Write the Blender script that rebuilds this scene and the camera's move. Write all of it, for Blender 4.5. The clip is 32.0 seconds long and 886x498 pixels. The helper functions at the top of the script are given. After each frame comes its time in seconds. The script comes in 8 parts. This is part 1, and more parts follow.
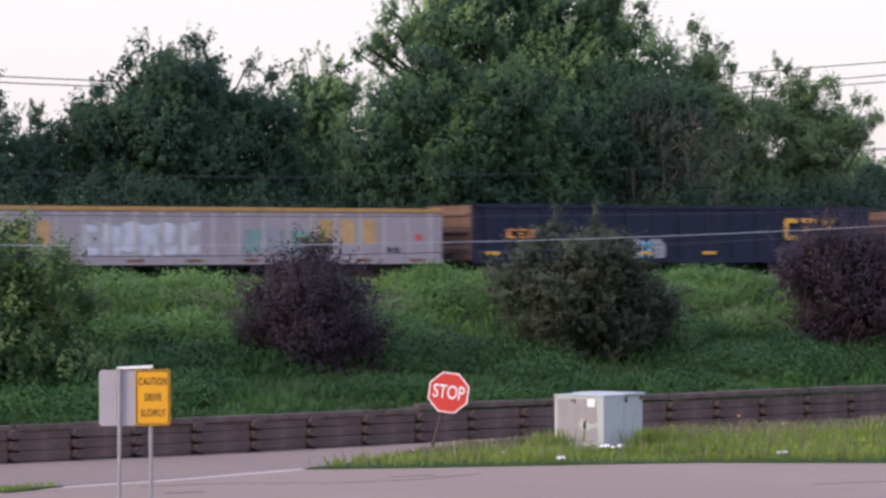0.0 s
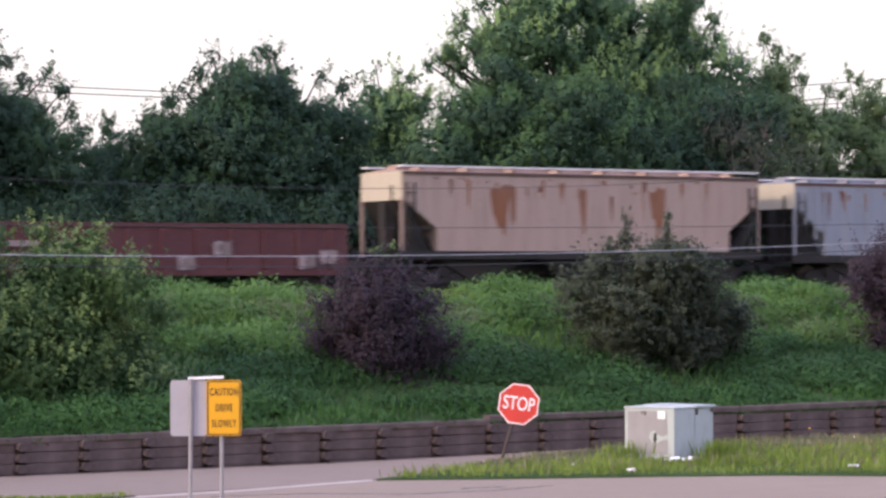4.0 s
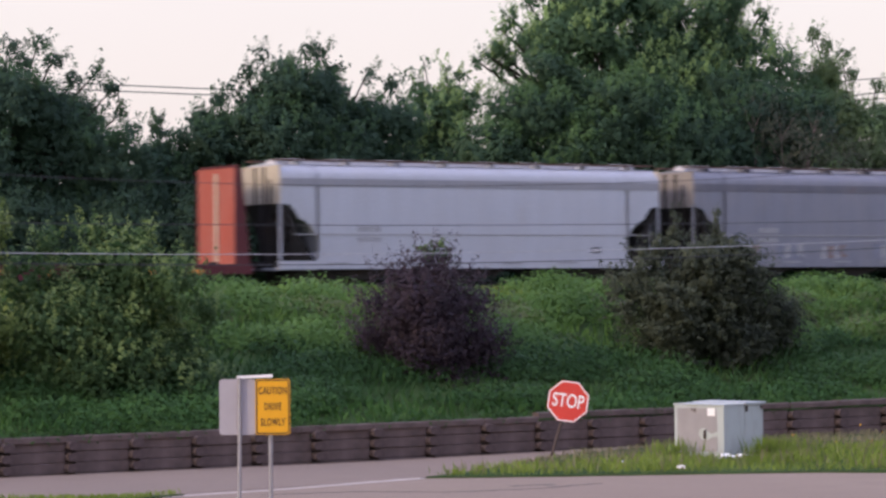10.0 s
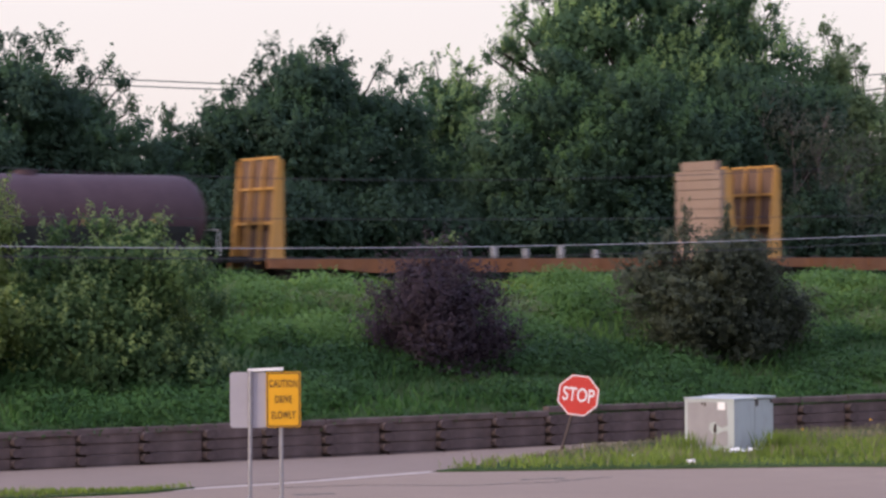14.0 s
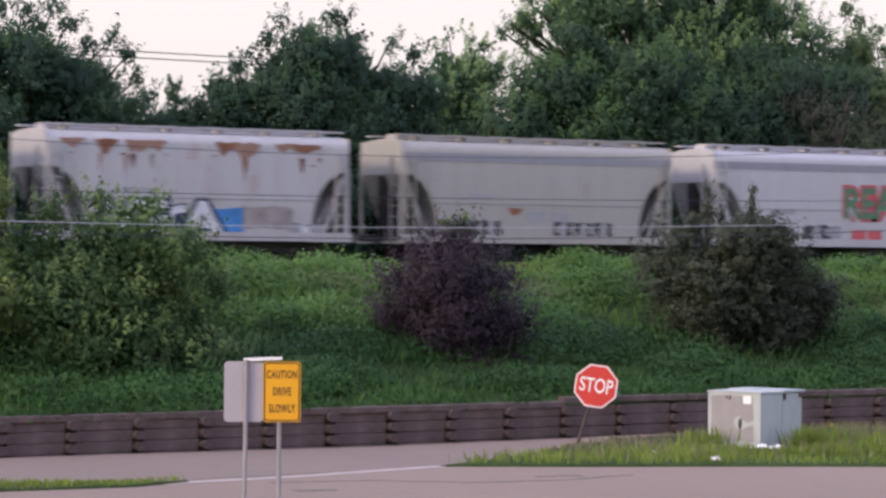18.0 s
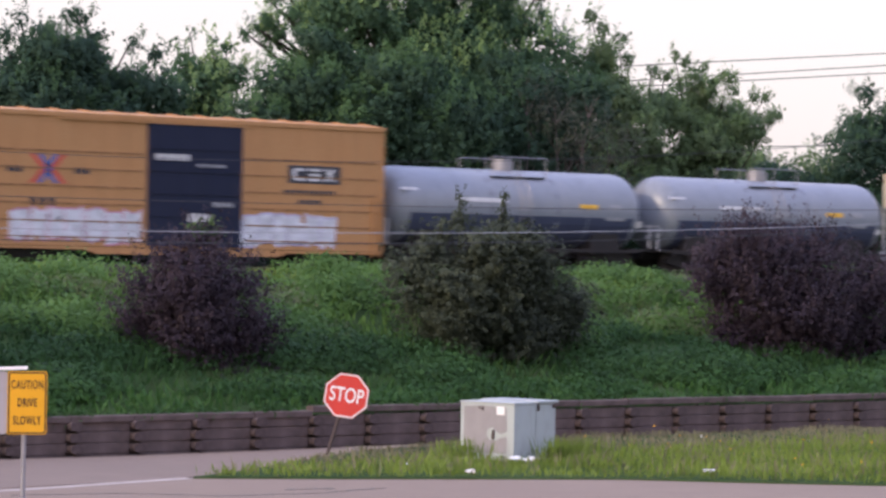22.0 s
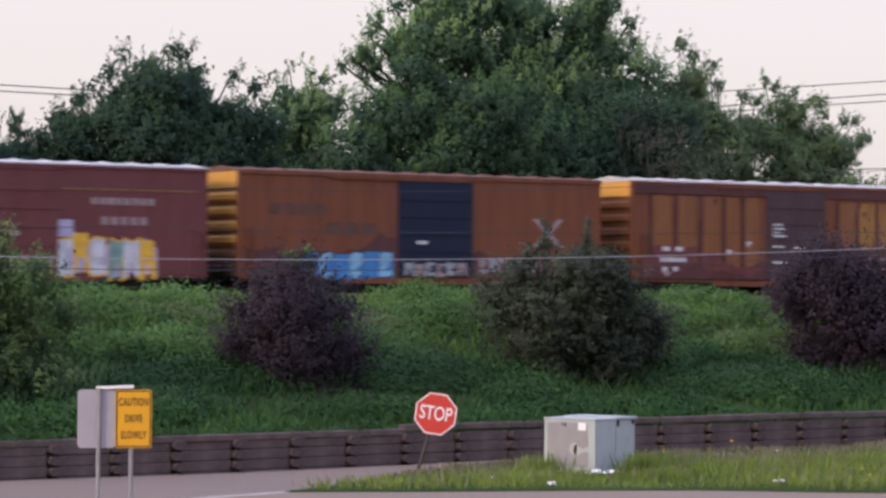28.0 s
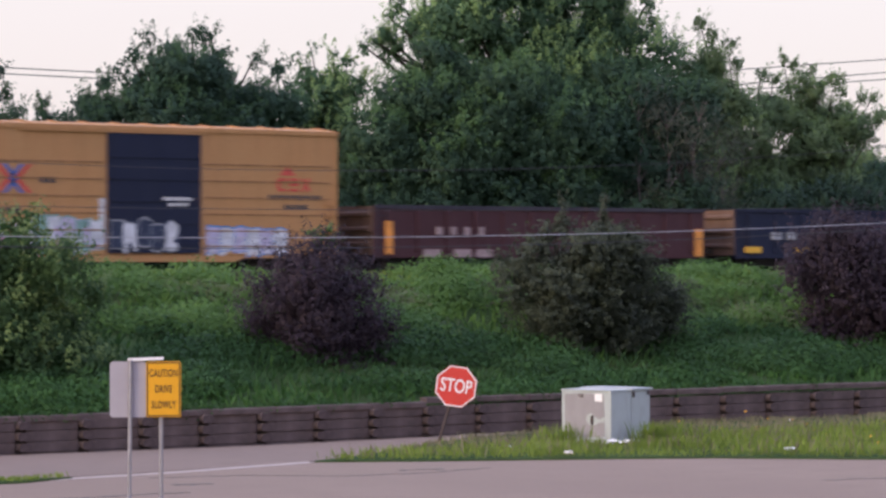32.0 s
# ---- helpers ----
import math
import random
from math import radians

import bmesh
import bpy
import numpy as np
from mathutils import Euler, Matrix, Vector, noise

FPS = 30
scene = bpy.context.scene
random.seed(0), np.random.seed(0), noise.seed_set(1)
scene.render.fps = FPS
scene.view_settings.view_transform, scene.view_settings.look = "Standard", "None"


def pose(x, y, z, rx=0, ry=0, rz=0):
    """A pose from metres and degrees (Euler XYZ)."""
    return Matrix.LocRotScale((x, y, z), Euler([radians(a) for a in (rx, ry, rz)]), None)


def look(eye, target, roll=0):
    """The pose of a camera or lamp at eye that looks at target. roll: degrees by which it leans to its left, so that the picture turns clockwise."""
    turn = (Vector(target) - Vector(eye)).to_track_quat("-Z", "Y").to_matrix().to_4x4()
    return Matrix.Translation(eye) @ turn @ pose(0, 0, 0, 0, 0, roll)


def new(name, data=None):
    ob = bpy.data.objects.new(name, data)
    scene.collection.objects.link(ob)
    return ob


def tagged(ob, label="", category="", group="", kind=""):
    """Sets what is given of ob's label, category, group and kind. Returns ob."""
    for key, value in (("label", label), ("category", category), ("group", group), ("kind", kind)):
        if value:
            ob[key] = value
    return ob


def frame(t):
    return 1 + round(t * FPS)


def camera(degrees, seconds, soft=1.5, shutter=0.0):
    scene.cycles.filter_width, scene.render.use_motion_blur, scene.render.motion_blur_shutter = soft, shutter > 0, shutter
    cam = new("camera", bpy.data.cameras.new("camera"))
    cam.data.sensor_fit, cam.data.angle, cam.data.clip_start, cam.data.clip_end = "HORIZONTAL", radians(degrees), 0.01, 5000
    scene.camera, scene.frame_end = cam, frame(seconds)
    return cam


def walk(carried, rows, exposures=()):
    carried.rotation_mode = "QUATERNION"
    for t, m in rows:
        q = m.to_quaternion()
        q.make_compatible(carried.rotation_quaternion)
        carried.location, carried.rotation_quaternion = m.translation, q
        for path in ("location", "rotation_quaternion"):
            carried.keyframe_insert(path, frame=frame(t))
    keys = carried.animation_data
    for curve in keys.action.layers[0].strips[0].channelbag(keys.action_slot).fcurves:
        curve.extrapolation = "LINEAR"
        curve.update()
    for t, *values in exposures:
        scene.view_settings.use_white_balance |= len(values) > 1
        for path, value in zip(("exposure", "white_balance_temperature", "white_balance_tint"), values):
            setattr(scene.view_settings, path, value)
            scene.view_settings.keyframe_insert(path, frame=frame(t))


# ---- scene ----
# ---- camera ----
cam = camera(17.29, 32.0, soft=2.8, shutter=0.35)
# seconds, eye x y z, yaw, pitch, roll
PATH = [
    (0.0, 0.020, -0.014, 3.183, -34.000, 0.570, 0.448),
    (0.5, 0.014, -0.010, 3.191, -33.713, 0.184, 0.384),
    (1.0, 0.014, -0.006, 3.195, -33.480, -0.002, 0.340),
    (1.5, 0.011, -0.011, 3.196, -33.305, 0.018, 0.308),
    (2.0, 0.014, -0.010, 3.202, -33.177, 0.186, 0.255),
    (2.5, 0.009, -0.007, 3.201, -33.069, 0.380, 0.198),
    (3.0, 0.009, -0.011, 3.193, -32.963, 0.576, 0.104),
    (3.5, 0.003, -0.019, 3.187, -32.813, 0.728, 0.194),
    (5.5, 0.016, -0.013, 3.181, -32.200, 0.886, 0.384),
    (6.0, 0.021, -0.014, 3.194, -32.121, 0.839, 0.430),
    (6.5, 0.020, -0.012, 3.194, -32.042, 0.806, 0.451),
    (7.0, 0.026, -0.012, 3.207, -31.956, 0.759, 0.458),
    (7.5, 0.027, -0.005, 3.207, -31.886, 0.727, 0.425),
    (8.0, 0.028, -0.003, 3.207, -31.850, 0.710, 0.475),
    (8.5, 0.025, 0.008, 3.208, -31.829, 0.702, 0.462),
    (9.0, 0.027, 0.004, 3.206, -31.800, 0.696, 0.464),
    (9.5, 0.029, 0.002, 3.206, -31.731, 0.712, 0.431),
    (10.0, 0.034, 0.001, 3.210, -31.650, 0.731, 0.463),
    (10.5, 0.036, 0.000, 3.209, -31.571, 0.742, 0.504),
    (11.0, 0.040, -0.002, 3.209, -31.488, 0.742, 0.495),
    (11.5, 0.043, -0.005, 3.207, -31.442, 0.715, 0.467),
    (12.0, 0.042, -0.010, 3.200, -31.429, 0.704, 0.482),
    (12.5, 0.031, -0.016, 3.191, -31.436, 0.682, 0.491),
    (13.0, 0.027, -0.022, 3.192, -31.440, 0.665, 0.485),
    (13.5, 0.022, -0.028, 3.189, -31.447, 0.650, 0.454),
    (14.0, 0.014, -0.032, 3.183, -31.444, 0.642, 0.405),
    (14.5, 0.014, -0.035, 3.167, -31.431, 0.654, 0.340),
    (16.5, 0.735, 1.188, 3.229, -31.353, 0.564, 0.106),
    (17.0, 0.971, 1.603, 3.236, -31.333, 0.486, -0.067),
    (17.5, 1.214, 2.008, 3.243, -31.296, 0.373, -0.221),
    (18.0, 1.441, 2.412, 3.249, -31.271, 0.225, -0.388),
    (18.5, 1.651, 2.777, 3.286, -31.207, 0.009, -0.614),
    (19.0, 1.867, 3.205, 3.267, -31.116, -0.217, -0.511),
    (19.5, 2.014, 3.364, 3.135, -30.897, 0.154, 0.199),
    (20.0, 2.176, 3.761, 3.208, -32.263, 1.018, 0.435),
    (20.5, 1.901, 3.369, 3.308, -35.206, 0.676, 0.062),
    (21.0, 1.901, 3.579, 3.322, -36.327, 0.549, 0.090),
    (21.5, 1.903, 3.590, 3.304, -36.358, 0.467, -0.298),
    (22.0, 1.903, 3.611, 3.286, -36.482, 0.364, -0.955),
    (22.5, 1.884, 3.577, 3.301, -37.519, 0.078, -0.786),
    (23.0, 1.697, 3.369, 3.302, -36.081, -0.254, -1.690),
    (23.5, 1.797, 3.139, 3.188, -38.025, -0.110, -0.985),
    (24.0, 1.465, 2.632, 3.303, -35.534, 1.349, -0.695),
    (24.5, 1.388, 2.547, 3.299, -35.088, 1.214, -0.388),
    (25.0, 1.289, 2.454, 3.300, -35.002, 1.106, -0.280),
    (25.5, 1.311, 2.512, 3.305, -34.964, 1.038, -0.219),
    (27.5, 0.949, 1.844, 3.268, -34.542, 0.927, -0.371),
    (28.0, 0.641, 1.263, 3.256, -34.438, 0.850, -0.331),
    (28.5, 0.319, 0.718, 3.235, -34.413, 0.794, -0.176),
    (29.0, -0.029, 0.051, 3.233, -34.313, 0.740, 0.021),
    (29.5, -0.047, 0.032, 3.216, -34.266, 0.696, 0.088),
    (30.0, -0.051, 0.027, 3.203, -34.197, 0.666, 0.154),
    (30.5, -0.052, 0.031, 3.201, -34.131, 0.619, 0.102),
    (31.0, -0.046, 0.031, 3.204, -34.051, 0.560, 0.108),
    (31.5, -0.049, 0.034, 3.203, -33.980, 0.502, 0.075),
    (32.0, -0.084, 0.021, 3.176, -33.949, 0.458, 0.083),
]
# the camera sets its own exposure
STOPS = [(0.0, 0.12), (1.0, 0.48), (2.0, 0.75), (3.0, 0.7), (4.5, 0.22), (6.0, 0.02), (8.0, 0.0), (14.0, 0.0), (17.0, 0.05), (18.0, 0.09), (19.0, 0.12), (20.0, 0.12), (21.0, 0.11), (22.0, 0.17), (23.0, 0.36), (24.0, 0.08), (24.5, 0.06), (25.0, -0.08), (28.0, -0.08), (31.0, -0.07), (32.0, 0.0)]
EXPOSURES = [(t, stops, 6180 if t < 4 else 6400 if t < 20 else 6300, 13) for t, stops in STOPS]
walk(cam, [(t, pose(x, y, z, 90 + pitch, roll, yaw)) for t, x, y, z, yaw, pitch, roll in PATH], EXPOSURES)

# ---- world and sun ----
SUN_FROM = Vector((-0.91, -0.03, 0.40)).normalized()
world = bpy.data.worlds.new("evening_sky")
scene.world = world
world.use_nodes = True
wn, wl = world.node_tree.nodes, world.node_tree.links
wn.clear()
sky = wn.new("ShaderNodeTexSky")
sky.sky_type = 'NISHITA'
sky.sun_disc = False
sky.sun_elevation = math.asin(SUN_FROM.z)
sky.sun_rotation = math.atan2(SUN_FROM.x, SUN_FROM.y)
sky.air_density, sky.dust_density, sky.ozone_density = 1.0, 4.0, 1.0
clear_bg = wn.new("ShaderNodeBackground")
clear_bg.inputs["Strength"].default_value = 0.06
wl.new(sky.outputs[0], clear_bg.inputs["Color"])
# thin even cloud: pinkish white at the horizon, brighter and bluer overhead
geo = wn.new("ShaderNodeTexCoord")
sep = wn.new("ShaderNodeSeparateXYZ")
wl.new(geo.outputs["Generated"], sep.inputs[0])
ramp = wn.new("ShaderNodeValToRGB")
ramp.color_ramp.elements[0].position, ramp.color_ramp.elements[0].color = 0.16, (0.965, 0.85, 0.822, 1)
ramp.color_ramp.elements[1].position, ramp.color_ramp.elements[1].color = 0.65, (1.08, 1.18, 1.86, 1)
wl.new(sep.outputs["Z"], ramp.inputs["Fac"])
cloud_noise = wn.new("ShaderNodeTexNoise")
cloud_noise.inputs["Scale"].default_value = 3.0
cloud_noise.inputs["Detail"].default_value = 4.0
cloud_mix = wn.new("ShaderNodeMix")
cloud_mix.data_type, cloud_mix.blend_type = 'RGBA', 'MULTIPLY'
cloud_mix.inputs["Factor"].default_value = 0.12
wl.new(geo.outputs["Generated"], cloud_noise.inputs["Vector"])
wl.new(ramp.outputs["Color"], cloud_mix.inputs["A"])
wl.new(cloud_noise.outputs["Fac"], cloud_mix.inputs["B"])
cloud_bg = wn.new("ShaderNodeBackground")
cloud_bg.inputs["Strength"].default_value = 0.92
wl.new(cloud_mix.outputs["Result"], cloud_bg.inputs["Color"])
add_bg = wn.new("ShaderNodeAddShader")
wl.new(clear_bg.outputs[0], add_bg.inputs[0])
wl.new(cloud_bg.outputs[0], add_bg.inputs[1])
world_out = wn.new("ShaderNodeOutputWorld")
wl.new(add_bg.outputs[0], world_out.inputs["Surface"])
sun_data = bpy.data.lights.new("sun", 'SUN')
sun_data.energy, sun_data.angle, sun_data.color = 1.8, radians(6), (1.0, 0.80, 0.56)
sun = new("sun", sun_data)
sun.matrix_world = look((0, 0, 60), Vector((0, 0, 60)) - SUN_FROM)


# ---- materials ----
class Nodes:
    """Short hand for one node material."""

    def __init__(self, name, rough=0.8, metal=0.0, spec=0.3):
        self.mat = bpy.data.materials.new(name)
        self.mat.use_nodes = True
        self.n, self.l = self.mat.node_tree.nodes, self.mat.node_tree.links
        self.b = self.n["Principled BSDF"]
        self.b.inputs["Roughness"].default_value = rough
        self.b.inputs["Metallic"].default_value = metal
        self.b.inputs["Specular IOR Level"].default_value = spec
        self.coord = self.n.new("ShaderNodeTexCoord")

    def noise(self, scale, detail=4.0, stretch=(1, 1, 1), rough=0.55, space="Object"):
        m = self.n.new("ShaderNodeMapping")
        m.inputs["Scale"].default_value = stretch
        self.l.new(self.coord.outputs[space], m.inputs["Vector"])
        t = self.n.new("ShaderNodeTexNoise")
        t.inputs["Scale"].default_value, t.inputs["Detail"].default_value, t.inputs["Roughness"].default_value = scale, detail, rough
        self.l.new(m.outputs[0], t.inputs["Vector"])
        return t.outputs["Fac"]

    def ramp(self, fac, lo, hi):
        r = self.n.new("ShaderNodeMapRange")
        r.inputs["From Min"].default_value, r.inputs["From Max"].default_value = lo, hi
        self.l.new(fac, r.inputs["Value"])
        return r.outputs[0]

    def mix(self, fac, a, b, blend='MIX'):
        m = self.n.new("ShaderNodeMix")
        m.data_type, m.blend_type = 'RGBA', blend
        for key, v in (("Factor", fac), ("A", a), ("B", b)):
            if isinstance(v, bpy.types.NodeSocket):
                self.l.new(v, m.inputs[key])
            elif key == "Factor":
                m.inputs[key].default_value = v
            else:
                m.inputs[key].default_value = (*v, 1)
        return m.outputs["Result"]

    def random(self):
        return self.n.new("ShaderNodeObjectInfo").outputs["Random"]

    def island(self):
        return self.n.new("ShaderNodeNewGeometry").outputs["Random Per Island"]

    def colour(self, c):
        if isinstance(c, bpy.types.NodeSocket):
            self.l.new(c, self.b.inputs["Base Color"])
        else:
            self.b.inputs["Base Color"].default_value = (*c, 1)
        return self

    def bump(self, fac, strength=0.3, distance=0.02):
        bp = self.n.new("ShaderNodeBump")
        bp.inputs["Strength"].default_value, bp.inputs["Distance"].default_value = strength, distance
        self.l.new(fac, bp.inputs["Height"])
        self.l.new(bp.outputs[0], self.b.inputs["Normal"])
        return self

    def translucent(self, colour, share):
        t = self.n.new("ShaderNodeBsdfTranslucent")
        if isinstance(colour, bpy.types.NodeSocket):
            self.l.new(colour, t.inputs["Color"])
        m = self.n.new("ShaderNodeMixShader")
        m.inputs[0].default_value = share
        self.l.new(self.b.outputs[0], m.inputs[1])
        self.l.new(t.outputs[0], m.inputs[2])
        self.l.new(m.outputs[0], self.n["Material Output"].inputs["Surface"])
        return self


def scaled(c, k):
    return tuple(min(1.0, v * k) for v in c)


def leaf_material(name, dark, light, share=0.42):
    m = Nodes(name, 0.62, 0, 0.2)
    c = m.mix(m.ramp(m.island(), -1.0, 2.0), dark, light)
    c = m.mix(m.ramp(m.noise(0.45, 3), 0.35, 0.65), c, scaled(dark, 0.85))
    m.colour(c)
    m.translucent(c, share)
    return m.mat


def paint(name, base, rust=0.25, streak=0.3, rust_colour=(0.16, 0.055, 0.025), rough=0.68, dust=(0.32, 0.28, 0.25), dusty=0.25, spec=0.22):
    """Weathered rail-car paint: upright streaks, rust blooms, road dust."""
    m = Nodes(name, rough, 0.0, spec)
    seed = m.random()
    shift = m.n.new("ShaderNodeVectorMath")
    shift.operation = 'ADD'
    m.l.new(m.coord.outputs["Object"], shift.inputs[0])
    m.l.new(seed, shift.inputs[1])
    streaks = m.noise(2.2, 5, (1.6, 1.6, 0.13))
    blooms = m.noise(0.9, 6, (1, 1, 0.6), 0.65)
    fine = m.noise(14, 3)
    c = m.mix(m.ramp(streaks, 0.42, 0.75), base, scaled(base, 1 - streak))
    c = m.mix(m.ramp(blooms, 0.40, 0.72), c, m.mix(dusty, base, dust))
    if rust > 0:
        k = m.n.new("ShaderNodeMath")
        k.operation = 'MULTIPLY'
        m.l.new(m.ramp(blooms, 0.68 - 0.28 * rust, 0.80 - 0.16 * rust), k.inputs[0])
        m.l.new(m.ramp(streaks, 0.36, 0.62), k.inputs[1])
        c = m.mix(k.outputs[0], c, rust_colour)
    c = m.mix(m.ramp(fine, 0.3, 0.9), c, scaled(base, 0.75))
    m.colour(c)
    m.bump(fine, 0.12, 0.01)
    return m.mat


def plain(name, base, rough=0.6, metal=0.0, vary=0.25, scale=6.0):
    m = Nodes(name, rough, metal, 0.35)
    c = m.mix(m.ramp(m.noise(scale, 5), 0.3, 0.7), scaled(base, 1 - vary), scaled(base, 1 + vary * 0.4))
    m.colour(c)
    return m.mat


def ground_material():
    m = Nodes("meadow_soil", 0.95, 0, 0.1)
    c = m.mix(m.ramp(m.noise(0.25, 5), 0.35, 0.65), (0.028, 0.058, 0.016), (0.050, 0.085, 0.026))
    c = m.mix(m.ramp(m.noise(3.0, 5), 0.45, 0.8), c, (0.035, 0.045, 0.018))
    m.colour(c)
    m.bump(m.noise(4.0, 6), 0.6, 0.1)
    return m.mat


def asphalt_material(name, base, patch):
    m = Nodes(name, 0.9, 0, 0.25)
    c = m.mix(m.ramp(m.noise(0.18, 5, (1, 0.45, 1)), 0.35, 0.7), base, patch)
    c = m.mix(m.ramp(m.noise(1.4, 5), 0.45, 0.75), c, scaled(base, 0.8))
    c = m.mix(m.ramp(m.noise(40, 3), 0.3, 0.8), c, scaled(base, 1.12))
    m.colour(c)
    m.bump(m.noise(60, 4), 0.3, 0.01)
    return m.mat


M_GROUND = ground_material()
M_ROAD = asphalt_material("worn_asphalt", (0.24, 0.178, 0.134), (0.190, 0.139, 0.105))
M_STREET = asphalt_material("street_asphalt", (0.212, 0.158, 0.124), (0.175, 0.131, 0.106))
M_LINE = plain("worn_white_line", (0.42, 0.35, 0.30), 0.8, 0, 0.2, 3)
M_CRACK = plain("crack_filler", (0.09, 0.085, 0.075), 0.95)
M_GRAVEL = plain("ballast_stone", (0.13, 0.118, 0.112), 0.95, 0, 0.5, 9)
M_STEEL = plain("rail_steel", (0.16, 0.13, 0.12), 0.5, 0.5)
M_BLACK = plain("black_steel", (0.022, 0.021, 0.022), 0.6, 0.1, 0.35)
M_WHEEL = plain("wheel_steel", (0.05, 0.04, 0.036), 0.55, 0.4, 0.4)
M_TIMBER = plain("creosoted_timber", (0.09, 0.072, 0.066), 0.9, 0, 0.3, 5)
M_GALV = plain("galvanised_steel", (0.30, 0.29, 0.31), 0.45, 0.5, 0.15, 9)
M_SIGNBACK = plain("sign_back_aluminium", (0.36, 0.335, 0.36), 0.6, 0.1, 0.08, 3)
M_YELLOW = plain("sign_yellow", (0.68, 0.335, 0.01), 0.5, 0, 0.06, 3)
M_SIGNBLACK = plain("sign_black", (0.055, 0.035, 0.018), 0.6)
M_SIGNLETTER = plain("faded_sign_black", (0.11, 0.06, 0.015), 0.6)
M_RED = plain("sign_red", (0.58, 0.052, 0.038), 0.5, 0, 0.1, 3)
M_WHITE = plain("sign_white", (0.80, 0.78, 0.78), 0.5, 0, 0.06, 3)
M_POSTBROWN = plain("rusty_post", (0.07, 0.05, 0.045), 0.8)
M_WIRE_L = plain("bare_wire", (0.45, 0.44, 0.45), 0.4, 0.3)
M_WIRE_D = plain("insulated_wire", (0.05, 0.05, 0.055), 0.6)
M_BARK = plain("bark", (0.06, 0.048, 0.038), 0.95, 0, 0.4, 5)
M_STEM = plain("grey_sapling_bark", (0.17, 0.135, 0.13), 0.9, 0, 0.3, 5)
# deep green made lighter and bluer: distant haze is put into the colour
M_LEAF_HAZE = leaf_material("hazy_green_leaf", (0.048, 0.094, 0.062), (0.080, 0.142, 0.080))
M_LEAF_MAPLE = leaf_material("maple_leaf", (0.080, 0.150, 0.078), (0.136, 0.222, 0.104))
M_LEAF_OLIVE = leaf_material("olive_leaf", (0.130, 0.195, 0.092), (0.20, 0.265, 0.122))
M_LEAF_BROWN = leaf_material("brownish_twig_leaf", (0.105, 0.115, 0.080), (0.150, 0.155, 0.105))
M_LEAF_PLUM = leaf_material("plum_leaf", (0.044, 0.030, 0.041), (0.062, 0.043, 0.056), 0.3)
M_LEAF_GREY = leaf_material("grey_green_leaf", (0.052, 0.064, 0.042), (0.084, 0.098, 0.060))
M_LEAF_LILAC = leaf_material("shrub_leaf", (0.062, 0.118, 0.043), (0.108, 0.18, 0.060))
M_LEAF_YELLOW = leaf_material("yellow_green_leaf", (0.14, 0.20, 0.055), (0.22, 0.29, 0.085))
M_LEAF_FRONT = leaf_material("dark_maple_leaf", (0.054, 0.104, 0.060), (0.094, 0.160, 0.076))
# darker leaf colour stands for the shade under the trees behind the track
M_LEAF_SHADE = leaf_material("shaded_shrub_leaf", (0.026, 0.056, 0.032), (0.046, 0.085, 0.044), 0.3)
# paler tip leaves: young growth, and light on crown tops put into colour
LIT_TIPS = {
    "shaded_shrub_leaf": M_LEAF_SHADE,
    "yellow_green_leaf": leaf_material("lit_young_yellow_leaf", (0.28, 0.34, 0.085), (0.38, 0.43, 0.13), 0.35),
    "dark_maple_leaf": leaf_material("lit_maple_tip", (0.11, 0.20, 0.075), (0.16, 0.26, 0.095), 0.42),
    "hazy_green_leaf": leaf_material("lit_young_green_leaf", (0.070, 0.135, 0.062), (0.10, 0.175, 0.078), 0.42),
    "maple_leaf": leaf_material("lit_young_maple_leaf", (0.24, 0.36, 0.13), (0.34, 0.46, 0.18), 0.35),
    "olive_leaf": leaf_material("lit_young_olive_leaf", (0.17, 0.26, 0.10), (0.24, 0.33, 0.135), 0.35),
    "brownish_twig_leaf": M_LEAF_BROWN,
    "plum_leaf": leaf_material("lit_young_plum_leaf", (0.052, 0.034, 0.039), (0.070, 0.045, 0.051), 0.25),
    "grey_green_leaf": leaf_material("lit_young_grey_leaf", (0.074, 0.088, 0.052), (0.105, 0.118, 0.068), 0.3),
    "shrub_leaf": leaf_material("lit_young_shrub_leaf", (0.175, 0.25, 0.078), (0.24, 0.31, 0.10), 0.35),
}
M_GRASS_DARK = leaf_material("dark_bank_weeds", (0.033, 0.083, 0.024), (0.060, 0.130, 0.036), 0.3)
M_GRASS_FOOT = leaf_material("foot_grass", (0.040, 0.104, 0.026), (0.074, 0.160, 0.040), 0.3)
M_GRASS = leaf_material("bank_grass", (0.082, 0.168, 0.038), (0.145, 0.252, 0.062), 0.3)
M_GRASS_DRY = leaf_material("dry_grass", (0.105, 0.140, 0.060), (0.165, 0.195, 0.085), 0.3)
M_GRASS_TAN = leaf_material("tan_grass", (0.17, 0.155, 0.095), (0.26, 0.235, 0.14), 0.25)
M_GRASS_LAWN = leaf_material("verge_grass", (0.150, 0.215, 0.036), (0.255, 0.325, 0.064), 0.3)


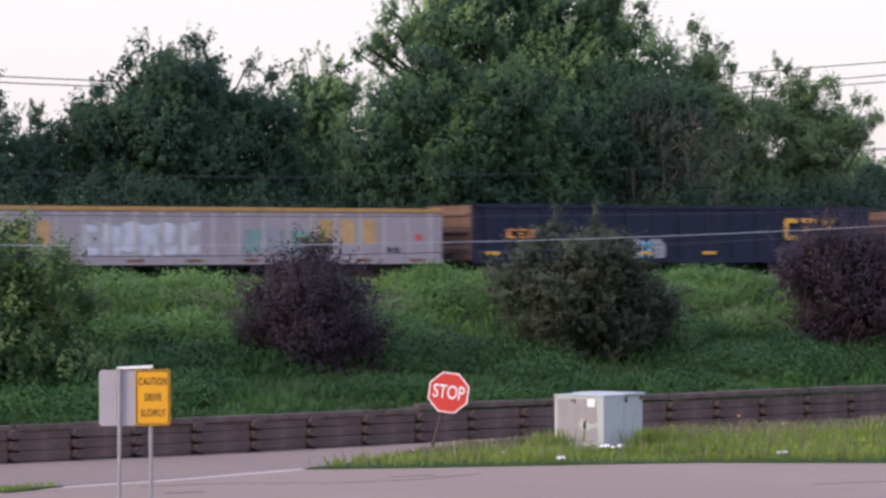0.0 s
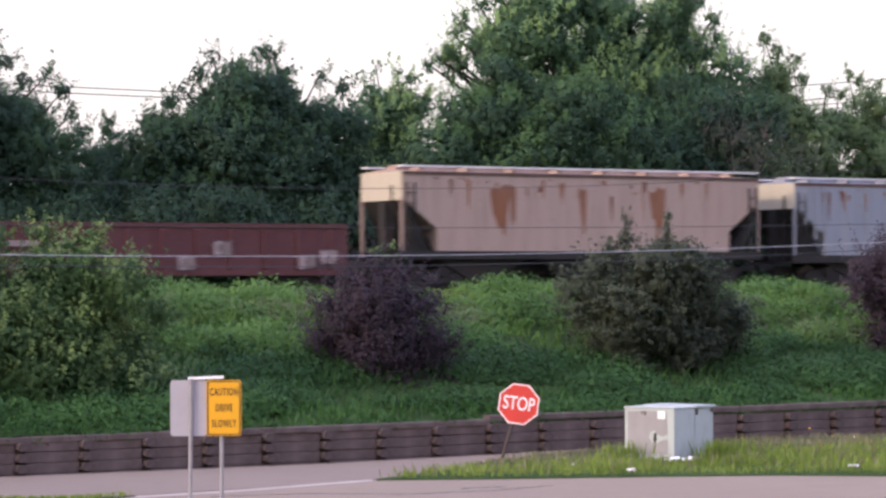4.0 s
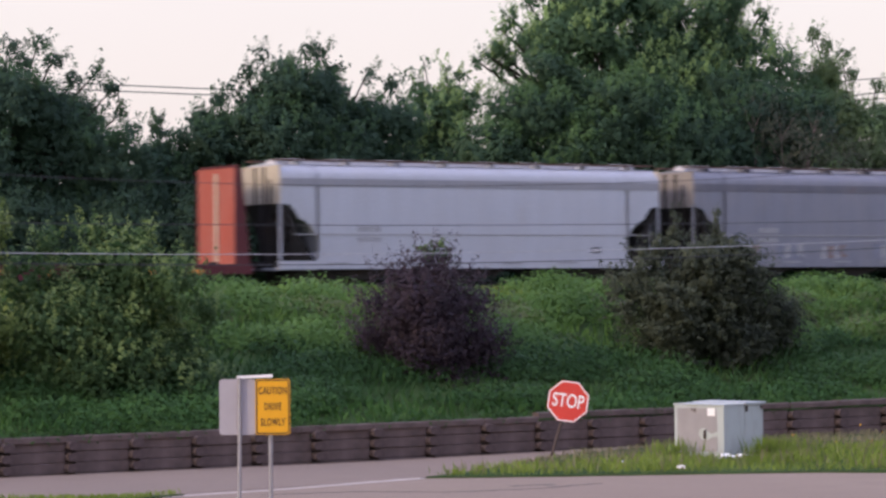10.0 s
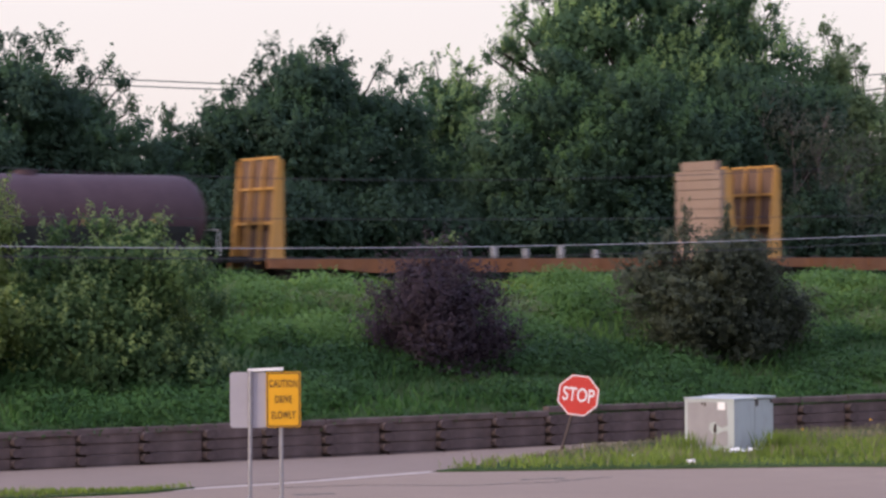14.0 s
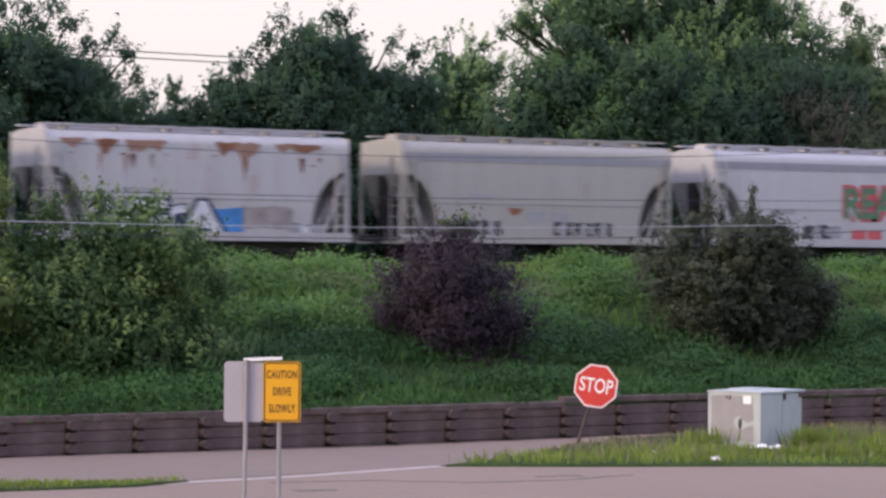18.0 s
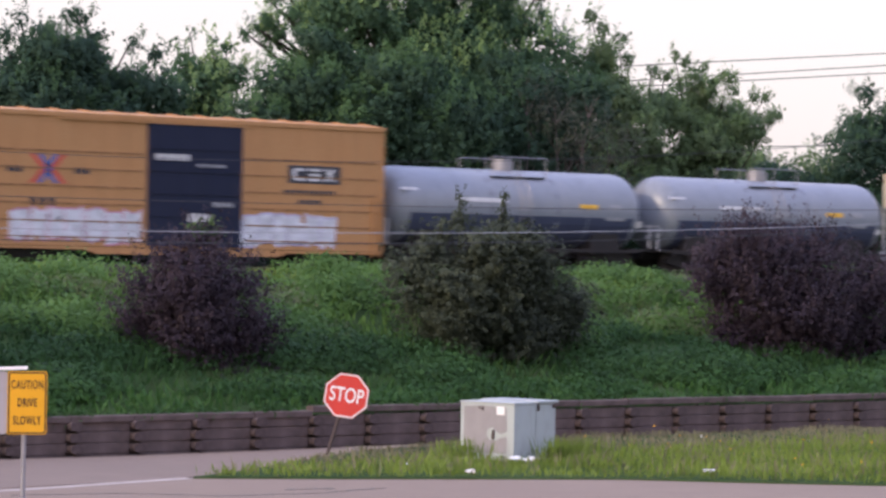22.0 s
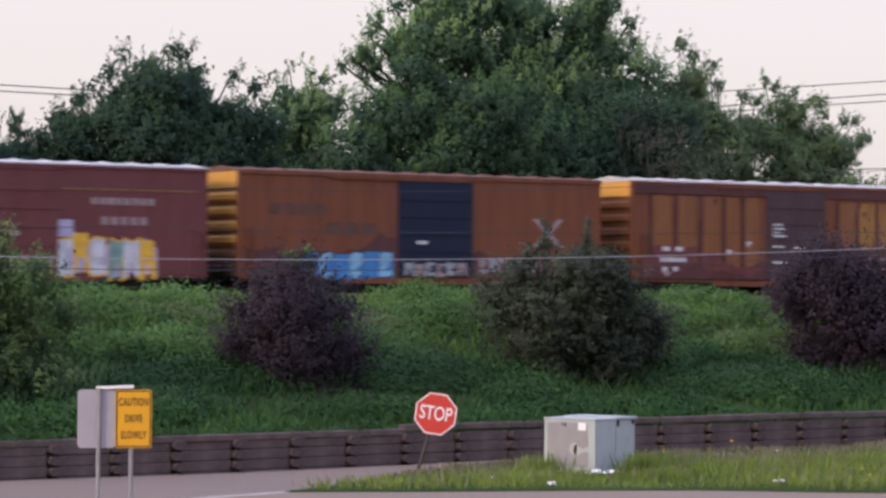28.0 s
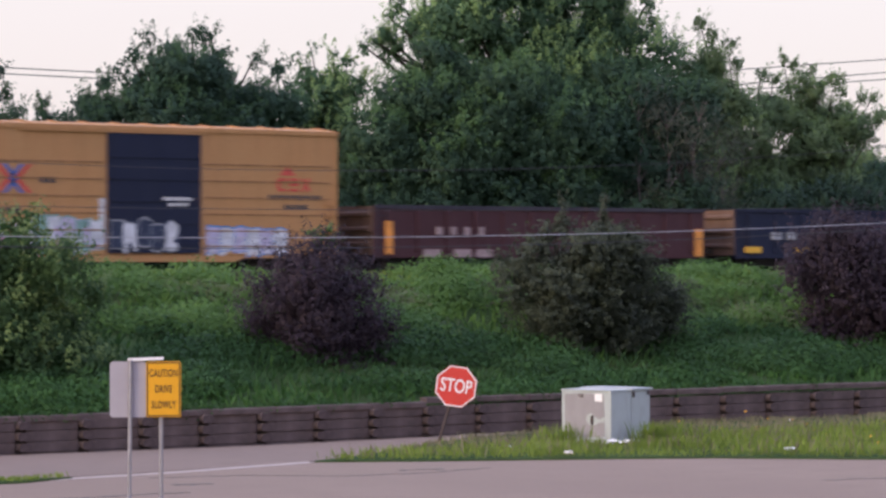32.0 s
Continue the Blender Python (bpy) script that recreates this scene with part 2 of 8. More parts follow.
# ---- mesh tools ----
class MB:
    """Collects boxes, prisms and tubes into one mesh."""

    def __init__(self):
        self.v, self.f = [], []

    def add(self, verts, faces):
        o = len(self.v)
        self.v.extend(verts)
        self.f.extend(tuple(i + o for i in f) for f in faces)
        return self

    def box(self, x0, x1, y0, y1, z0, z1):
        return self.add([(x0, y0, z0), (x1, y0, z0), (x1, y1, z0), (x0, y1, z0), (x0, y0, z1), (x1, y0, z1), (x1, y1, z1), (x0, y1, z1)],
                        [(0, 3, 2, 1), (4, 5, 6, 7), (0, 1, 5, 4), (1, 2, 6, 5), (2, 3, 7, 6), (3, 0, 4, 7)])

    def prism(self, outline, y0, y1):
        """An outline in x and z, pushed from y0 to y1."""
        n = len(outline)
        v = [(x, y0, z) for x, z in outline] + [(x, y1, z) for x, z in outline]
        f = [tuple(range(n)), tuple(range(2 * n - 1, n - 1, -1))] + [(i, i + n, (i + 1) % n + n, (i + 1) % n) for i in range(n)]
        return self.add(v, f)

    def prism_x(self, outline, x0, x1):
        """An outline in y and z, pushed from x0 to x1."""
        n = len(outline)
        v = [(x0, y, z) for y, z in outline] + [(x1, y, z) for y, z in outline]
        f = [tuple(range(n - 1, -1, -1)), tuple(range(n, 2 * n))] + [(i, (i + 1) % n, (i + 1) % n + n, i + n) for i in range(n)]
        return self.add(v, f)

    def tube(self, a, b, r, n=8, r2=None):
        a, b = Vector(a), Vector(b)
        q = (b - a).to_track_quat("Z", "Y")
        v = []
        for p, rr in ((a, r), (b, r if r2 is None else r2)):
            for i in range(n):
                v.append(tuple(p + q @ Vector((rr * math.cos(2 * math.pi * i / n), rr * math.sin(2 * math.pi * i / n), 0))))
        f = [tuple(range(n - 1, -1, -1)), tuple(range(n, 2 * n))] + [(i, (i + 1) % n, (i + 1) % n + n, i + n) for i in range(n)]
        return self.add(v, f)

    def rings(self, rings, cap=True):
        """A skin through closed rings of equally many points."""
        n = len(rings[0])
        v = [p for r in rings for p in r]
        f = [(k * n + i, k * n + (i + 1) % n, (k + 1) * n + (i + 1) % n, (k + 1) * n + i) for k in range(len(rings) - 1) for i in range(n)]
        if cap:
            f += [tuple(range(n - 1, -1, -1)), tuple(range((len(rings) - 1) * n, len(rings) * n))]
        return self.add(v, f)

    def mesh(self, name, smooth=False):
        me = bpy.data.meshes.new(name)
        me.from_pydata(self.v, [], self.f)
        bm = bmesh.new()
        bm.from_mesh(me)
        bmesh.ops.recalc_face_normals(bm, faces=bm.faces)
        bm.to_mesh(me)
        bm.free()
        if smooth:
            me.shade_smooth()
            me.set_sharp_from_angle(angle=radians(40))
        return me


def part(name, mb, material, parent=None, label="", smooth=False):
    me = mb if isinstance(mb, bpy.types.Mesh) else mb.mesh(name, smooth)
    if material is not None and not me.materials:
        me.materials.append(material)
    ob = new(name, me)
    if parent is not None:
        ob.parent = parent
    if label:
        tagged(ob, label)
    return ob


def box(x0, x1, y0, y1, z0, z1):
    return MB().box(x0, x1, y0, y1, z0, z1)


def empty(name, m, label, category, group=""):
    e = new(name)
    e.empty_display_size = 0.3
    e.matrix_basis = m
    return tagged(e, label, category, group)


def leaf_mesh(name, centres, sizes, rng, droop=0.0, wide=0.55, up=0.0, facing=None, loose=0.55, extra=None):
    """Folded leaves, four corners each, at the centres; facing: the way that each one's face looks, more or less."""
    n = len(centres)
    d = rng.normal(size=(n, 3))
    d[:, 2] += up - droop
    d /= np.linalg.norm(d, axis=1, keepdims=True) + 1e-9
    if facing is None:
        s = np.cross(d, rng.normal(size=(n, 3)))
    else:
        face = facing + rng.normal(size=(n, 3)) * loose
        s = np.cross(d, face)
    s /= np.linalg.norm(s, axis=1, keepdims=True) + 1e-9
    if facing is not None:
        d = np.cross(s, face)
        d /= np.linalg.norm(d, axis=1, keepdims=True) + 1e-9
        d[:, 2] -= droop * 0.6
    nrm = np.cross(d, s)
    h = sizes[:, None] * 0.5
    w = h * wide
    v = np.empty((n, 4, 3))
    v[:, 0], v[:, 2] = centres - d * h, centres + d * h
    v[:, 1], v[:, 3] = centres + s * w + nrm * w * 0.12, centres - s * w + nrm * w * 0.12
    if extra is not None and len(extra):
        v = np.concatenate([v, extra])
    return quads(name, v)


def quads(name, v):
    n = len(v)
    me = bpy.data.meshes.new(name)
    me.vertices.add(4 * n)
    me.vertices.foreach_set("co", v.reshape(-1).astype(np.float32))
    me.loops.add(4 * n)
    me.loops.foreach_set("vertex_index", np.arange(4 * n, dtype=np.int32))
    me.polygons.add(n)
    me.polygons.foreach_set("loop_start", np.arange(0, 4 * n, 4, dtype=np.int32))
    me.update(calc_edges=True)
    return me


def blade_mesh(name, roots, heights, widths, rng, lean=0.35):
    """Grass blades: narrow kites that lean."""
    n = len(roots)
    a = rng.uniform(0, 2 * math.pi, n)
    side = np.stack([np.cos(a), np.sin(a), np.zeros(n)], 1)
    tip = np.stack([rng.normal(0, lean, n), rng.normal(0, lean, n), np.ones(n)], 1) * heights[:, None]
    mid = roots + tip * 0.55
    v = np.empty((n, 4, 3))
    v[:, 0], v[:, 2] = roots, roots + tip
    v[:, 1], v[:, 3] = mid + side * widths[:, None], mid - side * widths[:, None]
    return quads(name, v)


# ---- the lie of the land ----
RAIL_Z, TRACK_Y, WALL_Y = 3.2, 93.3, 48.4


def land(x, y):
    """Height of the ground: street level, bank, level ground with the track."""
    if y < WALL_Y + 0.25:
        return -0.2 if y > 42 else -0.03
    k = [(48.65, 0.50), (50.2, 0.92), (52.5, 1.70), (55.0, 2.62), (56.6, 2.98), (58.2, 3.06), (63.0, 2.95), (88.5, 2.85), (99.0, 2.85), (140.0, 2.8), (400.0, 2.0), (2600.0, 1.0)]
    ys, zs = [p[0] for p in k], [p[1] for p in k]
    z = float(np.interp(y, ys, zs))
    if 49 < y < 60:
        z += (0.14 * noise.noise(Vector((x * 0.35, y * 0.35, 0))) + 0.10 * noise.noise(Vector((x * 0.9, y * 1.1, 4)))) * min(1.0, (y - 49) / 3) * min(1.0, max(0.0, (59 - y) / 2))
    return z


def build_ground():
    xs = [-2600, -1300, -800, -400, -150, -60, -20, 5] + [12 + 0.8 * i for i in range(60)] + [62, 70, 85, 110, 150, 250, 450, 800, 1300, 2600]
    ys = [-1500, -600, -200, -60, -10, 20, 40, 48.62] + [48.66, 49.1, 49.6, 50.2, 50.8, 51.5, 52.2, 53, 53.8, 54.5, 55.2, 55.8, 56.4, 57, 57.6, 58.2, 59, 60.5, 63, 70, 80, 88.5, 99, 110, 125, 140, 200, 400, 900, 2600]
    v = [(x, y, land(x, y)) for y in ys for x in xs]
    n = len(xs)
    f = [(j * n + i, j * n + i + 1, (j + 1) * n + i + 1, (j + 1) * n + i) for j in range(len(ys) - 1) for i in range(n - 1)]
    ob = part("ground", MB().add(v, f), M_GROUND, smooth=True)
    tagged(ob, "grassy railway bank and level meadow ground", "ground", kind="structure")


def slab(name, outline, z0, z1, material, label, category, kind="structure"):
    """A flat sheet with an outline in x and y."""
    n = len(outline)
    v = [(x, y, z1) for x, y in outline] + [(x, y, z0) for x, y in outline]
    f = [tuple(range(n)), tuple(range(2 * n - 1, n - 1, -1))] + [(i, i + n, (i + 1) % n + n, (i + 1) % n) for i in range(n)]
    return tagged(part(name, MB().add(v, f), material), label, category, kind=kind)


build_ground()
def build_street():
    """The street dips towards the wall, less so further along, to fit the wall's foot to the camera's view."""
    ex = [-220, 14, 20.2, 25.5, 32, 46, 220]
    ey = [41.9, 41.2, 40.85, 41.75, 47.2, 48.15, 48.15]
    xs = [-220, -100, -40, -10, 5] + [10 + 1.5 * i for i in range(25)] + [52, 70, 110, 220]
    n, rows = len(xs), 7
    v = []
    for low in (0.0, 0.03):
        for j in range(rows):
            for x in xs:
                y0 = float(np.interp(x, ex, ey))
                y = y0 + (48.35 - y0) * j / (rows - 1)
                dip = 0.134 * min(1.0, max(0.0, (y - 42) / 6.35)) * float(np.interp(x, [28, 40], [1.0, 0.2]))
                v.append((x, y, 0.004 - dip - low))
    f = []
    for j in range(rows - 1):
        for i in range(n - 1):
            a = j * n + i
            f.append((a, a + 1, a + n + 1, a + n))
            f.append((a + rows * n, a + rows * n + n, a + rows * n + n + 1, a + rows * n + 1))
    for i in range(n - 1):
        f.append((i, i + rows * n, i + 1 + rows * n, i + 1))
    tagged(part("road", MB().add(v, f), M_STREET), "pale grey asphalt street running along the retaining wall", "road", kind="structure")


build_street()
slab("parking_lot", [(-220, -60), (120, -60), (120, 48.1), (46, 48.1), (32, 47.1), (25.5, 41.7), (20.2, 40.8), (14, 41.15), (-220, 41.85)], -0.025, 0.0, M_ROAD,
     "worn asphalt apron with cracks and patches", "pavement")


# ---- track ----
def build_track():
    bed = MB().prism_x([(90.2, 2.75), (91.2, 2.98), (95.4, 2.98), (96.4, 2.75)], -760, 900)
    tagged(part("track_bed", bed, M_GRAVEL), "grey crushed-stone ballast under the railway track", "track bed", kind="structure")
    for i, dy in enumerate((-0.7175, 0.7175)):
        prof = [(-0.07, 0), (0.07, 0), (0.07, 0.02), (0.012, 0.04), (0.012, 0.13), (0.036, 0.135), (0.036, 0.17), (-0.036, 0.17), (-0.036, 0.135), (-0.012, 0.13), (-0.012, 0.04), (-0.07, 0.02)]
        r = part("rail", MB().prism_x([(TRACK_Y + dy + a, RAIL_Z - 0.17 + b) for a, b in prof], -760, 900), M_STEEL)
        tagged(r, "steel rail with a worn top on timber ties", "rail", "rails of the track", kind="structure")
    ties = MB()
    for i in range(-40, 420):
        ties.box(i * 0.55, i * 0.55 + 0.23, TRACK_Y - 1.3, TRACK_Y + 1.3, RAIL_Z - 0.32, RAIL_Z - 0.172)
    tagged(part("railway_ties", ties, M_TIMBER), "dark creosoted timber ties in ballast", "railway ties", kind="stuff")


build_track()


# ---- retaining wall ----
def build_wall():
    wall = empty("retaining_wall", pose(0, 0, 0), "low brown-grey timber crib retaining wall at the foot of the bank", "retaining wall")
    wall["kind"] = "structure"
    # dark sheet puts the shade in the gaps between timbers into colour
    part("backing", box(-120, 160, WALL_Y + 0.11, WALL_Y + 0.24, -0.4, 0.50), plain("gap_shade_backing", (0.07, 0.052, 0.049), 0.95), wall)
    rng = random.Random(4)
    step = 1.27
    plank = MB().prism_x([(-0.04, 0.012), (-0.028, 0.0), (0.10, 0.0), (0.10, 0.196), (-0.028, 0.196), (-0.04, 0.184)], 0, step - 0.20).mesh("plank")
    block = MB().prism([(0.0, 0.0), (0.16, 0.0), (0.20, 0.04), (0.20, 0.11), (0.16, 0.15), (0.0, 0.15), (-0.04, 0.11), (-0.04, 0.04)], -0.21, 0.10).mesh("block")
    cap = MB().prism_x([(-0.07, 0.012), (-0.055, 0.0), (0.16, 0.0), (0.16, 0.12), (-0.055, 0.12), (-0.07, 0.105)], 0, step - 0.012).mesh("cap")
    timber = plain("wall_timber", (0.108, 0.078, 0.073), 0.9, 0, 0.4, 3)
    for me in (plank, cap):
        me.materials.append(timber)
    block.materials.append(plain("weathered_tie_end", (0.085, 0.061, 0.060), 0.95, 0, 0.45, 9))
    for i in range(-9, 36):
        x = 20.6 + step * i
        high = x > 31.5
        base = -0.335 + 0.004 * (x - 28)
        for k in range(4):
            p = part("plank", plank, None, wall)
            p.location = (x + 0.14, WALL_Y + rng.uniform(-0.012, 0.012), base + 0.2 * k + 0.045)
            b = part("block", block, None, wall)
            b.location = (x - 0.03 + rng.uniform(-0.02, 0.02), WALL_Y + rng.uniform(-0.01, 0.01), base + 0.07 + 0.2 * k)
        c = part("cap", cap, None, wall)
        c.location = (x + 0.006, WALL_Y + rng.uniform(-0.02, 0.02), base + 0.848 + (rng.uniform(0.02, 0.035) if high else -0.045))


build_wall()


# ---- signs and cabinet ----
def letters(name, words, height, material, parent, m, label="", fat=0.0005, space=1.0):
    """Raised lettering, one line of text as one mesh part."""
    cu = bpy.data.curves.new(name, 'FONT')
    cu.body, cu.size, cu.align_x, cu.align_y, cu.extrude, cu.offset = words, height / 0.70, 'CENTER', 'CENTER', 0.0015, fat
    cu.space_character = space
    tmp = new("lettering_source", cu)
    deps = bpy.context.evaluated_depsgraph_get()
    me = bpy.data.meshes.new_from_object(tmp.evaluated_get(deps))
    bpy.data.objects.remove(tmp)
    me.materials.clear()
    me.materials.append(material)
    ob = new(name, me)
    ob.parent = parent
    ob.matrix_basis = m
    if label:
        tagged(ob, label)
    return ob


def rounded_rect(w, h, r, n=5):
    pts = []
    for cx, cz, a0 in ((w / 2 - r, h / 2 - r, 0), (-w / 2 + r, h / 2 - r, 90), (-w / 2 + r, -h / 2 + r, 180), (w / 2 - r, -h / 2 + r, 270)):
        for i in range(n + 1):
            a = radians(a0 + 90 * i / n)
            pts.append((cx + r * math.cos(a), cz + r * math.sin(a)))
    return pts


def frame_ring(outer, inner, y0, y1):
    """A flat ring between two outlines."""
    n = len(outer)
    v = [(x, y0, z) for x, z in outer] + [(x, y0, z) for x, z in inner] + [(x, y1, z) for x, z in outer] + [(x, y1, z) for x, z in inner]
    f = []
    for i in range(n):
        j = (i + 1) % n
        f += [(i, j, n + j, n + i), (2 * n + i, 3 * n + i, 3 * n + j, 2 * n + j), (i, 2 * n + i, 2 * n + j, j), (n + i, n + j, 3 * n + j, 3 * n + i)]
    return MB().add(v, f)


def build_caution():
    yaw = -29
    s = empty("caution_sign", pose(17.17, 31.84, 0, 0, 0, yaw), "yellow caution sign beside a grey panel back on steel posts", "road sign")
    w, h, zc = 0.43, 0.69, 1.735
    part("sign_panel", MB().prism([(x, z + zc) for x, z in rounded_rect(w, h, 0.035)], -0.012, 0.0), M_YELLOW, s, "yellow panel with black words")
    part("sign_border", frame_ring([(x, z + zc) for x, z in rounded_rect(w - 0.02, h - 0.02, 0.03)], [(x, z + zc) for x, z in rounded_rect(w - 0.05, h - 0.05, 0.02)], -0.0145, -0.011), M_SIGNBLACK, s, "thin black border line")
    for words, z in (("CAUTION", 0.195), ("DRIVE", 0.0), ("SLOWLY", -0.195)):
        letters("lettering", words, 0.090, M_SIGNLETTER, s, pose(0.0, -0.0145, zc + z, 90, 0, 0) @ Matrix.Diagonal((0.55, 1, 1, 1)), fat=0.003, space=1.14)
    part("post", MB().tube((-0.03, 0.03, 0.0), (-0.03, 0.03, 2.06), 0.026, 10), M_GALV, s, smooth=True)
    part("post", MB().tube((-0.425, -0.02, 0.0), (-0.405, -0.02, 2.10), 0.026, 10), M_GALV, s, smooth=True)
    part("back_panel", MB().prism([(x - 0.435, z + zc) for x, z in rounded_rect(0.45, h, 0.04)], 0.01, 0.022), M_SIGNBACK, s, "bare grey back of a sign panel")
    part("top_bar", MB().prism([(-0.44, 2.085), (0.0, 2.10), (0.0, 2.135), (-0.44, 2.118)], -0.02, 0.03), M_WHITE, s, "pale angle bar across the top")
    part("base_box", box(-0.52, -0.06, -0.2, 0.22, 0.0, 0.30), plain("worn_white_concrete", (0.44, 0.41, 0.41), 0.85, 0, 0.25, 7), s, "white-painted concrete base block")


build_caution()


def build_stop():
    s = empty("stop_sign", pose(30.40, 45.47, 0, 0, 0, -33), "red octagonal stop sign leaning on a bent thin post", "road sign")
    tilt = pose(0.335, -0.03, 1.033, 0, 8, 0)
    R8 = 0.381 / math.cos(radians(22.5))
    octo = lambda r: [(r * math.cos(radians(22.5 + 45 * i)), r * math.sin(radians(22.5 + 45 * i))) for i in range(8)]
    for name, mb, mat, label in (("sign_plate", MB().prism(octo(R8), -0.006, 0.0), M_RED, "red octagonal plate"),
                                 ("sign_border", frame_ring(octo(R8 * 0.985), octo(R8 * 0.925), -0.009, -0.005), M_WHITE, "white border line")):
        part(name, mb, mat, s, label).matrix_basis = tilt
    letters("lettering", "STOP", 0.25, M_WHITE, s, tilt @ pose(0, -0.009, 0, 90, 0, 0) @ Matrix.Diagonal((0.70, 1, 1, 1)), fat=0.004)
    part("post", MB().tube((0.0, 0.02, -0.05), (0.24, 0.02, 0.75), 0.030, 8).tube((0.24, 0.02, 0.75), (0.345, 0.015, 1.32), 0.028, 8), M_POSTBROWN, s, smooth=True)


build_stop()


def cabinet_material():
    m = Nodes("peeling_cabinet_paint", 0.6, 0.0, 0.4)
    c = m.mix(m.ramp(m.noise(1.2, 5), 0.3, 0.7), (0.345, 0.37, 0.365), (0.40, 0.43, 0.425))
    c = m.mix(m.ramp(m.noise(7, 6, (1, 1, 0.3)), 0.5, 0.85), c, (0.30, 0.30, 0.29))
    m.colour(c)
    return m.mat


def build_cabinet():
    c = empty("utility_cabinet", pose(32.25, 42.55, 0, 0, 0, 16), "pale grey steel transformer cabinet with peeling paint on a pad", "utility cabinet")
    M_CAB = cabinet_material()
    M_CABDULL = plain("faded_grey_paint", (0.285, 0.265, 0.272), 0.85, 0, 0.12, 3)
    body = box(0, 1.2, 0, 1.14, 0.04, 0.98)
    b = part("body", body, M_CAB, c)
    bv = b.modifiers.new("soft_edges", 'BEVEL')
    bv.width, bv.segments = 0.012, 2
    l = part("lid", MB().box(-0.012, 0.62, -0.012, 1.152, 0.98, 1.012).box(0.62, 1.25, -0.035, 1.175, 0.984, 1.03), M_CAB, c, "thin steel lid, overhanging on one half")
    bv = l.modifiers.new("soft_edges", 'BEVEL')
    bv.width, bv.segments = 0.008, 2
    # dull faded paint inside a pale margin, with a bare patch round the keyhole
    part("faded_panel", MB().prism_x([(0.15, 0.15), (1.04, 0.12), (1.07, 0.50), (1.06, 0.92), (0.70, 0.94), (0.17, 0.93), (0.15, 0.60)], -0.004, 0.0), M_CABDULL, c, "dull faded paint patch")
    part("bare_patch", MB().prism_x([(0.14, 0.42), (0.30, 0.40), (0.36, 0.36), (0.50, 0.36), (0.57, 0.44), (0.55, 0.55), (0.44, 0.58), (0.38, 0.52), (0.28, 0.47), (0.14, 0.52)], -0.0065, -0.003), M_CAB, c, "pale patch of peeled paint")
    part("lock", MB().prism_x([(0.40, 0.54), (0.44, 0.54), (0.46, 0.42), (0.43, 0.36), (0.40, 0.40)], -0.03, -0.006), M_POSTBROWN, c, "dark padlock hasp")
    part("label_sticker", box(-0.008, -0.0035, 0.20, 0.37, 0.80, 0.94), M_WHITE, c, "white warning sticker")
    part("hinge", box(-0.012, -0.003, 0.64, 0.68, 0.86, 0.93), M_POSTBROWN, c)
    part("hinge", box(-0.012, -0.003, 0.71, 0.74, 0.88, 0.93), M_POSTBROWN, c)
    part("side_panel", box(0.62, 1.19, -0.010, 0.0, 0.06, 0.955), M_CAB, c, "raised panel on the side")
    part("lid_latch", box(0.64, 0.70, -0.03, -0.010, 0.86, 0.97), M_POSTBROWN, c)
    part("lid_latch", box(1.10, 1.16, -0.03, -0.010, 0.90, 0.97), M_POSTBROWN, c)
    part("concrete_pad", box(-0.12, 1.32, -0.12, 1.26, -0.04, 0.05), plain("concrete", (0.40, 0.38, 0.36), 0.9), c)


build_cabinet()


def paper(name, x, y, rz, w, d, label):
    rng = random.Random(int(x * 100))
    v, n = [], 5
    for j in range(n):
        for i in range(n):
            v.append(((i / 4 - 0.5) * w + rng.uniform(-0.03, 0.03), (j / 4 - 0.5) * d + rng.uniform(-0.03, 0.03), 0.03 + rng.uniform(0.0, 0.07)))
    f = [(j * n + i, j * n + i + 1, (j + 1) * n + i + 1, (j + 1) * n + i) for j in range(n - 1) for i in range(n - 1)]
    ob = part(name, MB().add(v, f), M_WHITE)
    s = ob.modifiers.new("sheet", 'SOLIDIFY')
    s.thickness = 0.006
    ob.matrix_basis = pose(x, y, 0.07, 0, 0, rz)
    tagged(ob, label, "litter", "litter on the verge")


paper("crumpled_paper", 31.75, 41.75, 20, 0.32, 0.5, "crumpled white paper on the grass by the cabinet")
paper("paper_scrap", 32.78, 38.2, 50, 0.13, 0.16, "small white scrap on the verge edge")
paper("paper_scrap", 29.2, 39.75, 10, 0.12, 0.10, "small white scrap on the verge edge")


# ---- wires ----
def wire(x0, x1, y, za, zb, zc, r, material, label):
    """A wire with its heights at x = 22, 31 and 42, on a sagging curve."""
    co = np.polyfit([22, 31, 42], [za, zb, zc], 2)
    mb = MB()
    pts = [(x, y, float(np.polyval(co, x))) for x in np.linspace(x0, x1, 40)]
    rings = []
    for p in pts:
        rings.append([(p[0], p[1] + r * math.cos(a), p[2] + r * math.sin(a)) for a in (0, math.pi / 3, 2 * math.pi / 3, math.pi, 4 * math.pi / 3, 5 * math.pi / 3)])
    tagged(part("overhead_wire", mb.rings(rings), material), label, "overhead wire", "overhead wires along the street")


wire(-6, 68, 50.0, 5.31, 5.23, 5.72, 0.007, M_WIRE_D, "thin overhead wire high above the bank")
wire(-6, 68, 50.0, 4.44, 4.44, 4.58, 0.008, M_WIRE_D, "thin dark overhead wire above the bank")
wire(-6, 68, 50.0, 3.88, 3.88, 4.14, 0.009, M_WIRE_L, "bare pale overhead wire in front of the train")
wire(-6, 68, 50.0, 3.69, 3.67, 3.97, 0.010, M_WIRE_D, "dark overhead cable in front of the train")


def far_wire(a, b, r=0.03):
    mb = MB().tube(a, b, r, 5)
    tagged(part("power_line", mb, M_WIRE_D), "distant power line against the sky", "power line", "distant power lines")


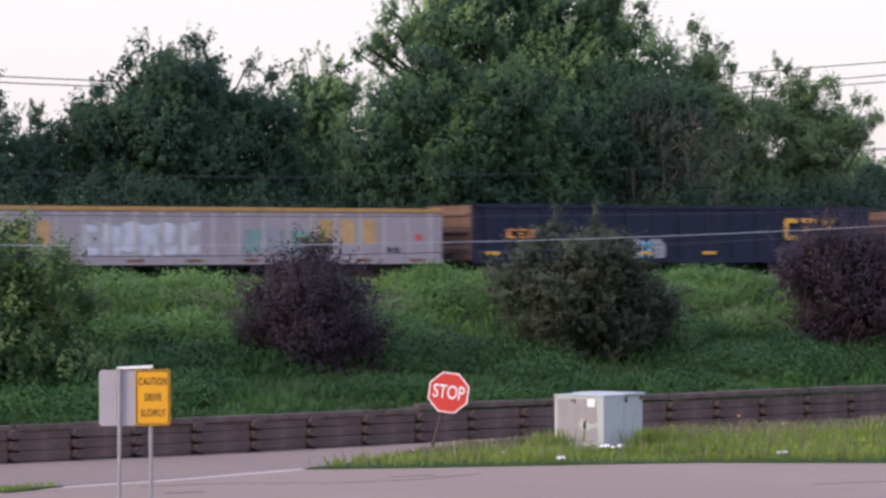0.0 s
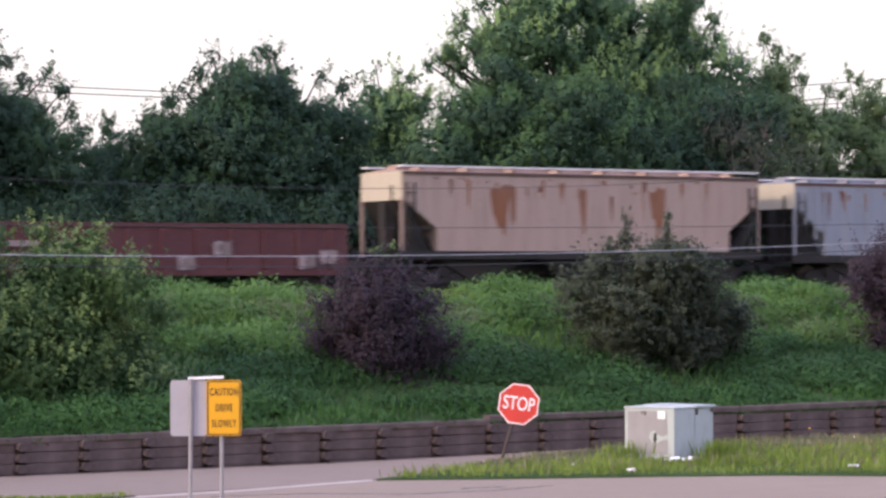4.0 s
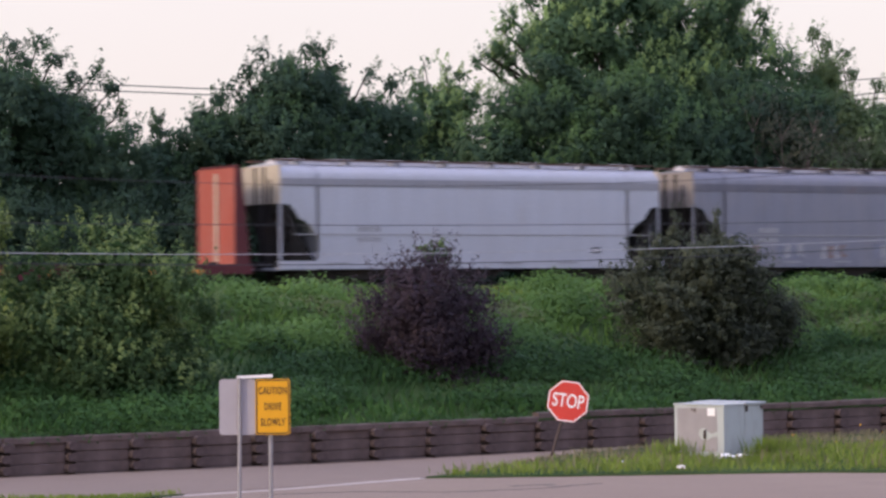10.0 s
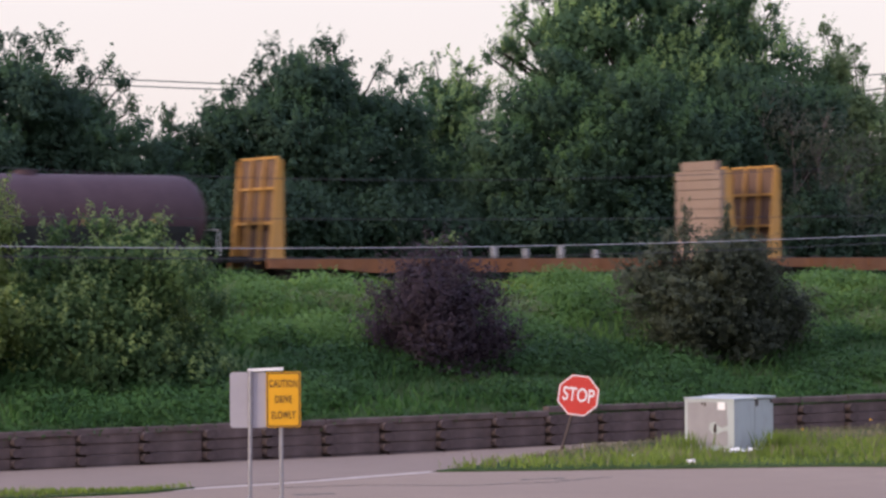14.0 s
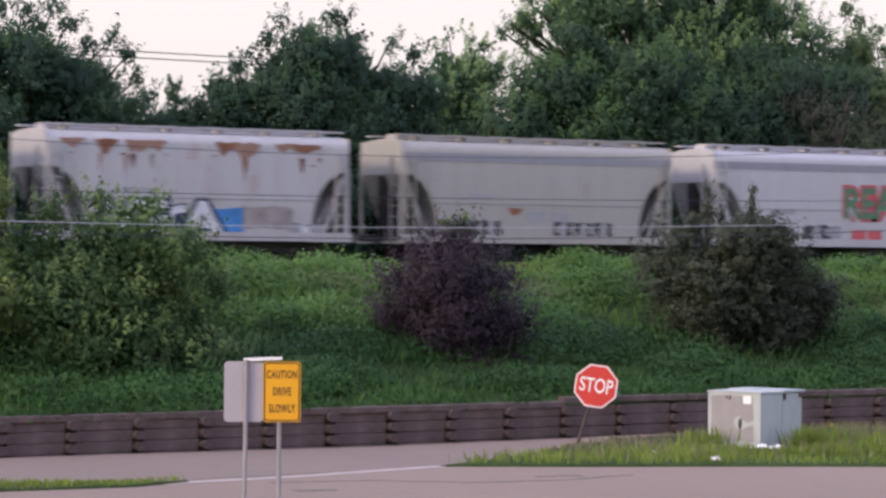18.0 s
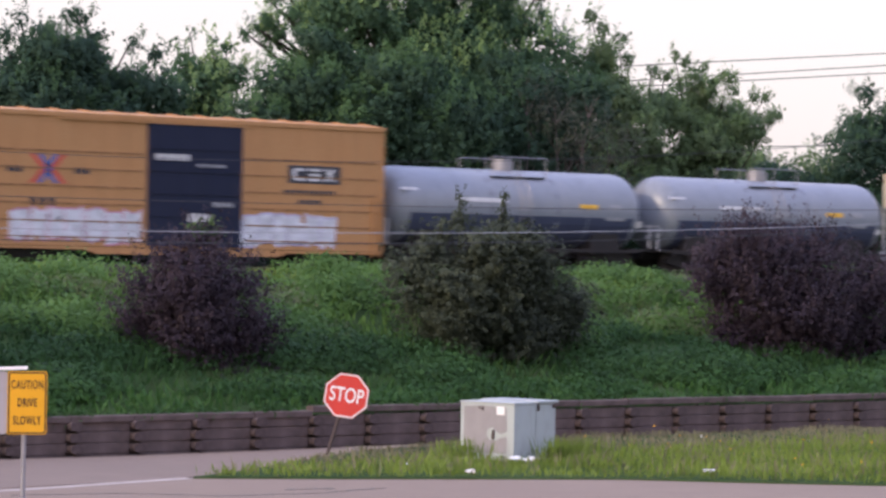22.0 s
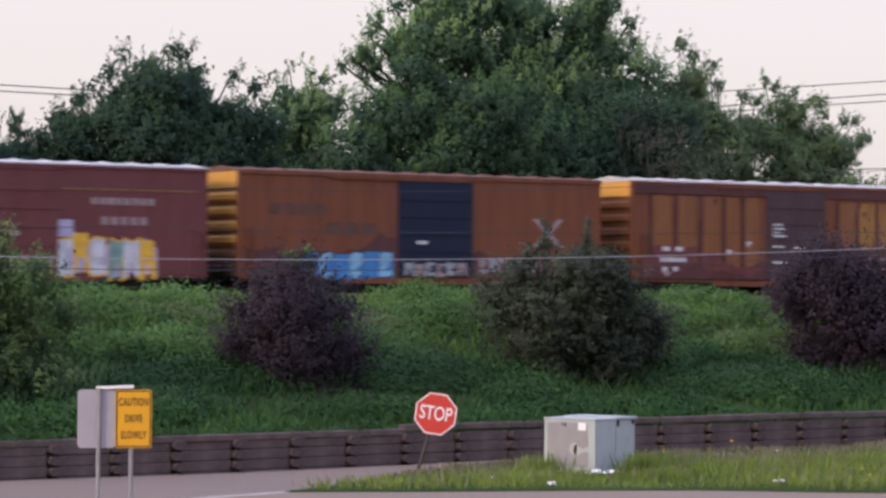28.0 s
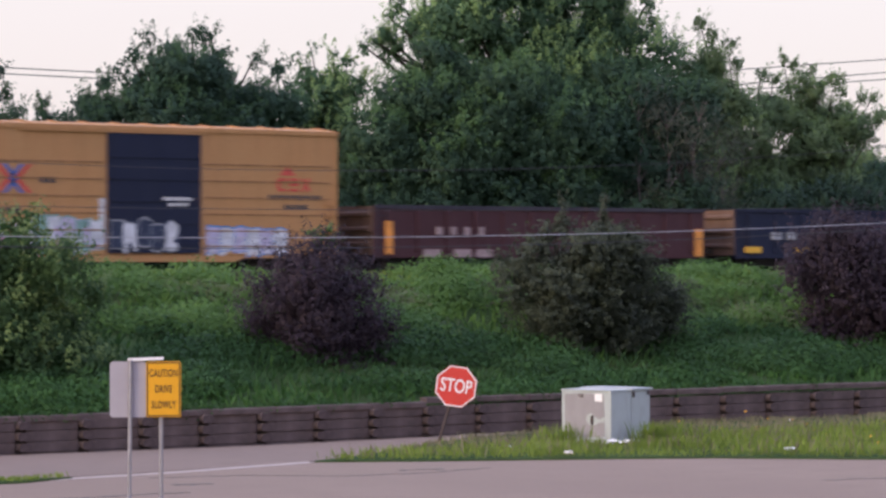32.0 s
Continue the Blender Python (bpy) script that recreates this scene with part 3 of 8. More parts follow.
def far_pole(x, y, arms, top):
    """A wooden pole with a crossarm under each pair of lines."""
    e = empty("utility_pole", pose(x, y, land(x, y) - 0.1), "weathered wooden utility pole with crossarms", "utility pole", "distant utility poles")
    base = land(x, y) - 0.1
    part("pole", MB().tube((0, 0.2, 0), (0, 0.2, top - base), 0.17, 10, 0.11), M_BARK, e, smooth=True)
    for z in arms:
        part("crossarm", box(-0.06, 0.06, -0.9, 0.9, z - base - 0.14, z - base - 0.02), M_TIMBER, e)


far_wire((38, 130, 13.42), (74, 130, 13.10))
far_wire((38, 130, 13.12), (74, 130, 12.80))
far_pole(38, 130, (13.42, 13.12), 13.9)
far_pole(74, 130, (13.10, 12.80), 13.6)
ARMS = ([], [])
for z0, z1 in ((15.39, 15.94), (14.57, 15.16), (14.2, 14.75), (10.46, 10.75)):
    k = (z1 - z0) / 6.0
    far_wire((103, 130, z0 - 10.8 * k), (152, 130, z0 + 38 * k))
    ARMS[0].append(z0 - 10.8 * k)
    ARMS[1].append(z0 + 38 * k)
far_pole(103, 130, ARMS[0], 15.0)
far_pole(152, 130, ARMS[1], 19.6)


# ---- plants ----
def limb_mesh(rng, height, crown, r0):
    """A tapered trunk that forks into limbs reaching towards the lobes of the crown."""
    mb = MB()
    top = Vector((0, 0, height * 0.5))
    mb.tube((0, 0, -0.2), (0.1, 0, height * 0.25), r0, 8, r0 * 0.8)
    mb.tube((0.1, 0, height * 0.25), top, r0 * 0.8, 8, r0 * 0.5)
    for cx, cy, cz, r in crown:
        a = Vector((0, 0, height * rng.uniform(0.22, 0.48)))
        b = Vector((cx, cy, cz))
        m = a.lerp(b, 0.5) + Vector((0, 0, -0.1 * r))
        mb.tube(a, m, r0 * 0.38, 6, r0 * 0.25)
        mb.tube(m, b, r0 * 0.25, 6, r0 * 0.08)
    return mb


def buried(p, lob, share):
    """Which of the points lie well inside some lobe."""
    d2 = ((p[:, None, :] - lob[None, :, :3]) ** 2).sum(2)
    return (d2 < (lob[None, :, 3] * share) ** 2).any(1)


def pads(lobe_list, n, rng, stick=0.12, reach=0.25):
    """Places and outward ways of n leafy sprays on the lobes, mostly on the side that faces the camera."""
    lob = np.array(lobe_list)
    wgt = lob[:, 3] ** 1.5
    got_p, got_d, have = [], [], 0
    for _ in range(8):
        pick = rng.choice(len(lob), n, p=wgt / wgt.sum())
        d = rng.normal(size=(n, 3))
        d /= np.linalg.norm(d, axis=1, keepdims=True)
        d[:, 1] = np.where(d[:, 1] > 0.4, -d[:, 1], d[:, 1])
        d[:, 2] = np.where((d[:, 2] < -0.2) & (rng.random(n) < 0.6), -d[:, 2], d[:, 2])
        rad = lob[pick, 3] * (1.0 - reach * rng.random(n) ** 2.5 + stick * rng.random(n) ** 4)
        p = lob[pick, :3] + d * rad[:, None]
        ok = ~buried(p, lob, 0.72)
        got_p.append(p[ok])
        got_d.append(d[ok])
        have += ok.sum()
        if have >= n:
            break
    return np.concatenate(got_p)[:n], np.concatenate(got_d)[:n]


def mantle(crown, leaf, cover, rng):
    """The coat of leaves over the outside of the lobes, left out at the back away from the camera, each leaf facing
    outwards; uneven in depth.
    """
    lob = np.array(crown)
    pts, nrm = [], []
    for cx, cy, cz, r in lob:
        n = int(cover * 12.6 * r * r / (leaf * leaf * 0.31))
        d = rng.normal(size=(n, 3))
        d /= np.linalg.norm(d, axis=1, keepdims=True)
        d = d[(d[:, 1] < 0.55) & (d[:, 2] > -0.3 + 0.25 * rng.normal(size=n))]
        q = np.array([cx, cy, cz]) + d * r
        f = np.sin(q[:, 0] * 4.1 / max(r, 0.4) + 1.3 * cz) * np.sin(q[:, 2] * 4.7 / max(r, 0.4) + cx) + 0.6 * np.sin(q[:, 0] * 9.0 / max(r, 0.4) + q[:, 2] * 6.0 / max(r, 0.4))
        p = np.array([cx, cy, cz]) + d * (r * (0.80 + 0.075 * f + 0.06 * rng.normal(size=len(d))))[:, None]
        ok = ~buried(p, lob, 0.74)
        pts.append(p[ok])
        nrm.append(d[ok])
    return np.concatenate(pts), np.concatenate(nrm)


def foliage(name, crown, n_pad, per, leaf, size, rng, droop=0.0, stick=0.15, core=0.5, rise=0.5, slim=0.5, tall=1.0, small=0.62, fresh=0.9, crest=0.38, cover=0.8):
    """A coat of leaves and, on it, sprays: tapering tufts that point outwards and up, with younger leaves (second slot)
    at the tips of the upper ones, paler also to put the light on crown tops into colour.
    """
    c, d = pads(crown, n_pad, rng, stick)
    n_pad = len(c)
    axis = d + np.array([0, 0, rise]) + rng.normal(size=(n_pad, 3)) * 0.25
    axis /= np.linalg.norm(axis, axis=1, keepdims=True)
    k = rng.integers(int(per * 0.65), int(per * 1.2) + 1, n_pad)
    rep = np.repeat(np.arange(n_pad), k)
    n = len(rep)
    grow = rng.uniform(0.55, 1.35, n_pad)[rep]
    length = size * 2.1 * tall * grow
    s = rng.random(n) ** 0.85
    q = np.cross(axis[rep], rng.normal(size=(n, 3)))
    q /= np.linalg.norm(q, axis=1, keepdims=True) + 1e-9
    wide = size * slim * 1.1 * grow * (1 - s) ** 0.65 * np.sqrt(rng.random(n)) + 0.02
    pts = c[rep] + axis[rep] * ((s - 0.5) * length)[:, None] + q * wide[:, None]
    pts[:, 2] -= droop * s ** 2 * length * 0.5
    sizes = leaf * 0.9 * rng.uniform(0.7, 1.3, n) * (1.15 - 0.35 * s)
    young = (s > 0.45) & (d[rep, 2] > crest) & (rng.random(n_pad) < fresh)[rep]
    extra = core_quads([l for l in crown if l[3] > small], core, rng) if core else None
    face = q * 0.35 + d[rep] * 0.7 + np.array([0, 0, 0.4])
    coated = [l for l in crown if l[3] > 0.2]
    if cover and coated:
        mp, mn = mantle(coated, leaf * 1.15, cover, rng)
        pts, face = np.concatenate([pts, mp]), np.concatenate([face, mn + np.array([0, 0, 0.25])])
        sizes = np.concatenate([sizes, leaf * 1.15 * rng.uniform(0.75, 1.3, len(mp))])
    me = leaf_mesh(name, pts, sizes, rng, 0.0, 0.62, 0.2, face, 0.28, extra)
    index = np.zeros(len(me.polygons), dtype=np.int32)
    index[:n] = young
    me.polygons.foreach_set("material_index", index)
    return me


def core_quads(crown, share, rng):
    """Older, larger leaves that fill the inside of the lobes."""
    out = []
    for cx, cy, cz, r in crown:
        n = int(40 + 55 * r * r)
        d = rng.normal(size=(n, 3))
        d /= np.linalg.norm(d, axis=1, keepdims=True)
        c = np.array([cx, cy, cz]) + d * (r * share * 1.5 * rng.random((n, 1)) ** 0.45)
        a = rng.normal(size=(n, 3))
        a /= np.linalg.norm(a, axis=1, keepdims=True)
        b = np.cross(a, rng.normal(size=(n, 3)))
        b /= np.linalg.norm(b, axis=1, keepdims=True)
        k = min(0.20, 0.2 * r) * rng.uniform(0.6, 1.2, (n, 1))
        out.append(np.stack([c - a * k, c + b * k * 0.7, c + a * k, c - b * k * 0.7], axis=1))
    return np.concatenate(out)


def plant(name, x, y, crown, height, r0, material, label, category, seed, n_pad, per, leaf, size, core=0.5, group="", **kw):
    rng = np.random.default_rng(seed)
    prng = random.Random(seed)
    base = land(x, y) - 0.05
    t = empty(name, pose(x, y, base), label, category, group)
    crown = [(a, b, c - base, r) for a, b, c, r in crown]
    part("trunk", limb_mesh(prng, height, crown, r0), M_BARK, t, smooth=True)
    me = foliage("crown", crown, n_pad, per, leaf, size, rng, core=core, **kw)
    for m in (material, LIT_TIPS[material.name]):
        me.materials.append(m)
    part("crown", me, None, t)
    return t


def lobes(seed, boxes):
    """Lobes scattered in boxes (x0, x1, z0, z1, radius, count); depth varies a little."""
    rng = random.Random(seed)
    out = []
    for x0, x1, z0, z1, r, n in boxes:
        for _ in range(n):
            out.append((rng.uniform(x0, x1), rng.uniform(-1.5, 1.5), rng.uniform(z0, z1), r * rng.uniform(0.8, 1.2)))
    return out


def build_trees():
    G = "trees behind the railway"
    Y = 106.0

    def tree(name, x, y, boxes, tips, height, r0, mat, label, seed, n, per=40, leaf=0.17, size=0.5, **kw):
        k = y / Y
        crown = [(a * k, b, 3.2 + (c - 3.2) * k, r * k) for a, b, c, r in lobes(seed, boxes) + [(a, 0, c, r) for a, c, r in tips]]
        plant(name, x * k, y, crown, height, r0, mat, label, "tree", seed + 500, n, per, leaf, size, group=G, **kw)

    # x and heights fit the camera's view at y = 106, scaled from the eye
    tree("tree", 45.0, Y, [(-4.2, 1.6, 9.6, 11.2, 1.3, 12), (-5, 3.4, 6.5, 9.6, 1.7, 14), (1.4, 3.8, 8.6, 10.4, 1.1, 14), (2.6, 4.8, 5.6, 8.6, 1.2, 12), (-5, 5.0, 3.8, 6.5, 1.9, 12)],
         [(-3.6, 12.2, 0.5), (-2.0, 12.4, 0.5), (-0.6, 12.7, 0.45), (0.4, 12.7, 0.45), (1.0, 12.1, 0.4), (1.7, 12.9, 0.4), (2.3, 12.2, 0.4), (3.2, 11.5, 0.4), (4.2, 11.8, 0.4), (4.9, 11.2, 0.35), (5.3, 10.2, 0.3), (5.8, 9.6, 0.3)],
         10.5, 0.30, M_LEAF_HAZE, "dark dense broadleaf tree behind the railway", 1, 1900)
    tree("tree", 51.9, Y + 1, [(-0.2, 0.2, 7.4, 9.2, 0.4, 6), (-1.6, 1.4, 4.5, 7.6, 1.1, 9)], [(0.0, 10.0, 0.2), (0.0, 9.5, 0.3)], 7.0, 0.12, M_LEAF_HAZE, "small slender tree in the gap between larger trees", 2, 330, size=0.34)
    tree("tree", 58.2, Y, [(-2.0, 1.4, 10.0, 11.6, 1.1, 12), (-4.2, 4.4, 7.0, 9.4, 1.6, 18), (1.5, 4.6, 9.4, 10.4, 0.9, 12), (-5.2, 5.2, 3.8, 7.2, 1.9, 16), (-4.6, -2.4, 8.8, 10.0, 0.9, 6)],
         [(-5.2, 9.4, 0.4), (-4.4, 10.1, 0.4), (-3.6, 10.8, 0.4), (-2.8, 11.4, 0.4), (-2.3, 12.1, 0.35), (-1.5, 12.8, 0.35), (-0.4, 12.4, 0.35), (0.6, 13.0, 0.4), (1.2, 12.9, 0.35), (1.8, 12.3, 0.35), (2.4, 11.4, 0.3), (3.5, 12.2, 0.3), (4.7, 11.7, 0.3), (5.2, 11.0, 0.3)],
         11, 0.32, M_LEAF_HAZE, "wide dark-green tree with an uneven rounded top", 3, 1600)
    tree("maple_tree", 66.0, Y + 2.5, [(-2.0, 0.2, 10.0, 11.4, 0.7, 12), (-2.4, 0.8, 7.8, 10.2, 1.0, 12), (-2.6, 2.0, 3.8, 7.8, 1.6, 14)], [(-2.2, 12.3, 0.3), (-1.5, 12.8, 0.3), (-0.4, 12.5, 0.3), (0.3, 12.3, 0.3), (1.0, 11.3, 0.3)],
         9.5, 0.22, M_LEAF_MAPLE, "lighter maple with feathery outer branches", 4, 620, size=0.46, stick=0.5, rise=0.85, tall=1.25, slim=0.42, crest=-0.2, cover=0.4)
    tree("maple_tree", 76.8, Y + 1.5, [(-6.2, 4.6, 13.2, 15.2, 1.2, 26), (-5.0, 4.4, 15.2, 16.2, 0.9, 18), (-6.0, 6.0, 9.0, 12.6, 1.8, 26), (-6.6, 8.5, 3.8, 9.0, 2.2, 24), (-8.4, -6.8, 12.8, 13.8, 0.5, 9)],
         [(-9.6, 12.9, 0.25), (-9.2, 13.2, 0.25), (-8.6, 13.6, 0.3), (-8.4, 14.3, 0.35), (-7.9, 14.9, 0.4), (-7.0, 15.6, 0.45), (-6.0, 16.2, 0.5), (-4.5, 16.7, 0.5), (-2.5, 16.9, 0.5), (-0.5, 17.1, 0.5), (1.5, 17.1, 0.5), (3.4, 16.9, 0.45), (5.0, 16.4, 0.4), (5.8, 15.5, 0.4), (6.0, 14.6, 0.4)],
         14, 0.48, M_LEAF_MAPLE, "tall spreading maple above the railway", 5, 2500, 42, 0.17, 0.52, stick=0.4, rise=0.85, tall=1.25, slim=0.42, crest=0.1, fresh=0.8)
    tree("tree", 72.3, Y - 2.5, [(-3.2, 4.4, 9.2, 11.2, 1.4, 16), (-5.4, 4.8, 6.6, 9.2, 1.9, 16), (-5.6, 5.0, 3.8, 6.8, 1.9, 14)], [(-1.6, 12.6, 0.9), (-0.4, 12.2, 0.8), (2.8, 12.0, 0.8), (4.4, 11.8, 0.6)],
         10, 0.30, M_LEAF_FRONT, "leafy maple of middle height with bright tips", 6, 1700, 40, 0.18, 0.6, crest=0.45)
    tree("tree", 81.0, Y - 2.0, [(-3.6, 3.2, 8.0, 11.0, 1.7, 16), (-4.2, 3.6, 3.8, 8.0, 2.0, 16)], [(-0.6, 12.1, 0.9), (1.6, 11.8, 0.8)], 9.5, 0.28, M_LEAF_HAZE, "dark leafy tree in front of the tall maple", 7, 1250)
    tree("tree", 88.6, Y + 0.5, [(-3.0, -0.8, 10.2, 13.0, 0.9, 14), (-3.2, 2.2, 7.0, 10.6, 1.3, 18), (-3.6, 4.4, 3.8, 7.0, 1.8, 12)], [(-2.9, 14.8, 0.35), (-2.2, 14.2, 0.35), (-1.2, 13.9, 0.35), (-0.7, 12.9, 0.35), (0.8, 12.5, 0.35), (1.6, 12.3, 0.35)],
         10, 0.26, M_LEAF_OLIVE, "olive-green tree with a loose crown", 8, 1150, 34, 0.16, 0.46)
    tree("bare_tree", 84.6, Y - 3.5, [(-2.4, 2.2, 7.0, 11.0, 1.1, 12), (-2.6, 2.6, 3.8, 7.4, 1.3, 12)], [], 10.5, 0.16, M_LEAF_BROWN, "half-bare brownish young tree among green trees", 9, 900, 18, 0.11, 0.5, core=0.0, tall=1.6, cover=0)
    stems = random.Random(61)
    for i in range(7):
        x, y = 79.0 + 0.72 * i + stems.uniform(-0.3, 0.3), 101.6 + stems.uniform(-0.5, 0.5)
        top = stems.uniform(7.6, 10.4)
        mb, p, r = MB(), Vector((0, 0, 0)), stems.uniform(0.045, 0.08)
        twigs = []
        for k in range(5):
            q = p + Vector((stems.uniform(-0.2, 0.2), stems.uniform(-0.1, 0.1), (top - 2.8) / 5))
            mb.tube(p, q, r * (1 - 0.17 * k), 6, r * (1 - 0.17 * (k + 1)))
            if k > 0:
                twigs += [(q, q + Vector((stems.uniform(-0.9, 0.9), stems.uniform(-0.5, 0.2), stems.uniform(0.6, 1.3)))) for _ in range(3)]
            p = q
        e = empty("sapling", pose(x, y, land(x, y) - 0.05), "thin half-bare sapling with grey upright stem", "sapling", "saplings behind the track")
        part("stem", mb, M_STEM, e, smooth=True)
        for a, b in twigs:
            part("twig", MB().tube(a, b, 0.018, 5, 0.006), M_STEM, e)
    tree("tree", 92.6, Y + 0.8, [(-1.8, 0.2, 10.6, 12.4, 0.55, 12), (-1.6, 2.8, 8.8, 10.8, 0.8, 22), (-2.6, 2.2, 4.4, 9.0, 1.2, 18), (2.6, 3.6, 9.8, 11.2, 0.4, 8)], [(-1.8, 13.3, 0.3), (-1.2, 13.0, 0.3), (-0.1, 12.8, 0.3), (0.5, 12.1, 0.3), (1.9, 11.8, 0.3), (3.2, 11.6, 0.3), (3.9, 11.6, 0.25), (4.1, 10.5, 0.25), (3.7, 9.8, 0.25)],
         10, 0.2, M_LEAF_OLIVE, "airy tree with open sprays at its edge", 10, 900, 32, 0.15, 0.38, core=0.4, stick=0.3)
    tree("tree", 98.4, Y + 4, [(-2.6, 4.0, 3.8, 7.4, 1.3, 18)], [], 5.5, 0.14, M_LEAF_HAZE, "low scrubby tree at the wood's edge", 11, 480)
    tree("tree", 106.8, Y + 2, [(-3.6, 3.0, 8.6, 11.8, 1.3, 14), (-3.8, 4.0, 3.8, 9.0, 1.9, 18)], [(-3.8, 12.0, 0.6), (-1.0, 12.8, 0.7)], 9.5, 0.25, M_LEAF_HAZE, "dark tree standing apart beyond a gap", 12, 950)
    # trees further back that fill the gaps
    tree("tree", 64.8, Y + 7, [(-3.0, 3.0, 4.0, 7.6, 1.6, 16)], [], 8, 0.2, M_LEAF_HAZE, "dark tree further back in the wood", 13, 560, 34, 0.22, 0.7)
    tree("tree", 53.0, Y + 8, [(-4.0, 4.0, 4.0, 7.6, 1.6, 18)], [], 7, 0.2, M_LEAF_HAZE, "dark tree further back in the wood", 14, 520, 34, 0.22, 0.7)
    tree("tree", 95.0, Y + 8, [(-4.0, 3.6, 4.0, 8.0, 1.6, 18)], [], 7, 0.2, M_LEAF_OLIVE, "olive tree further back in the wood", 15, 480, 34, 0.2, 0.65)
    # low growth along the far side of the track
    rng = random.Random(77)
    for i, x in enumerate(range(34, 114, 4)):
        plant("roadside_shrub", x + rng.uniform(-0.8, 0.8), 101.8 + rng.uniform(-0.7, 0.8), lobes(100 + i, [(-2.6, 2.6, 3.2, 6.0, 1.3, 10)]), 3.2, 0.07, M_LEAF_SHADE,
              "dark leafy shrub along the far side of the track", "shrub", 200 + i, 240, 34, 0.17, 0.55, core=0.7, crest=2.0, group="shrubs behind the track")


build_trees()
# a distant wood closes the view behind the trees
def far_wood():
    rng = np.random.default_rng(5)
    n = 26000
    x = rng.uniform(-60, 260, n)
    hgt = 8.0 + 2.0 * np.sin(x * 0.09) + 1.5 * np.sin(x * 0.31 + 1)
    hgt = np.where((x > 108) & (x < 134), 4.6, hgt)
    z = 2.5 + rng.random(n) ** 0.8 * (hgt - 2.5) * 0.72
    y = 142 + rng.uniform(0, 7, n)
    tagged(part("far_woods", leaf_mesh("far_woods", np.stack([x, y, z], 1), 1.0 * rng.uniform(0.6, 1.3, n), rng), M_LEAF_HAZE), "distant dark woodland closing the view", "woods", kind="stuff")


far_wood()


def build_bushes():
    G = "bushes on the bank"
    Y = 54.0

    def bush(name, x, y, boxes, tips, mat, label, seed, n, per, leaf, size, core=0.6, h=2.0, **kw):
        crown = lobes(seed, boxes) + [(a, 0, c, r) for a, c, r in tips]
        k = y / 54.0
        x *= k
        crown = [(cx * k - x, cy * 0.5, 3.2 + (cz - 3.2) * k, r * k) for cx, cy, cz, r in crown]
        kw.setdefault("rise", 0.8)
        kw.setdefault("small", 0.3)
        kw.setdefault("crest", 0.3)
        kw.setdefault("fresh", 0.75)
        kw.setdefault("cover", 0.3)
        kw.setdefault("slim", 0.42)
        plant(name, x, y, crown, h, 0.06, mat, label, "bush", seed, n, int(per * 1.5), leaf * 0.8, size, core=core, group=G, **kw)

    bush("plum_bush", 32.8, Y - 1.8, [(32.0, 33.7, 2.3, 3.1, 0.5, 14), (31.8, 33.9, 1.6, 2.3, 0.52, 16), (32.0, 33.7, 1.2, 1.6, 0.45, 10)], [(32.9, 3.6, 0.34), (33.4, 3.4, 0.3), (31.5, 2.9, 0.28), (34.2, 2.9, 0.28), (32.2, 3.35, 0.3), (33.15, 3.8, 0.18), (31.35, 2.2, 0.25), (34.3, 2.1, 0.25)], M_LEAF_PLUM, "round dark plum-leaved bush on the bank", 31, 1150, 18, 0.10, 0.33, stick=1.1, tall=1.35, slim=0.34, cover=0.22)
    bush("bush_sprig", 33.1, Y - 1.7, [], [(32.85, 4.02, 0.12), (33.25, 4.05, 0.12), (33.0, 3.85, 0.16), (33.35, 3.85, 0.12)], M_LEAF_LILAC, "light green shoots growing through the plum bush", 42, 34, 9, 0.12, 0.1, core=0.0, h=2.2, tall=1.6)
    bush("grey_green_bush", 40.2, Y - 1.8, [(38.6, 42.0, 2.5, 3.25, 0.5, 26), (39.2, 41.2, 3.3, 3.85, 0.42, 13), (39.0, 41.7, 1.5, 2.4, 0.52, 20), (38.6, 42.3, 1.9, 2.6, 0.42, 16)],
         [(39.1, 4.15, 0.2), (39.7, 4.2, 0.22), (40.3, 4.1, 0.25), (41.0, 4.05, 0.2), (41.3, 3.7, 0.28), (41.9, 3.05, 0.34), (42.6, 2.75, 0.34), (42.8, 2.35, 0.32), (38.4, 3.1, 0.28), (38.2, 2.7, 0.26), (38.7, 3.6, 0.24), (42.1, 2.3, 0.28)],
         M_LEAF_GREY, "large grey-green bush with drooping branches", 32, 1900, 20, 0.105, 0.30, droop=0.9, stick=0.9, tall=1.7, rise=0.9, slim=0.3, cover=0.2)
    for sx, zt in ((39.55, 4.92), (40.75, 4.88)):
        bush("bush_sprig", sx, Y - 1.7, [], [(sx, zt, 0.10), (sx + 0.03, zt - 0.2, 0.11), (sx - 0.03, zt - 0.42, 0.09), (sx + 0.05, zt - 0.62, 0.13), (sx - 0.22, zt - 0.72, 0.12)], M_LEAF_GREY, "upright leafy shoot growing out of the grey-green bush", int(sx * 10), 46, 9, 0.09, 0.11, core=0.0, h=3.2, tall=1.3)
    bush("green_shrub", 25.3, Y - 2.2, [(23.8, 26.7, 2.5, 3.7, 0.66, 18), (23.5, 27.0, 1.0, 2.4, 0.75, 22), (24.2, 26.6, 0.9, 1.3, 0.6, 8)], [(24.0, 4.15, 0.34), (24.9, 4.35, 0.3), (26.0, 4.15, 0.34), (24.8, 3.8, 0.35), (26.8, 3.6, 0.35), (27.6, 2.7, 0.4), (25.7, 3.8, 0.3)], M_LEAF_LILAC, "broad green shrub with light upright shoots", 33, 1350, 16, 0.125, 0.24, stick=0.4, tall=1.4)
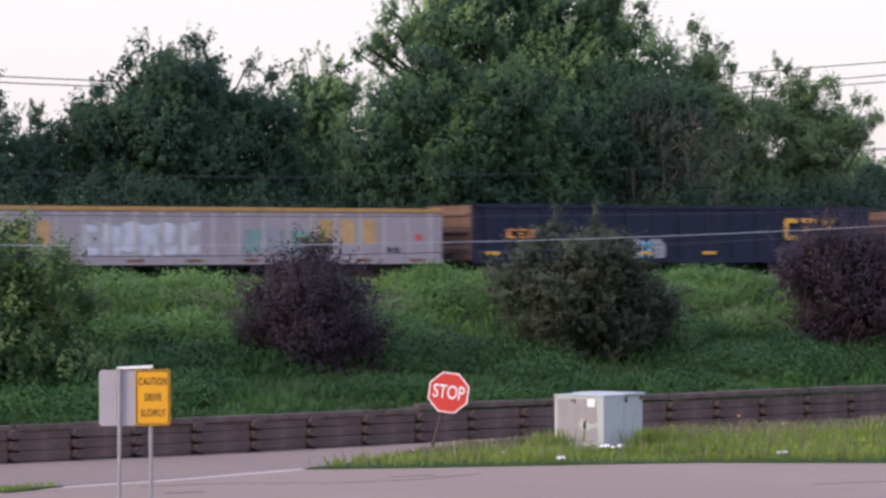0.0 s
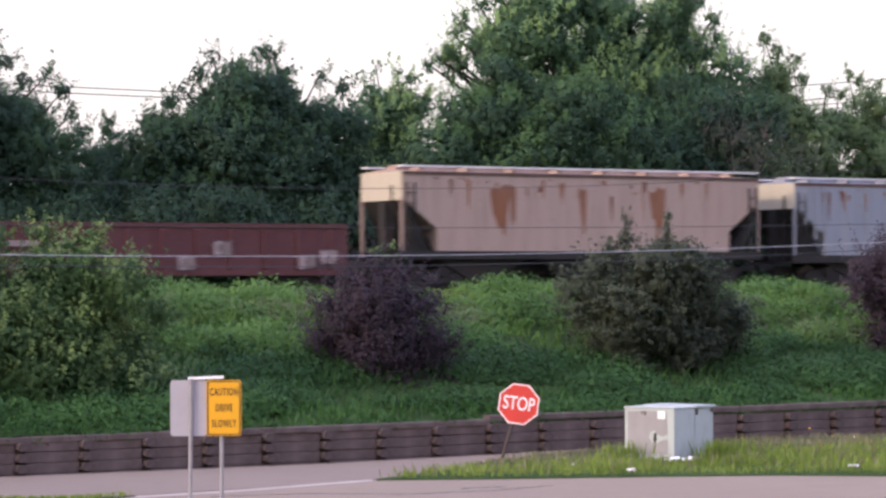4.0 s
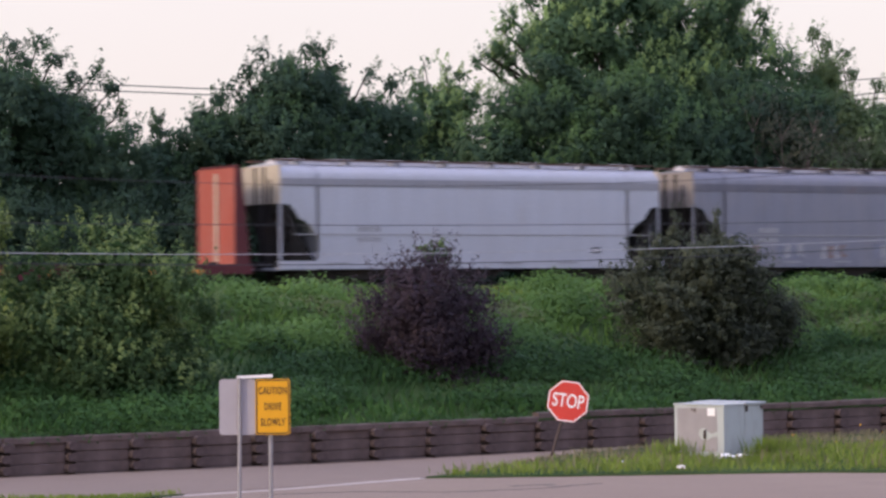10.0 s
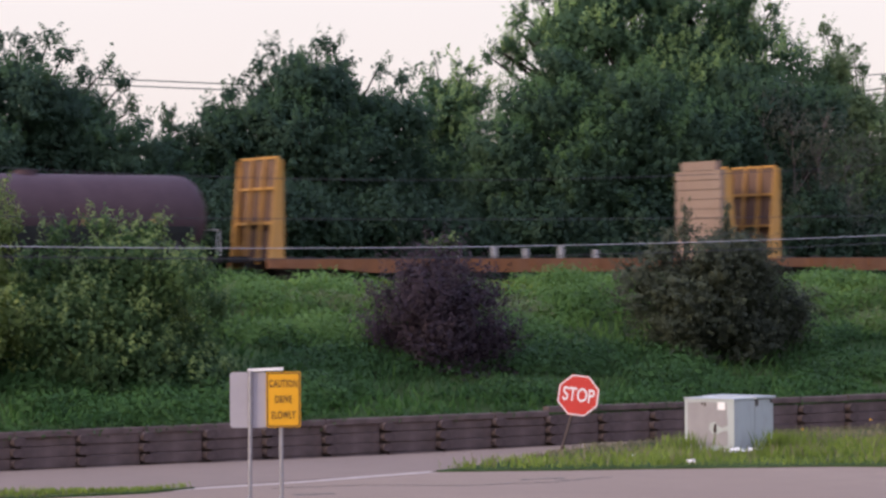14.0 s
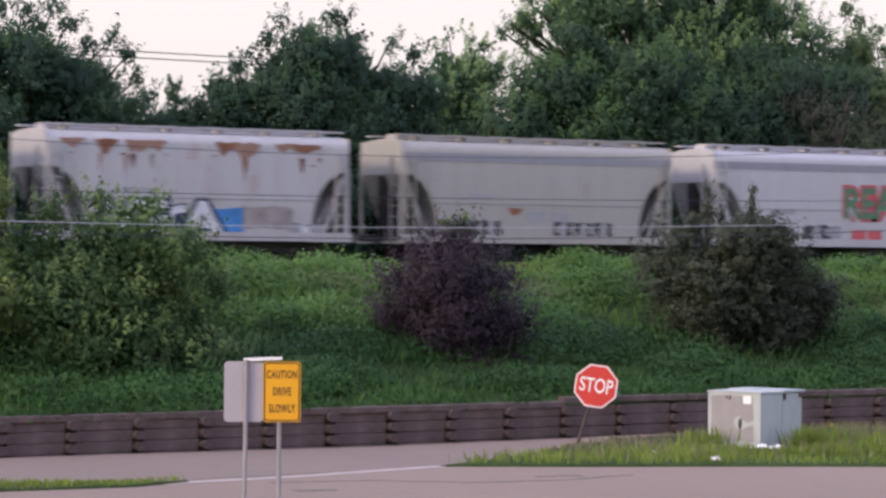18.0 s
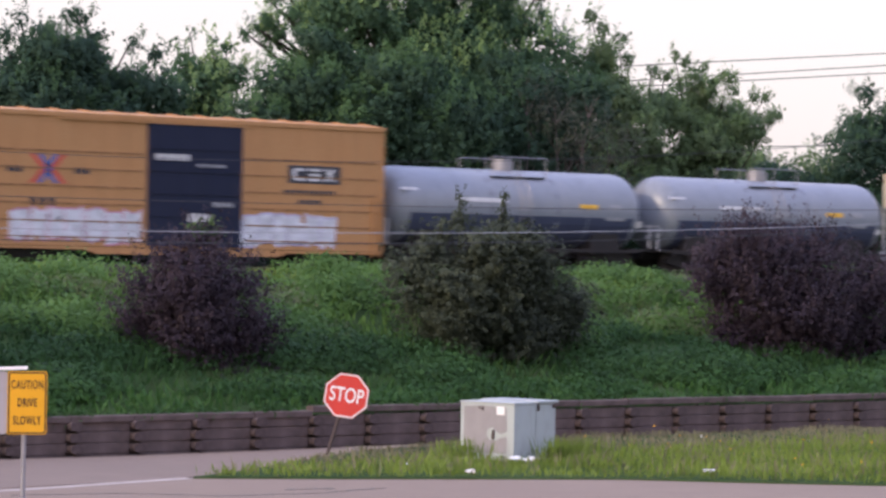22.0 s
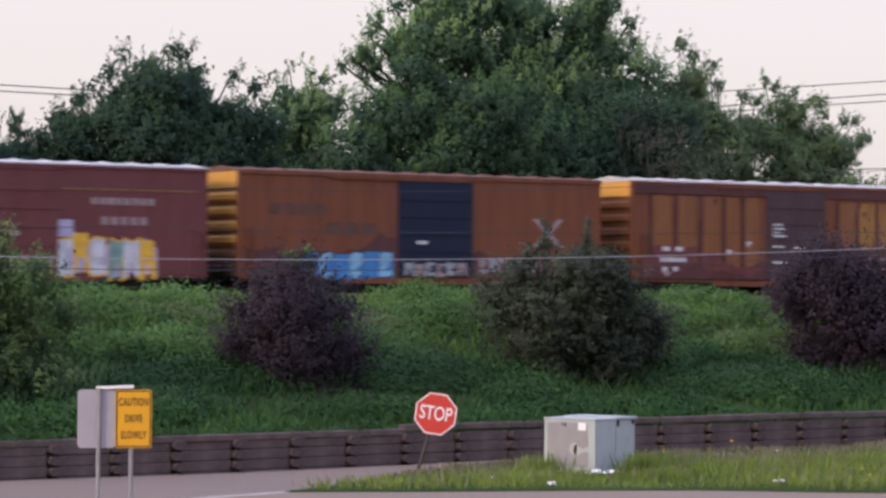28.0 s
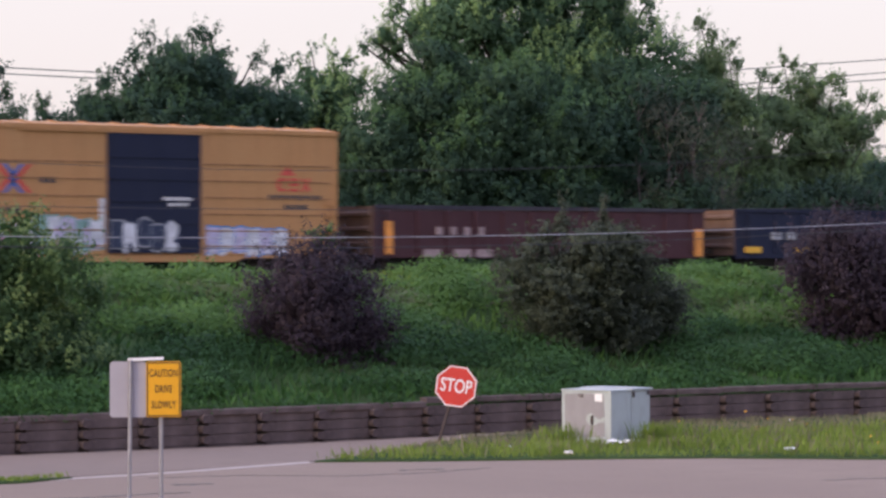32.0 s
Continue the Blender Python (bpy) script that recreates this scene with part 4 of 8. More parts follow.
    bush("green_shrub", 21.5, Y - 2.3, [(20.4, 22.3, 2.2, 4.6, 0.66, 18), (20.4, 22.3, 0.8, 2.4, 0.65, 12)], [(22.4, 5.0, 0.32), (21.8, 5.2, 0.32), (20.9, 4.7, 0.3), (22.6, 3.4, 0.4), (22.5, 2.4, 0.4), (22.7, 4.2, 0.35)], M_LEAF_YELLOW, "tall yellow-green shrub at the foot of the bank", 34, 1100, 16, 0.135, 0.25, stick=0.35, tall=1.4)
    bush("green_shrub", 18.6, Y - 1.0, [(17.0, 20.4, 2.0, 4.0, 0.7, 14), (17.0, 20.4, 0.8, 2.4, 0.7, 12)], [], M_LEAF_LILAC, "tall yellow-green shrub at the foot of the bank", 35, 850, 16, 0.135, 0.26, tall=1.4)
    bush("plum_bush", 49.2, Y - 1.6, [(47.0, 50.8, 2.7, 3.6, 0.7, 14), (47.0, 51.4, 1.2, 2.9, 0.7, 24), (49.0, 52.6, 1.1, 3.0, 0.7, 14)], [(47.5, 4.05, 0.32), (50.3, 4.2, 0.3), (49.0, 3.95, 0.38), (48.2, 4.0, 0.32), (46.5, 3.3, 0.4)], M_LEAF_PLUM, "wide dark plum-leaved bush on the bank", 36, 1600, 18, 0.105, 0.32, stick=0.9, tall=1.35, slim=0.34, cover=0.22)


build_bushes()


# ---- grass ----
def scatter(rng, n, x0, x1, y0, y1):
    return rng.uniform(x0, x1, n), rng.uniform(y0, y1, n)


def build_grass():
    rng = np.random.default_rng(8)
    landv = lambda x, y: np.array([land(a, b) for a, b in zip(x, y)])
    x, y = scatter(rng, 26000, 15, 56, 48.7, 57.8)
    z = landv(x, y)
    field = np.array([noise.noise(Vector((a * 0.28, b * 0.5, 3.0))) for a, b in zip(x, y)])
    hgt = rng.uniform(0.10, 0.30, len(x)) * (1 + 0.9 * np.clip(field, -0.5, 0.8))
    dry = (field > 0.26) & (y > 53.5)
    pts = np.stack([x, y, z - 0.02], 1)
    # lower zone gets darker grass: the slope's shade is put into the colour
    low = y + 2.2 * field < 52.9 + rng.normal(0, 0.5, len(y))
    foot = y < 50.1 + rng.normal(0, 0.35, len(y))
    for name, sel, mat, lab in (("foot_grass", foot, M_GRASS_FOOT, "fresh green grass just above the retaining wall"), ("low_bank_grass", low & ~dry & ~foot, M_GRASS_DARK, "grass low on the bank, coloured dark for the shade there"), ("bank_grass", ~dry & ~low & ~foot, M_GRASS, "rough green grass and weeds on the railway bank"), ("dry_bank_grass", dry, M_GRASS_DRY, "paler seeding grass on the upper bank")):
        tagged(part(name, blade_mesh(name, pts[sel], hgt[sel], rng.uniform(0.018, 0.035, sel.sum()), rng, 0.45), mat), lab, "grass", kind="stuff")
    # broad-leaved weeds in mounds that stand clear of one another, with hollows between
    cx, cy = scatter(rng, 9000, 15, 56, 48.75, 57.6)
    f = np.array([noise.noise(Vector((a * 0.42, b * 0.8, 9.0))) for a, b in zip(cx, cy)])
    ok = f > -0.12 + rng.normal(0, 0.06, len(f))
    cx, cy, f = cx[ok], cy[ok], f[ok]
    big = rng.uniform(0.14, 0.40, len(cx)) * (1 + 1.5 * np.clip(f, -0.2, 0.5)) * np.clip((cy - 48.2) / 1.2, 0.45, 1)
    k = (16 + 230 * big * big * rng.uniform(0.8, 1.2, len(cx))).astype(int)
    rep = np.repeat(np.arange(len(cx)), k)
    q = rng.normal(size=(len(rep), 3))
    q /= np.linalg.norm(q, axis=1, keepdims=True)
    q[:, 2] = np.abs(q[:, 2])
    q[:, 1] = np.where(q[:, 1] > 0.5, -q[:, 1], q[:, 1])
    p = np.stack([cx, cy, landv(cx, cy)], 1)[rep] + q * big[rep][:, None] * np.array([1.1, 1.1, 1.0]) * rng.uniform(0.75, 1.05, (len(rep), 1))
    tone = np.array([noise.noise(Vector((a * 0.5, b * 0.7, 5.0))) for a, b in zip(cx, cy)]) + rng.normal(0, 0.10, len(cx))
    pale = ((tone > 0.24) & (cy > 52.4))[rep]
    face = q * 1.0 + np.array([0, -0.1, 0.25])
    # low weeds darkened the same way, to stand for shade on the slope
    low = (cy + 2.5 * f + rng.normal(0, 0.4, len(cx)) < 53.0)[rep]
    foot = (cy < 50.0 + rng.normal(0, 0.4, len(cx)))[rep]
    for name, sel, mat, lab in (("foot_weeds", foot, M_GRASS_FOOT, "fresh green weeds just above the retaining wall"), ("low_bank_weeds", low & ~pale & ~foot, M_GRASS_DARK, "leafy weeds low on the bank, coloured dark for the shade there"), ("bank_weeds", ~pale & ~low & ~foot, M_GRASS, "mounds of leafy green weeds on the bank"), ("pale_weeds", pale, M_GRASS_DRY, "paler flowering weeds on the upper bank")):
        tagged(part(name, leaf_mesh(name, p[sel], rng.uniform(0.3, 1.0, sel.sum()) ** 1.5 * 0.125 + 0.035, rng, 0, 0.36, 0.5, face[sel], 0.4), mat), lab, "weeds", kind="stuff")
    # weeds that hang over the top of the wall
    hx = rng.uniform(15, 56, 900)
    hx = hx[np.array([noise.noise(Vector((a * 0.7, 3.0, 1.0))) for a in hx]) + 0.02 * (31 - hx) > -0.1]
    hk = np.repeat(np.arange(len(hx)), 14)
    hp = np.stack([hx[hk] + rng.normal(0, 0.12, len(hk)), 48.52 + rng.normal(0, 0.12, len(hk)), 0.58 + 0.006 * (hx[hk] - 28) + rng.normal(0, 0.075, len(hk))], 1)
    tagged(part("hanging_weeds", leaf_mesh("hanging_weeds", hp, rng.uniform(0.05, 0.12, len(hk)), rng, 0.3, 0.42), M_GRASS_DARK), "deep green weeds hanging over the retaining wall", "weeds", kind="stuff")
    # seeding grass along the top of the bank
    x, y = scatter(rng, 17000, 15, 60, 55.6, 58.6)
    hgt = rng.uniform(0.08, 0.24, len(x)) * np.array([1 + 0.7 * noise.noise(Vector((a * 0.5, 0, 2))) for a in x])
    tagged(part("crest_grass", blade_mesh("crest_grass", np.stack([x, y, landv(x, y) - 0.02], 1), hgt, rng.uniform(0.012, 0.025, len(x)), rng, 0.4), M_GRASS_LAWN), "light green grass along the top of the bank", "grass", kind="stuff")


build_grass()

ISLAND = [(25.35, 41.65), (27.2, 40.65), (29.3, 39.72), (31.4, 38.7), (33.0, 37.2), (36.5, 34.2), (44, 28.0), (60, 16.0), (120, -25), (120, 48.0), (60, 48.0), (44, 47.9), (38.5, 47.6), (34.5, 47.0), (31.5, 45.9), (29.2, 44.3), (27.0, 42.6)]


def inside(px, py, poly):
    ok = np.zeros(len(px), bool)
    n = len(poly)
    for i in range(n):
        (x1, y1), (x2, y2) = poly[i], poly[(i + 1) % n]
        cross = (y1 > py) != (y2 > py)
        ok ^= cross & (px < (x2 - x1) * (py - y1) / (y2 - y1 + 1e-12) + x1)
    return ok


def build_verges():
    slab("grass_verge", ISLAND, -0.22, 0.03, M_GROUND, "low grassy island beside the street with dirt under it", "verge")
    left = [(-40, 42.4), (10, 41.55), (17.0, 41.3), (20.3, 40.55), (19.2, 40.05), (14, 40.2), (-40, 41.0)]
    slab("grass_strip", left, -0.02, 0.025, M_GROUND, "narrow grass strip at the street edge", "verge")
    rng = np.random.default_rng(21)
    for name, poly, n, x0, x1, y0, y1, h0, h1, lab in (("verge_grass", ISLAND, 80000, 25, 48, 26, 48, 0.07, 0.24, "unmown yellow-green grass on the verge"), ("strip_grass", left, 9000, 10, 20.5, 39.9, 41.9, 0.05, 0.14, "short grass on the narrow strip")):
        x, y = scatter(rng, n, x0, x1, y0, y1)
        k = inside(x, y, poly)
        x, y = x[k], y[k]
        f = np.array([noise.noise(Vector((a * 0.6, b * 0.6, 1.0))) for a, b in zip(x, y)])
        h = rng.uniform(h0, h1, len(x)) * (1 + 0.6 * f) * np.clip(np.hypot(x - 32.1, y - 42.2) / 0.9, 0.3, 1)
        back = (y + 1.2 * f > 42.9 + 0.14 * (x - 31) + rng.normal(0, 0.5, len(x))) if name == "verge_grass" else (f + rng.normal(0, 0.2, len(x)) > 0.02)
        for nm, sel, mat, lb in ((name, ~back, M_GRASS_LAWN, lab), ("dry_verge_grass", back, M_GRASS_TAN, "dry tan grass beside the asphalt"), ("seed_stalks", ~back & (rng.random(len(x)) < 0.10 + 0.12 * f) & (name == "verge_grass"), M_GRASS_TAN, "dry seed stalks among the verge grass")):
            if sel.any():
                tagged(part(nm, blade_mesh(nm, np.stack([x, y, np.full(len(x), 0.02)], 1)[sel], h[sel] * {"dry_verge_grass": 0.55, "seed_stalks": 1.35}.get(nm, 0.95), rng.uniform(0.007, 0.016, sel.sum()), rng, 0.35), mat), lb, "grass", kind="stuff")
    # longer grass round the cabinet's foot
    x, y = np.concatenate([rng.normal(33.15, 0.22, 260), rng.normal(31.5, 0.25, 160), rng.normal(33.9, 0.5, 160)]), np.concatenate([rng.normal(42.4, 0.12, 260), rng.normal(43.1, 0.3, 160), rng.normal(42.8, 0.3, 160)])
    tagged(part("long_grass", blade_mesh("long_grass", np.stack([x, y, np.full(len(x), 0.02)], 1), rng.uniform(0.18, 0.46, len(x)), rng.uniform(0.007, 0.014, len(x)), rng, 0.25), M_GRASS_LAWN), "longer grass round the foot of the cabinet", "grass", kind="stuff")
    # seed heads and dandelions
    x, y = scatter(rng, 60, 26, 46, 34, 47)
    k = inside(x, y, ISLAND)
    x, y = x[k], y[k]
    pts = np.stack([x, y, rng.uniform(0.16, 0.34, len(x))], 1)
    half = rng.random(len(x)) < 0.15
    tagged(part("dandelion_clocks", leaf_mesh("dandelion_clocks", pts[half], np.full(half.sum(), 0.05), rng, 0, 1.0), M_WHITE), "pale dandelion seed heads in the grass", "flowers", kind="stuff")
    far = (~half) & (x > 34)
    tagged(part("yellow_flowers", leaf_mesh("yellow_flowers", pts[far], np.full(far.sum(), 0.05), rng, 0, 1.0), M_YELLOW), "small yellow flowers in the grass", "flowers", kind="stuff")


build_verges()


# ---- lines and cracks on the asphalt ----
def ribbon(name, pts, w, z, material, label, category, wob=0.0, seed=1):
    rng = random.Random(seed)
    v, f = [], []
    dense = []
    for (x0, y0), (x1, y1) in zip(pts, pts[1:]):
        for i in range(12):
            dense.append((x0 + (x1 - x0) * i / 12, y0 + (y1 - y0) * i / 12))
    dense.append(pts[-1])
    for i, (x, y) in enumerate(dense):
        ww = w * (1 + wob * rng.uniform(-0.6, 0.8))
        dy = wob * rng.uniform(-0.05, 0.05)
        for s in (-0.5, 0.5):
            for zz in (z, z - 0.008):
                v.append((x, y + s * ww + dy, zz))
    for i in range(len(dense) - 1):
        a, b = 4 * i, 4 * i + 4
        f += [(a, b, b + 2, a + 2), (a + 1, a + 3, b + 3, b + 1), (a, a + 1, b + 1, b), (a + 2, b + 2, b + 3, a + 3)]
    tagged(part(name, MB().add(v, f), material), label, category, kind="structure")


ribbon("edge_line", [(19.6, 40.42), (22.0, 40.75), (25.3, 41.68)], 0.26, 0.007, M_LINE, "worn white edge line between street and apron", "road marking", 0.25, 2)
ribbon("crack", [(13.0, 36.6), (17.4, 36.95), (19.9, 37.03), (20.4, 36.98)], 0.07, 0.005, M_CRACK, "weedy crack in the asphalt", "crack", 1.0, 3)
ribbon("crack", [(21.3, 39.95), (22.9, 39.6), (24.0, 38.6), (25.6, 38.45), (27.0, 38.9)], 0.05, 0.005, M_CRACK, "long patch seam in the asphalt", "crack", 1.0, 4)
ribbon("crack", [(20.9, 38.4), (21.5, 38.35)], 0.12, 0.005, M_CRACK, "short dark crack in the asphalt", "crack", 1.0, 5)
ribbon("crack", [(29.5, 33.6), (31.5, 33.2), (33.0, 33.3)], 0.06, 0.005, M_CRACK, "dark crack in the asphalt", "crack", 1.0, 6)
ribbon("crack", [(25.4, 39.2), (26.2, 39.1)], 0.10, 0.005, M_CRACK, "short dark crack in the asphalt", "crack", 1.0, 7)


# ---- the train ----
# Distances along the train are metres at the start of the clip; the whole train shares one motion.
RUN = [(0.0, 0.0), (5.5, -121.95), (11.5, -255.77), (16.5, -366.81), (19.0, -423.0), (20.4, -455.15), (22.0, -492.34), (23.6, -529.18), (25.4, -570.71), (28.7, -644.63), (32.0, -717.64)]
TRAIN = []
HW = 1.5
C_MAROON, C_YBOX = (0.105, 0.036, 0.038), (0.465, 0.236, 0.098)

M_TRUCK = paint("truck_grime_and_shade", (0.026, 0.023, 0.023), 0.4, 0.3, (0.06, 0.032, 0.02), dust=(0.05, 0.045, 0.042))
M_SILVER = plain("bright_galvanised_roof", (0.62, 0.60, 0.62), 0.45, 0.35, 0.2, 3)
M_MARKW = plain("stencil_white", (0.62, 0.60, 0.60), 0.7, 0, 0.3, 4)
M_MARKY = plain("stencil_yellow", (0.75, 0.42, 0.05), 0.7, 0, 0.25, 4)
M_MARKB = plain("stencil_dark", (0.045, 0.045, 0.055), 0.7, 0, 0.3, 4)
M_MARKBLUE = plain("stencil_blue", (0.07, 0.12, 0.36), 0.7, 0, 0.2, 4)
M_MARKRED = plain("stencil_red", (0.55, 0.08, 0.06), 0.7, 0, 0.2, 4)
M_GREYPLATE = plain("grey_plate", (0.30, 0.30, 0.32), 0.7, 0, 0.2, 4)
M_ORANGE = plain("safety_orange", (0.68, 0.27, 0.06), 0.7, 0, 0.3, 4)
M_SPRAYW = plain("spray_white", (0.60, 0.60, 0.64), 0.75, 0, 0.3, 2)
M_SPRAYLILAC = plain("spray_lilac", (0.45, 0.40, 0.55), 0.75, 0, 0.3, 2)
M_SPRAYBLUE = plain("spray_blue", (0.06, 0.22, 0.50), 0.75, 0, 0.3, 2)
M_SPRAYSKY = plain("spray_sky_blue", (0.22, 0.44, 0.62), 0.75, 0, 0.3, 2)
M_SPRAYRED = plain("spray_red", (0.48, 0.10, 0.11), 0.75, 0, 0.3, 2)
M_SPRAYGREEN = plain("spray_green", (0.10, 0.20, 0.12), 0.75, 0, 0.3, 2)
M_SPRAYPINK = plain("spray_pink", (0.52, 0.25, 0.33), 0.75, 0, 0.3, 2)
M_SPRAYTEAL = plain("spray_teal", (0.20, 0.33, 0.30), 0.75, 0, 0.3, 2)
M_RUSTPATCH = paint("rust_bloom", (0.125, 0.042, 0.028), 0.6, 0.5, (0.08, 0.03, 0.02), dust=(0.20, 0.09, 0.06))


M_WALK = plain("bright_roof_walk", (0.74, 0.70, 0.70), 0.5, 0.1, 0.15, 3)
M_ROOFEDGE = paint("rusty_walk_and_gap_shade", (0.10, 0.055, 0.045), 0.5, 0.4)
# panel seams browner than the boxcar sides, so that they show
M_SEAM = plain("brown_seam", (0.27, 0.14, 0.065), 0.8, 0, 0.4, 4)
M_ENDSHADE = paint("end_wall_shade", (0.20, 0.085, 0.03), 0.4, 0.4)
M_ENDLOW = paint("end_foot_shade", (0.075, 0.040, 0.028), 0.4, 0.4, (0.06, 0.03, 0.02), dust=(0.09, 0.06, 0.05))
M_BULKBACK = paint("rusty_bulkhead_back", (0.075, 0.026, 0.024), 0.4, 0.4, (0.05, 0.02, 0.014), dust=(0.12, 0.07, 0.05))


def wheel_mesh():
    mb, n = MB(), 18
    prof = [(0.20, 0.06), (0.42, 0.05), (0.457, 0.05), (0.457, -0.04), (0.485, -0.05), (0.485, -0.075), (0.42, -0.08), (0.20, -0.06)]
    rings = [[(r * math.cos(2 * math.pi * i / n), y, r * math.sin(2 * math.pi * i / n)) for i in range(n)] for r, y in prof]
    mb.rings(rings)
    return mb.mesh("wheel")


WHEEL = wheel_mesh()
WHEEL.materials.append(M_WHEEL)
TRUCK_FRAME = MB().prism([(-1.25, 0.42), (-1.15, 0.62), (-0.5, 0.75), (0.5, 0.75), (1.15, 0.62), (1.25, 0.42), (1.05, 0.38), (0.45, 0.22), (-0.45, 0.22), (-1.05, 0.38)], -0.07, 0.07).mesh("truck_frame")
TRUCK_FRAME.materials.append(M_TRUCK)


def add_trucks(car, half, inset=2.1):
    for sx in (-1, 1):
        cx = sx * (half - inset)
        for sy in (-1, 1):
            fr = part("truck_frame", TRUCK_FRAME, None, car)
            fr.location = (cx, sy * 1.0, 0)
            for wx in (-0.86, 0.86):
                w = part("wheel", WHEEL, None, car)
                w.matrix_basis = pose(cx + wx, sy * 0.78, 0.457, 0, 0, 0 if sy < 0 else 180)
        part("bolster", box(cx - 0.2, cx + 0.2, -1.2, 1.2, 0.5, 0.85), M_TRUCK, car)
        e = sx * half
        part("coupler", MB().box(min(e, e + sx * 0.75), max(e, e + sx * 0.75), -0.13, 0.13, 0.72, 0.95), M_TRUCK, car)


def new_car(name, x0, x1, label, category):
    """An empty at rail height in the middle of the car."""
    c = empty(name, pose((x0 + x1) / 2, TRACK_Y, RAIL_Z), label, category, "cars of the freight train")
    TRAIN.append((c, (x0 + x1) / 2))
    return c, (x1 - x0) / 2


def ladder(car, x, z0, z1, material, y=-HW - 0.05, wide=0.42, name="ladder"):
    mb = MB()
    for dx in (-wide / 2, wide / 2):
        mb.box(x + dx - 0.025, x + dx + 0.025, y - 0.03, y + 0.03, z0, z1)
    z = z0 + 0.12
    while z < z1 - 0.05:
        mb.box(x - wide / 2, x + wide / 2, y - 0.015, y + 0.015, z, z + 0.03)
        z += 0.38
    return part(name, mb, material, car)


def mark(car, half, u0, u1, z0, z1, material, name="stencil_mark", y=-HW, lift=0.008, label=""):
    """A flat painted mark; u from the left corner, z from the rail."""
    return part(name, box(u0 - half, u1 - half, y - lift, y + 0.002, z0, z1), material, car, label)


def bars(car, half, u, z, n, w, h, gap, material, y=-HW, under=False, lift=0.008):
    """Row of plain blocks that stand for lettering."""
    for i in range(n):
        a = u + i * (w + gap)
        mark(car, half, a, a + w, z, z + h, material, "lettering_block", y, lift)
        if under:
            mark(car, half, a, a + w, z - 0.16, z - 0.10, material, "lettering_block", y, lift)


def logo_block(car, half, u, z, w, h, k, material, y=-HW, under=False, lift=0.01):
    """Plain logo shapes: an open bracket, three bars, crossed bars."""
    x0 = u - half
    mb = MB()
    a, b = y - lift, y + 0.002
    bar = h * 0.2
    if k == 0:
        mb.box(x0, x0 + w * 0.3, a, b, z + bar * 0.6, z + h - bar * 0.6).box(x0 + w * 0.12, x0 + w, a + 0.002, b, z, z + bar).box(x0 + w * 0.12, x0 + w, a + 0.002, b, z + h - bar, z + h)
    elif k == 1:
        for q in (0, 2, 4):
            mb.box(x0 + w * (0.08 if q == 2 else 0), x0 + w, a, b, z + bar * q, z + bar * (q + 1))
    elif k == 2:
        c = w * 0.28
        mb.prism([(x0, z), (x0 + c, z), (x0 + w, z + h), (x0 + w - c, z + h)], a, b).prism([(x0 + w - c, z), (x0 + w, z), (x0 + c, z + h), (x0, z + h)], a + 0.002, b)
    if under:
        mb.box(x0, x0 + w, a, b, z - 0.16, z - 0.08)
    part("logo_shape", mb, material, car)


def cross_mark(car, half, u, z, w, h, material, lift):
    """Two crossed faded bars."""
    x, s = u - half, w * 0.2
    part("logo_shape", MB().prism([(x, z), (x + s, z), (x + w, z + h), (x + w - s, z + h)], -HW - lift, -HW).prism([(x + w - s, z), (x + w, z), (x + s, z + h), (x, z + h)], -HW - lift - 0.003, -HW), material, car, "faded crossed bars")


def cross_logo(car, half, u, z, w, h):
    """Facing chevrons, red and blue, that meet in the middle."""
    x = u - half
    a, b = -HW - 0.01, -HW + 0.002

    def chevron(x0, x1, k):
        return [(x0, z + h * k), (x0 + (x1 - x0) * 0.3, z + h * k), (x1, z + h / 2), (x0 + (x1 - x0) * 0.3, z + h * (1 - k)), (x0, z + h * (1 - k)), (x0 + (x1 - x0) * 0.7, z + h / 2)]
    part("logo_shape", MB().prism(chevron(x, x + w * 0.46, 0.0), a, b), M_MARKRED, car, "red chevron mark")
    part("logo_shape", MB().prism(chevron(x + w, x + w * 0.54, 0.0), a, b), M_MARKRED, car, "red chevron mark")
    part("logo_shape", MB().prism(chevron(x + w * 0.22, x + w * 0.62, 0.0), a - 0.004, b), M_MARKBLUE, car, "blue chevron mark")
    part("logo_shape", MB().prism(chevron(x + w * 0.78, x + w * 0.38, 0.0), a - 0.004, b), M_MARKBLUE, car, "blue chevron mark")


def stain(car, half, u0, u1, z0, z1, material, seed=1, y=-HW, lift=0.005, deep=0.002):
    """Rust that runs down from a seam: even at the top, ragged below."""
    rng = random.Random(seed * 7 + int(u0 * 100))
    n = max(5, int((u1 - u0) / 0.12))
    top, bot = [], []
    for i in range(n + 1):
        x = u0 - half + (u1 - u0) * i / n
        edge = 1 - abs(2 * i / n - 1) ** 2
        top.append((x, z1 - rng.uniform(0, 0.10) * (z1 - z0)))
        bot.append((x, z1 - (z1 - z0) * (0.18 + 0.82 * edge * rng.uniform(0.35, 1.0))))
    part("rust_stain", MB().prism(bot + top[::-1], y - lift, y + deep), material, car)


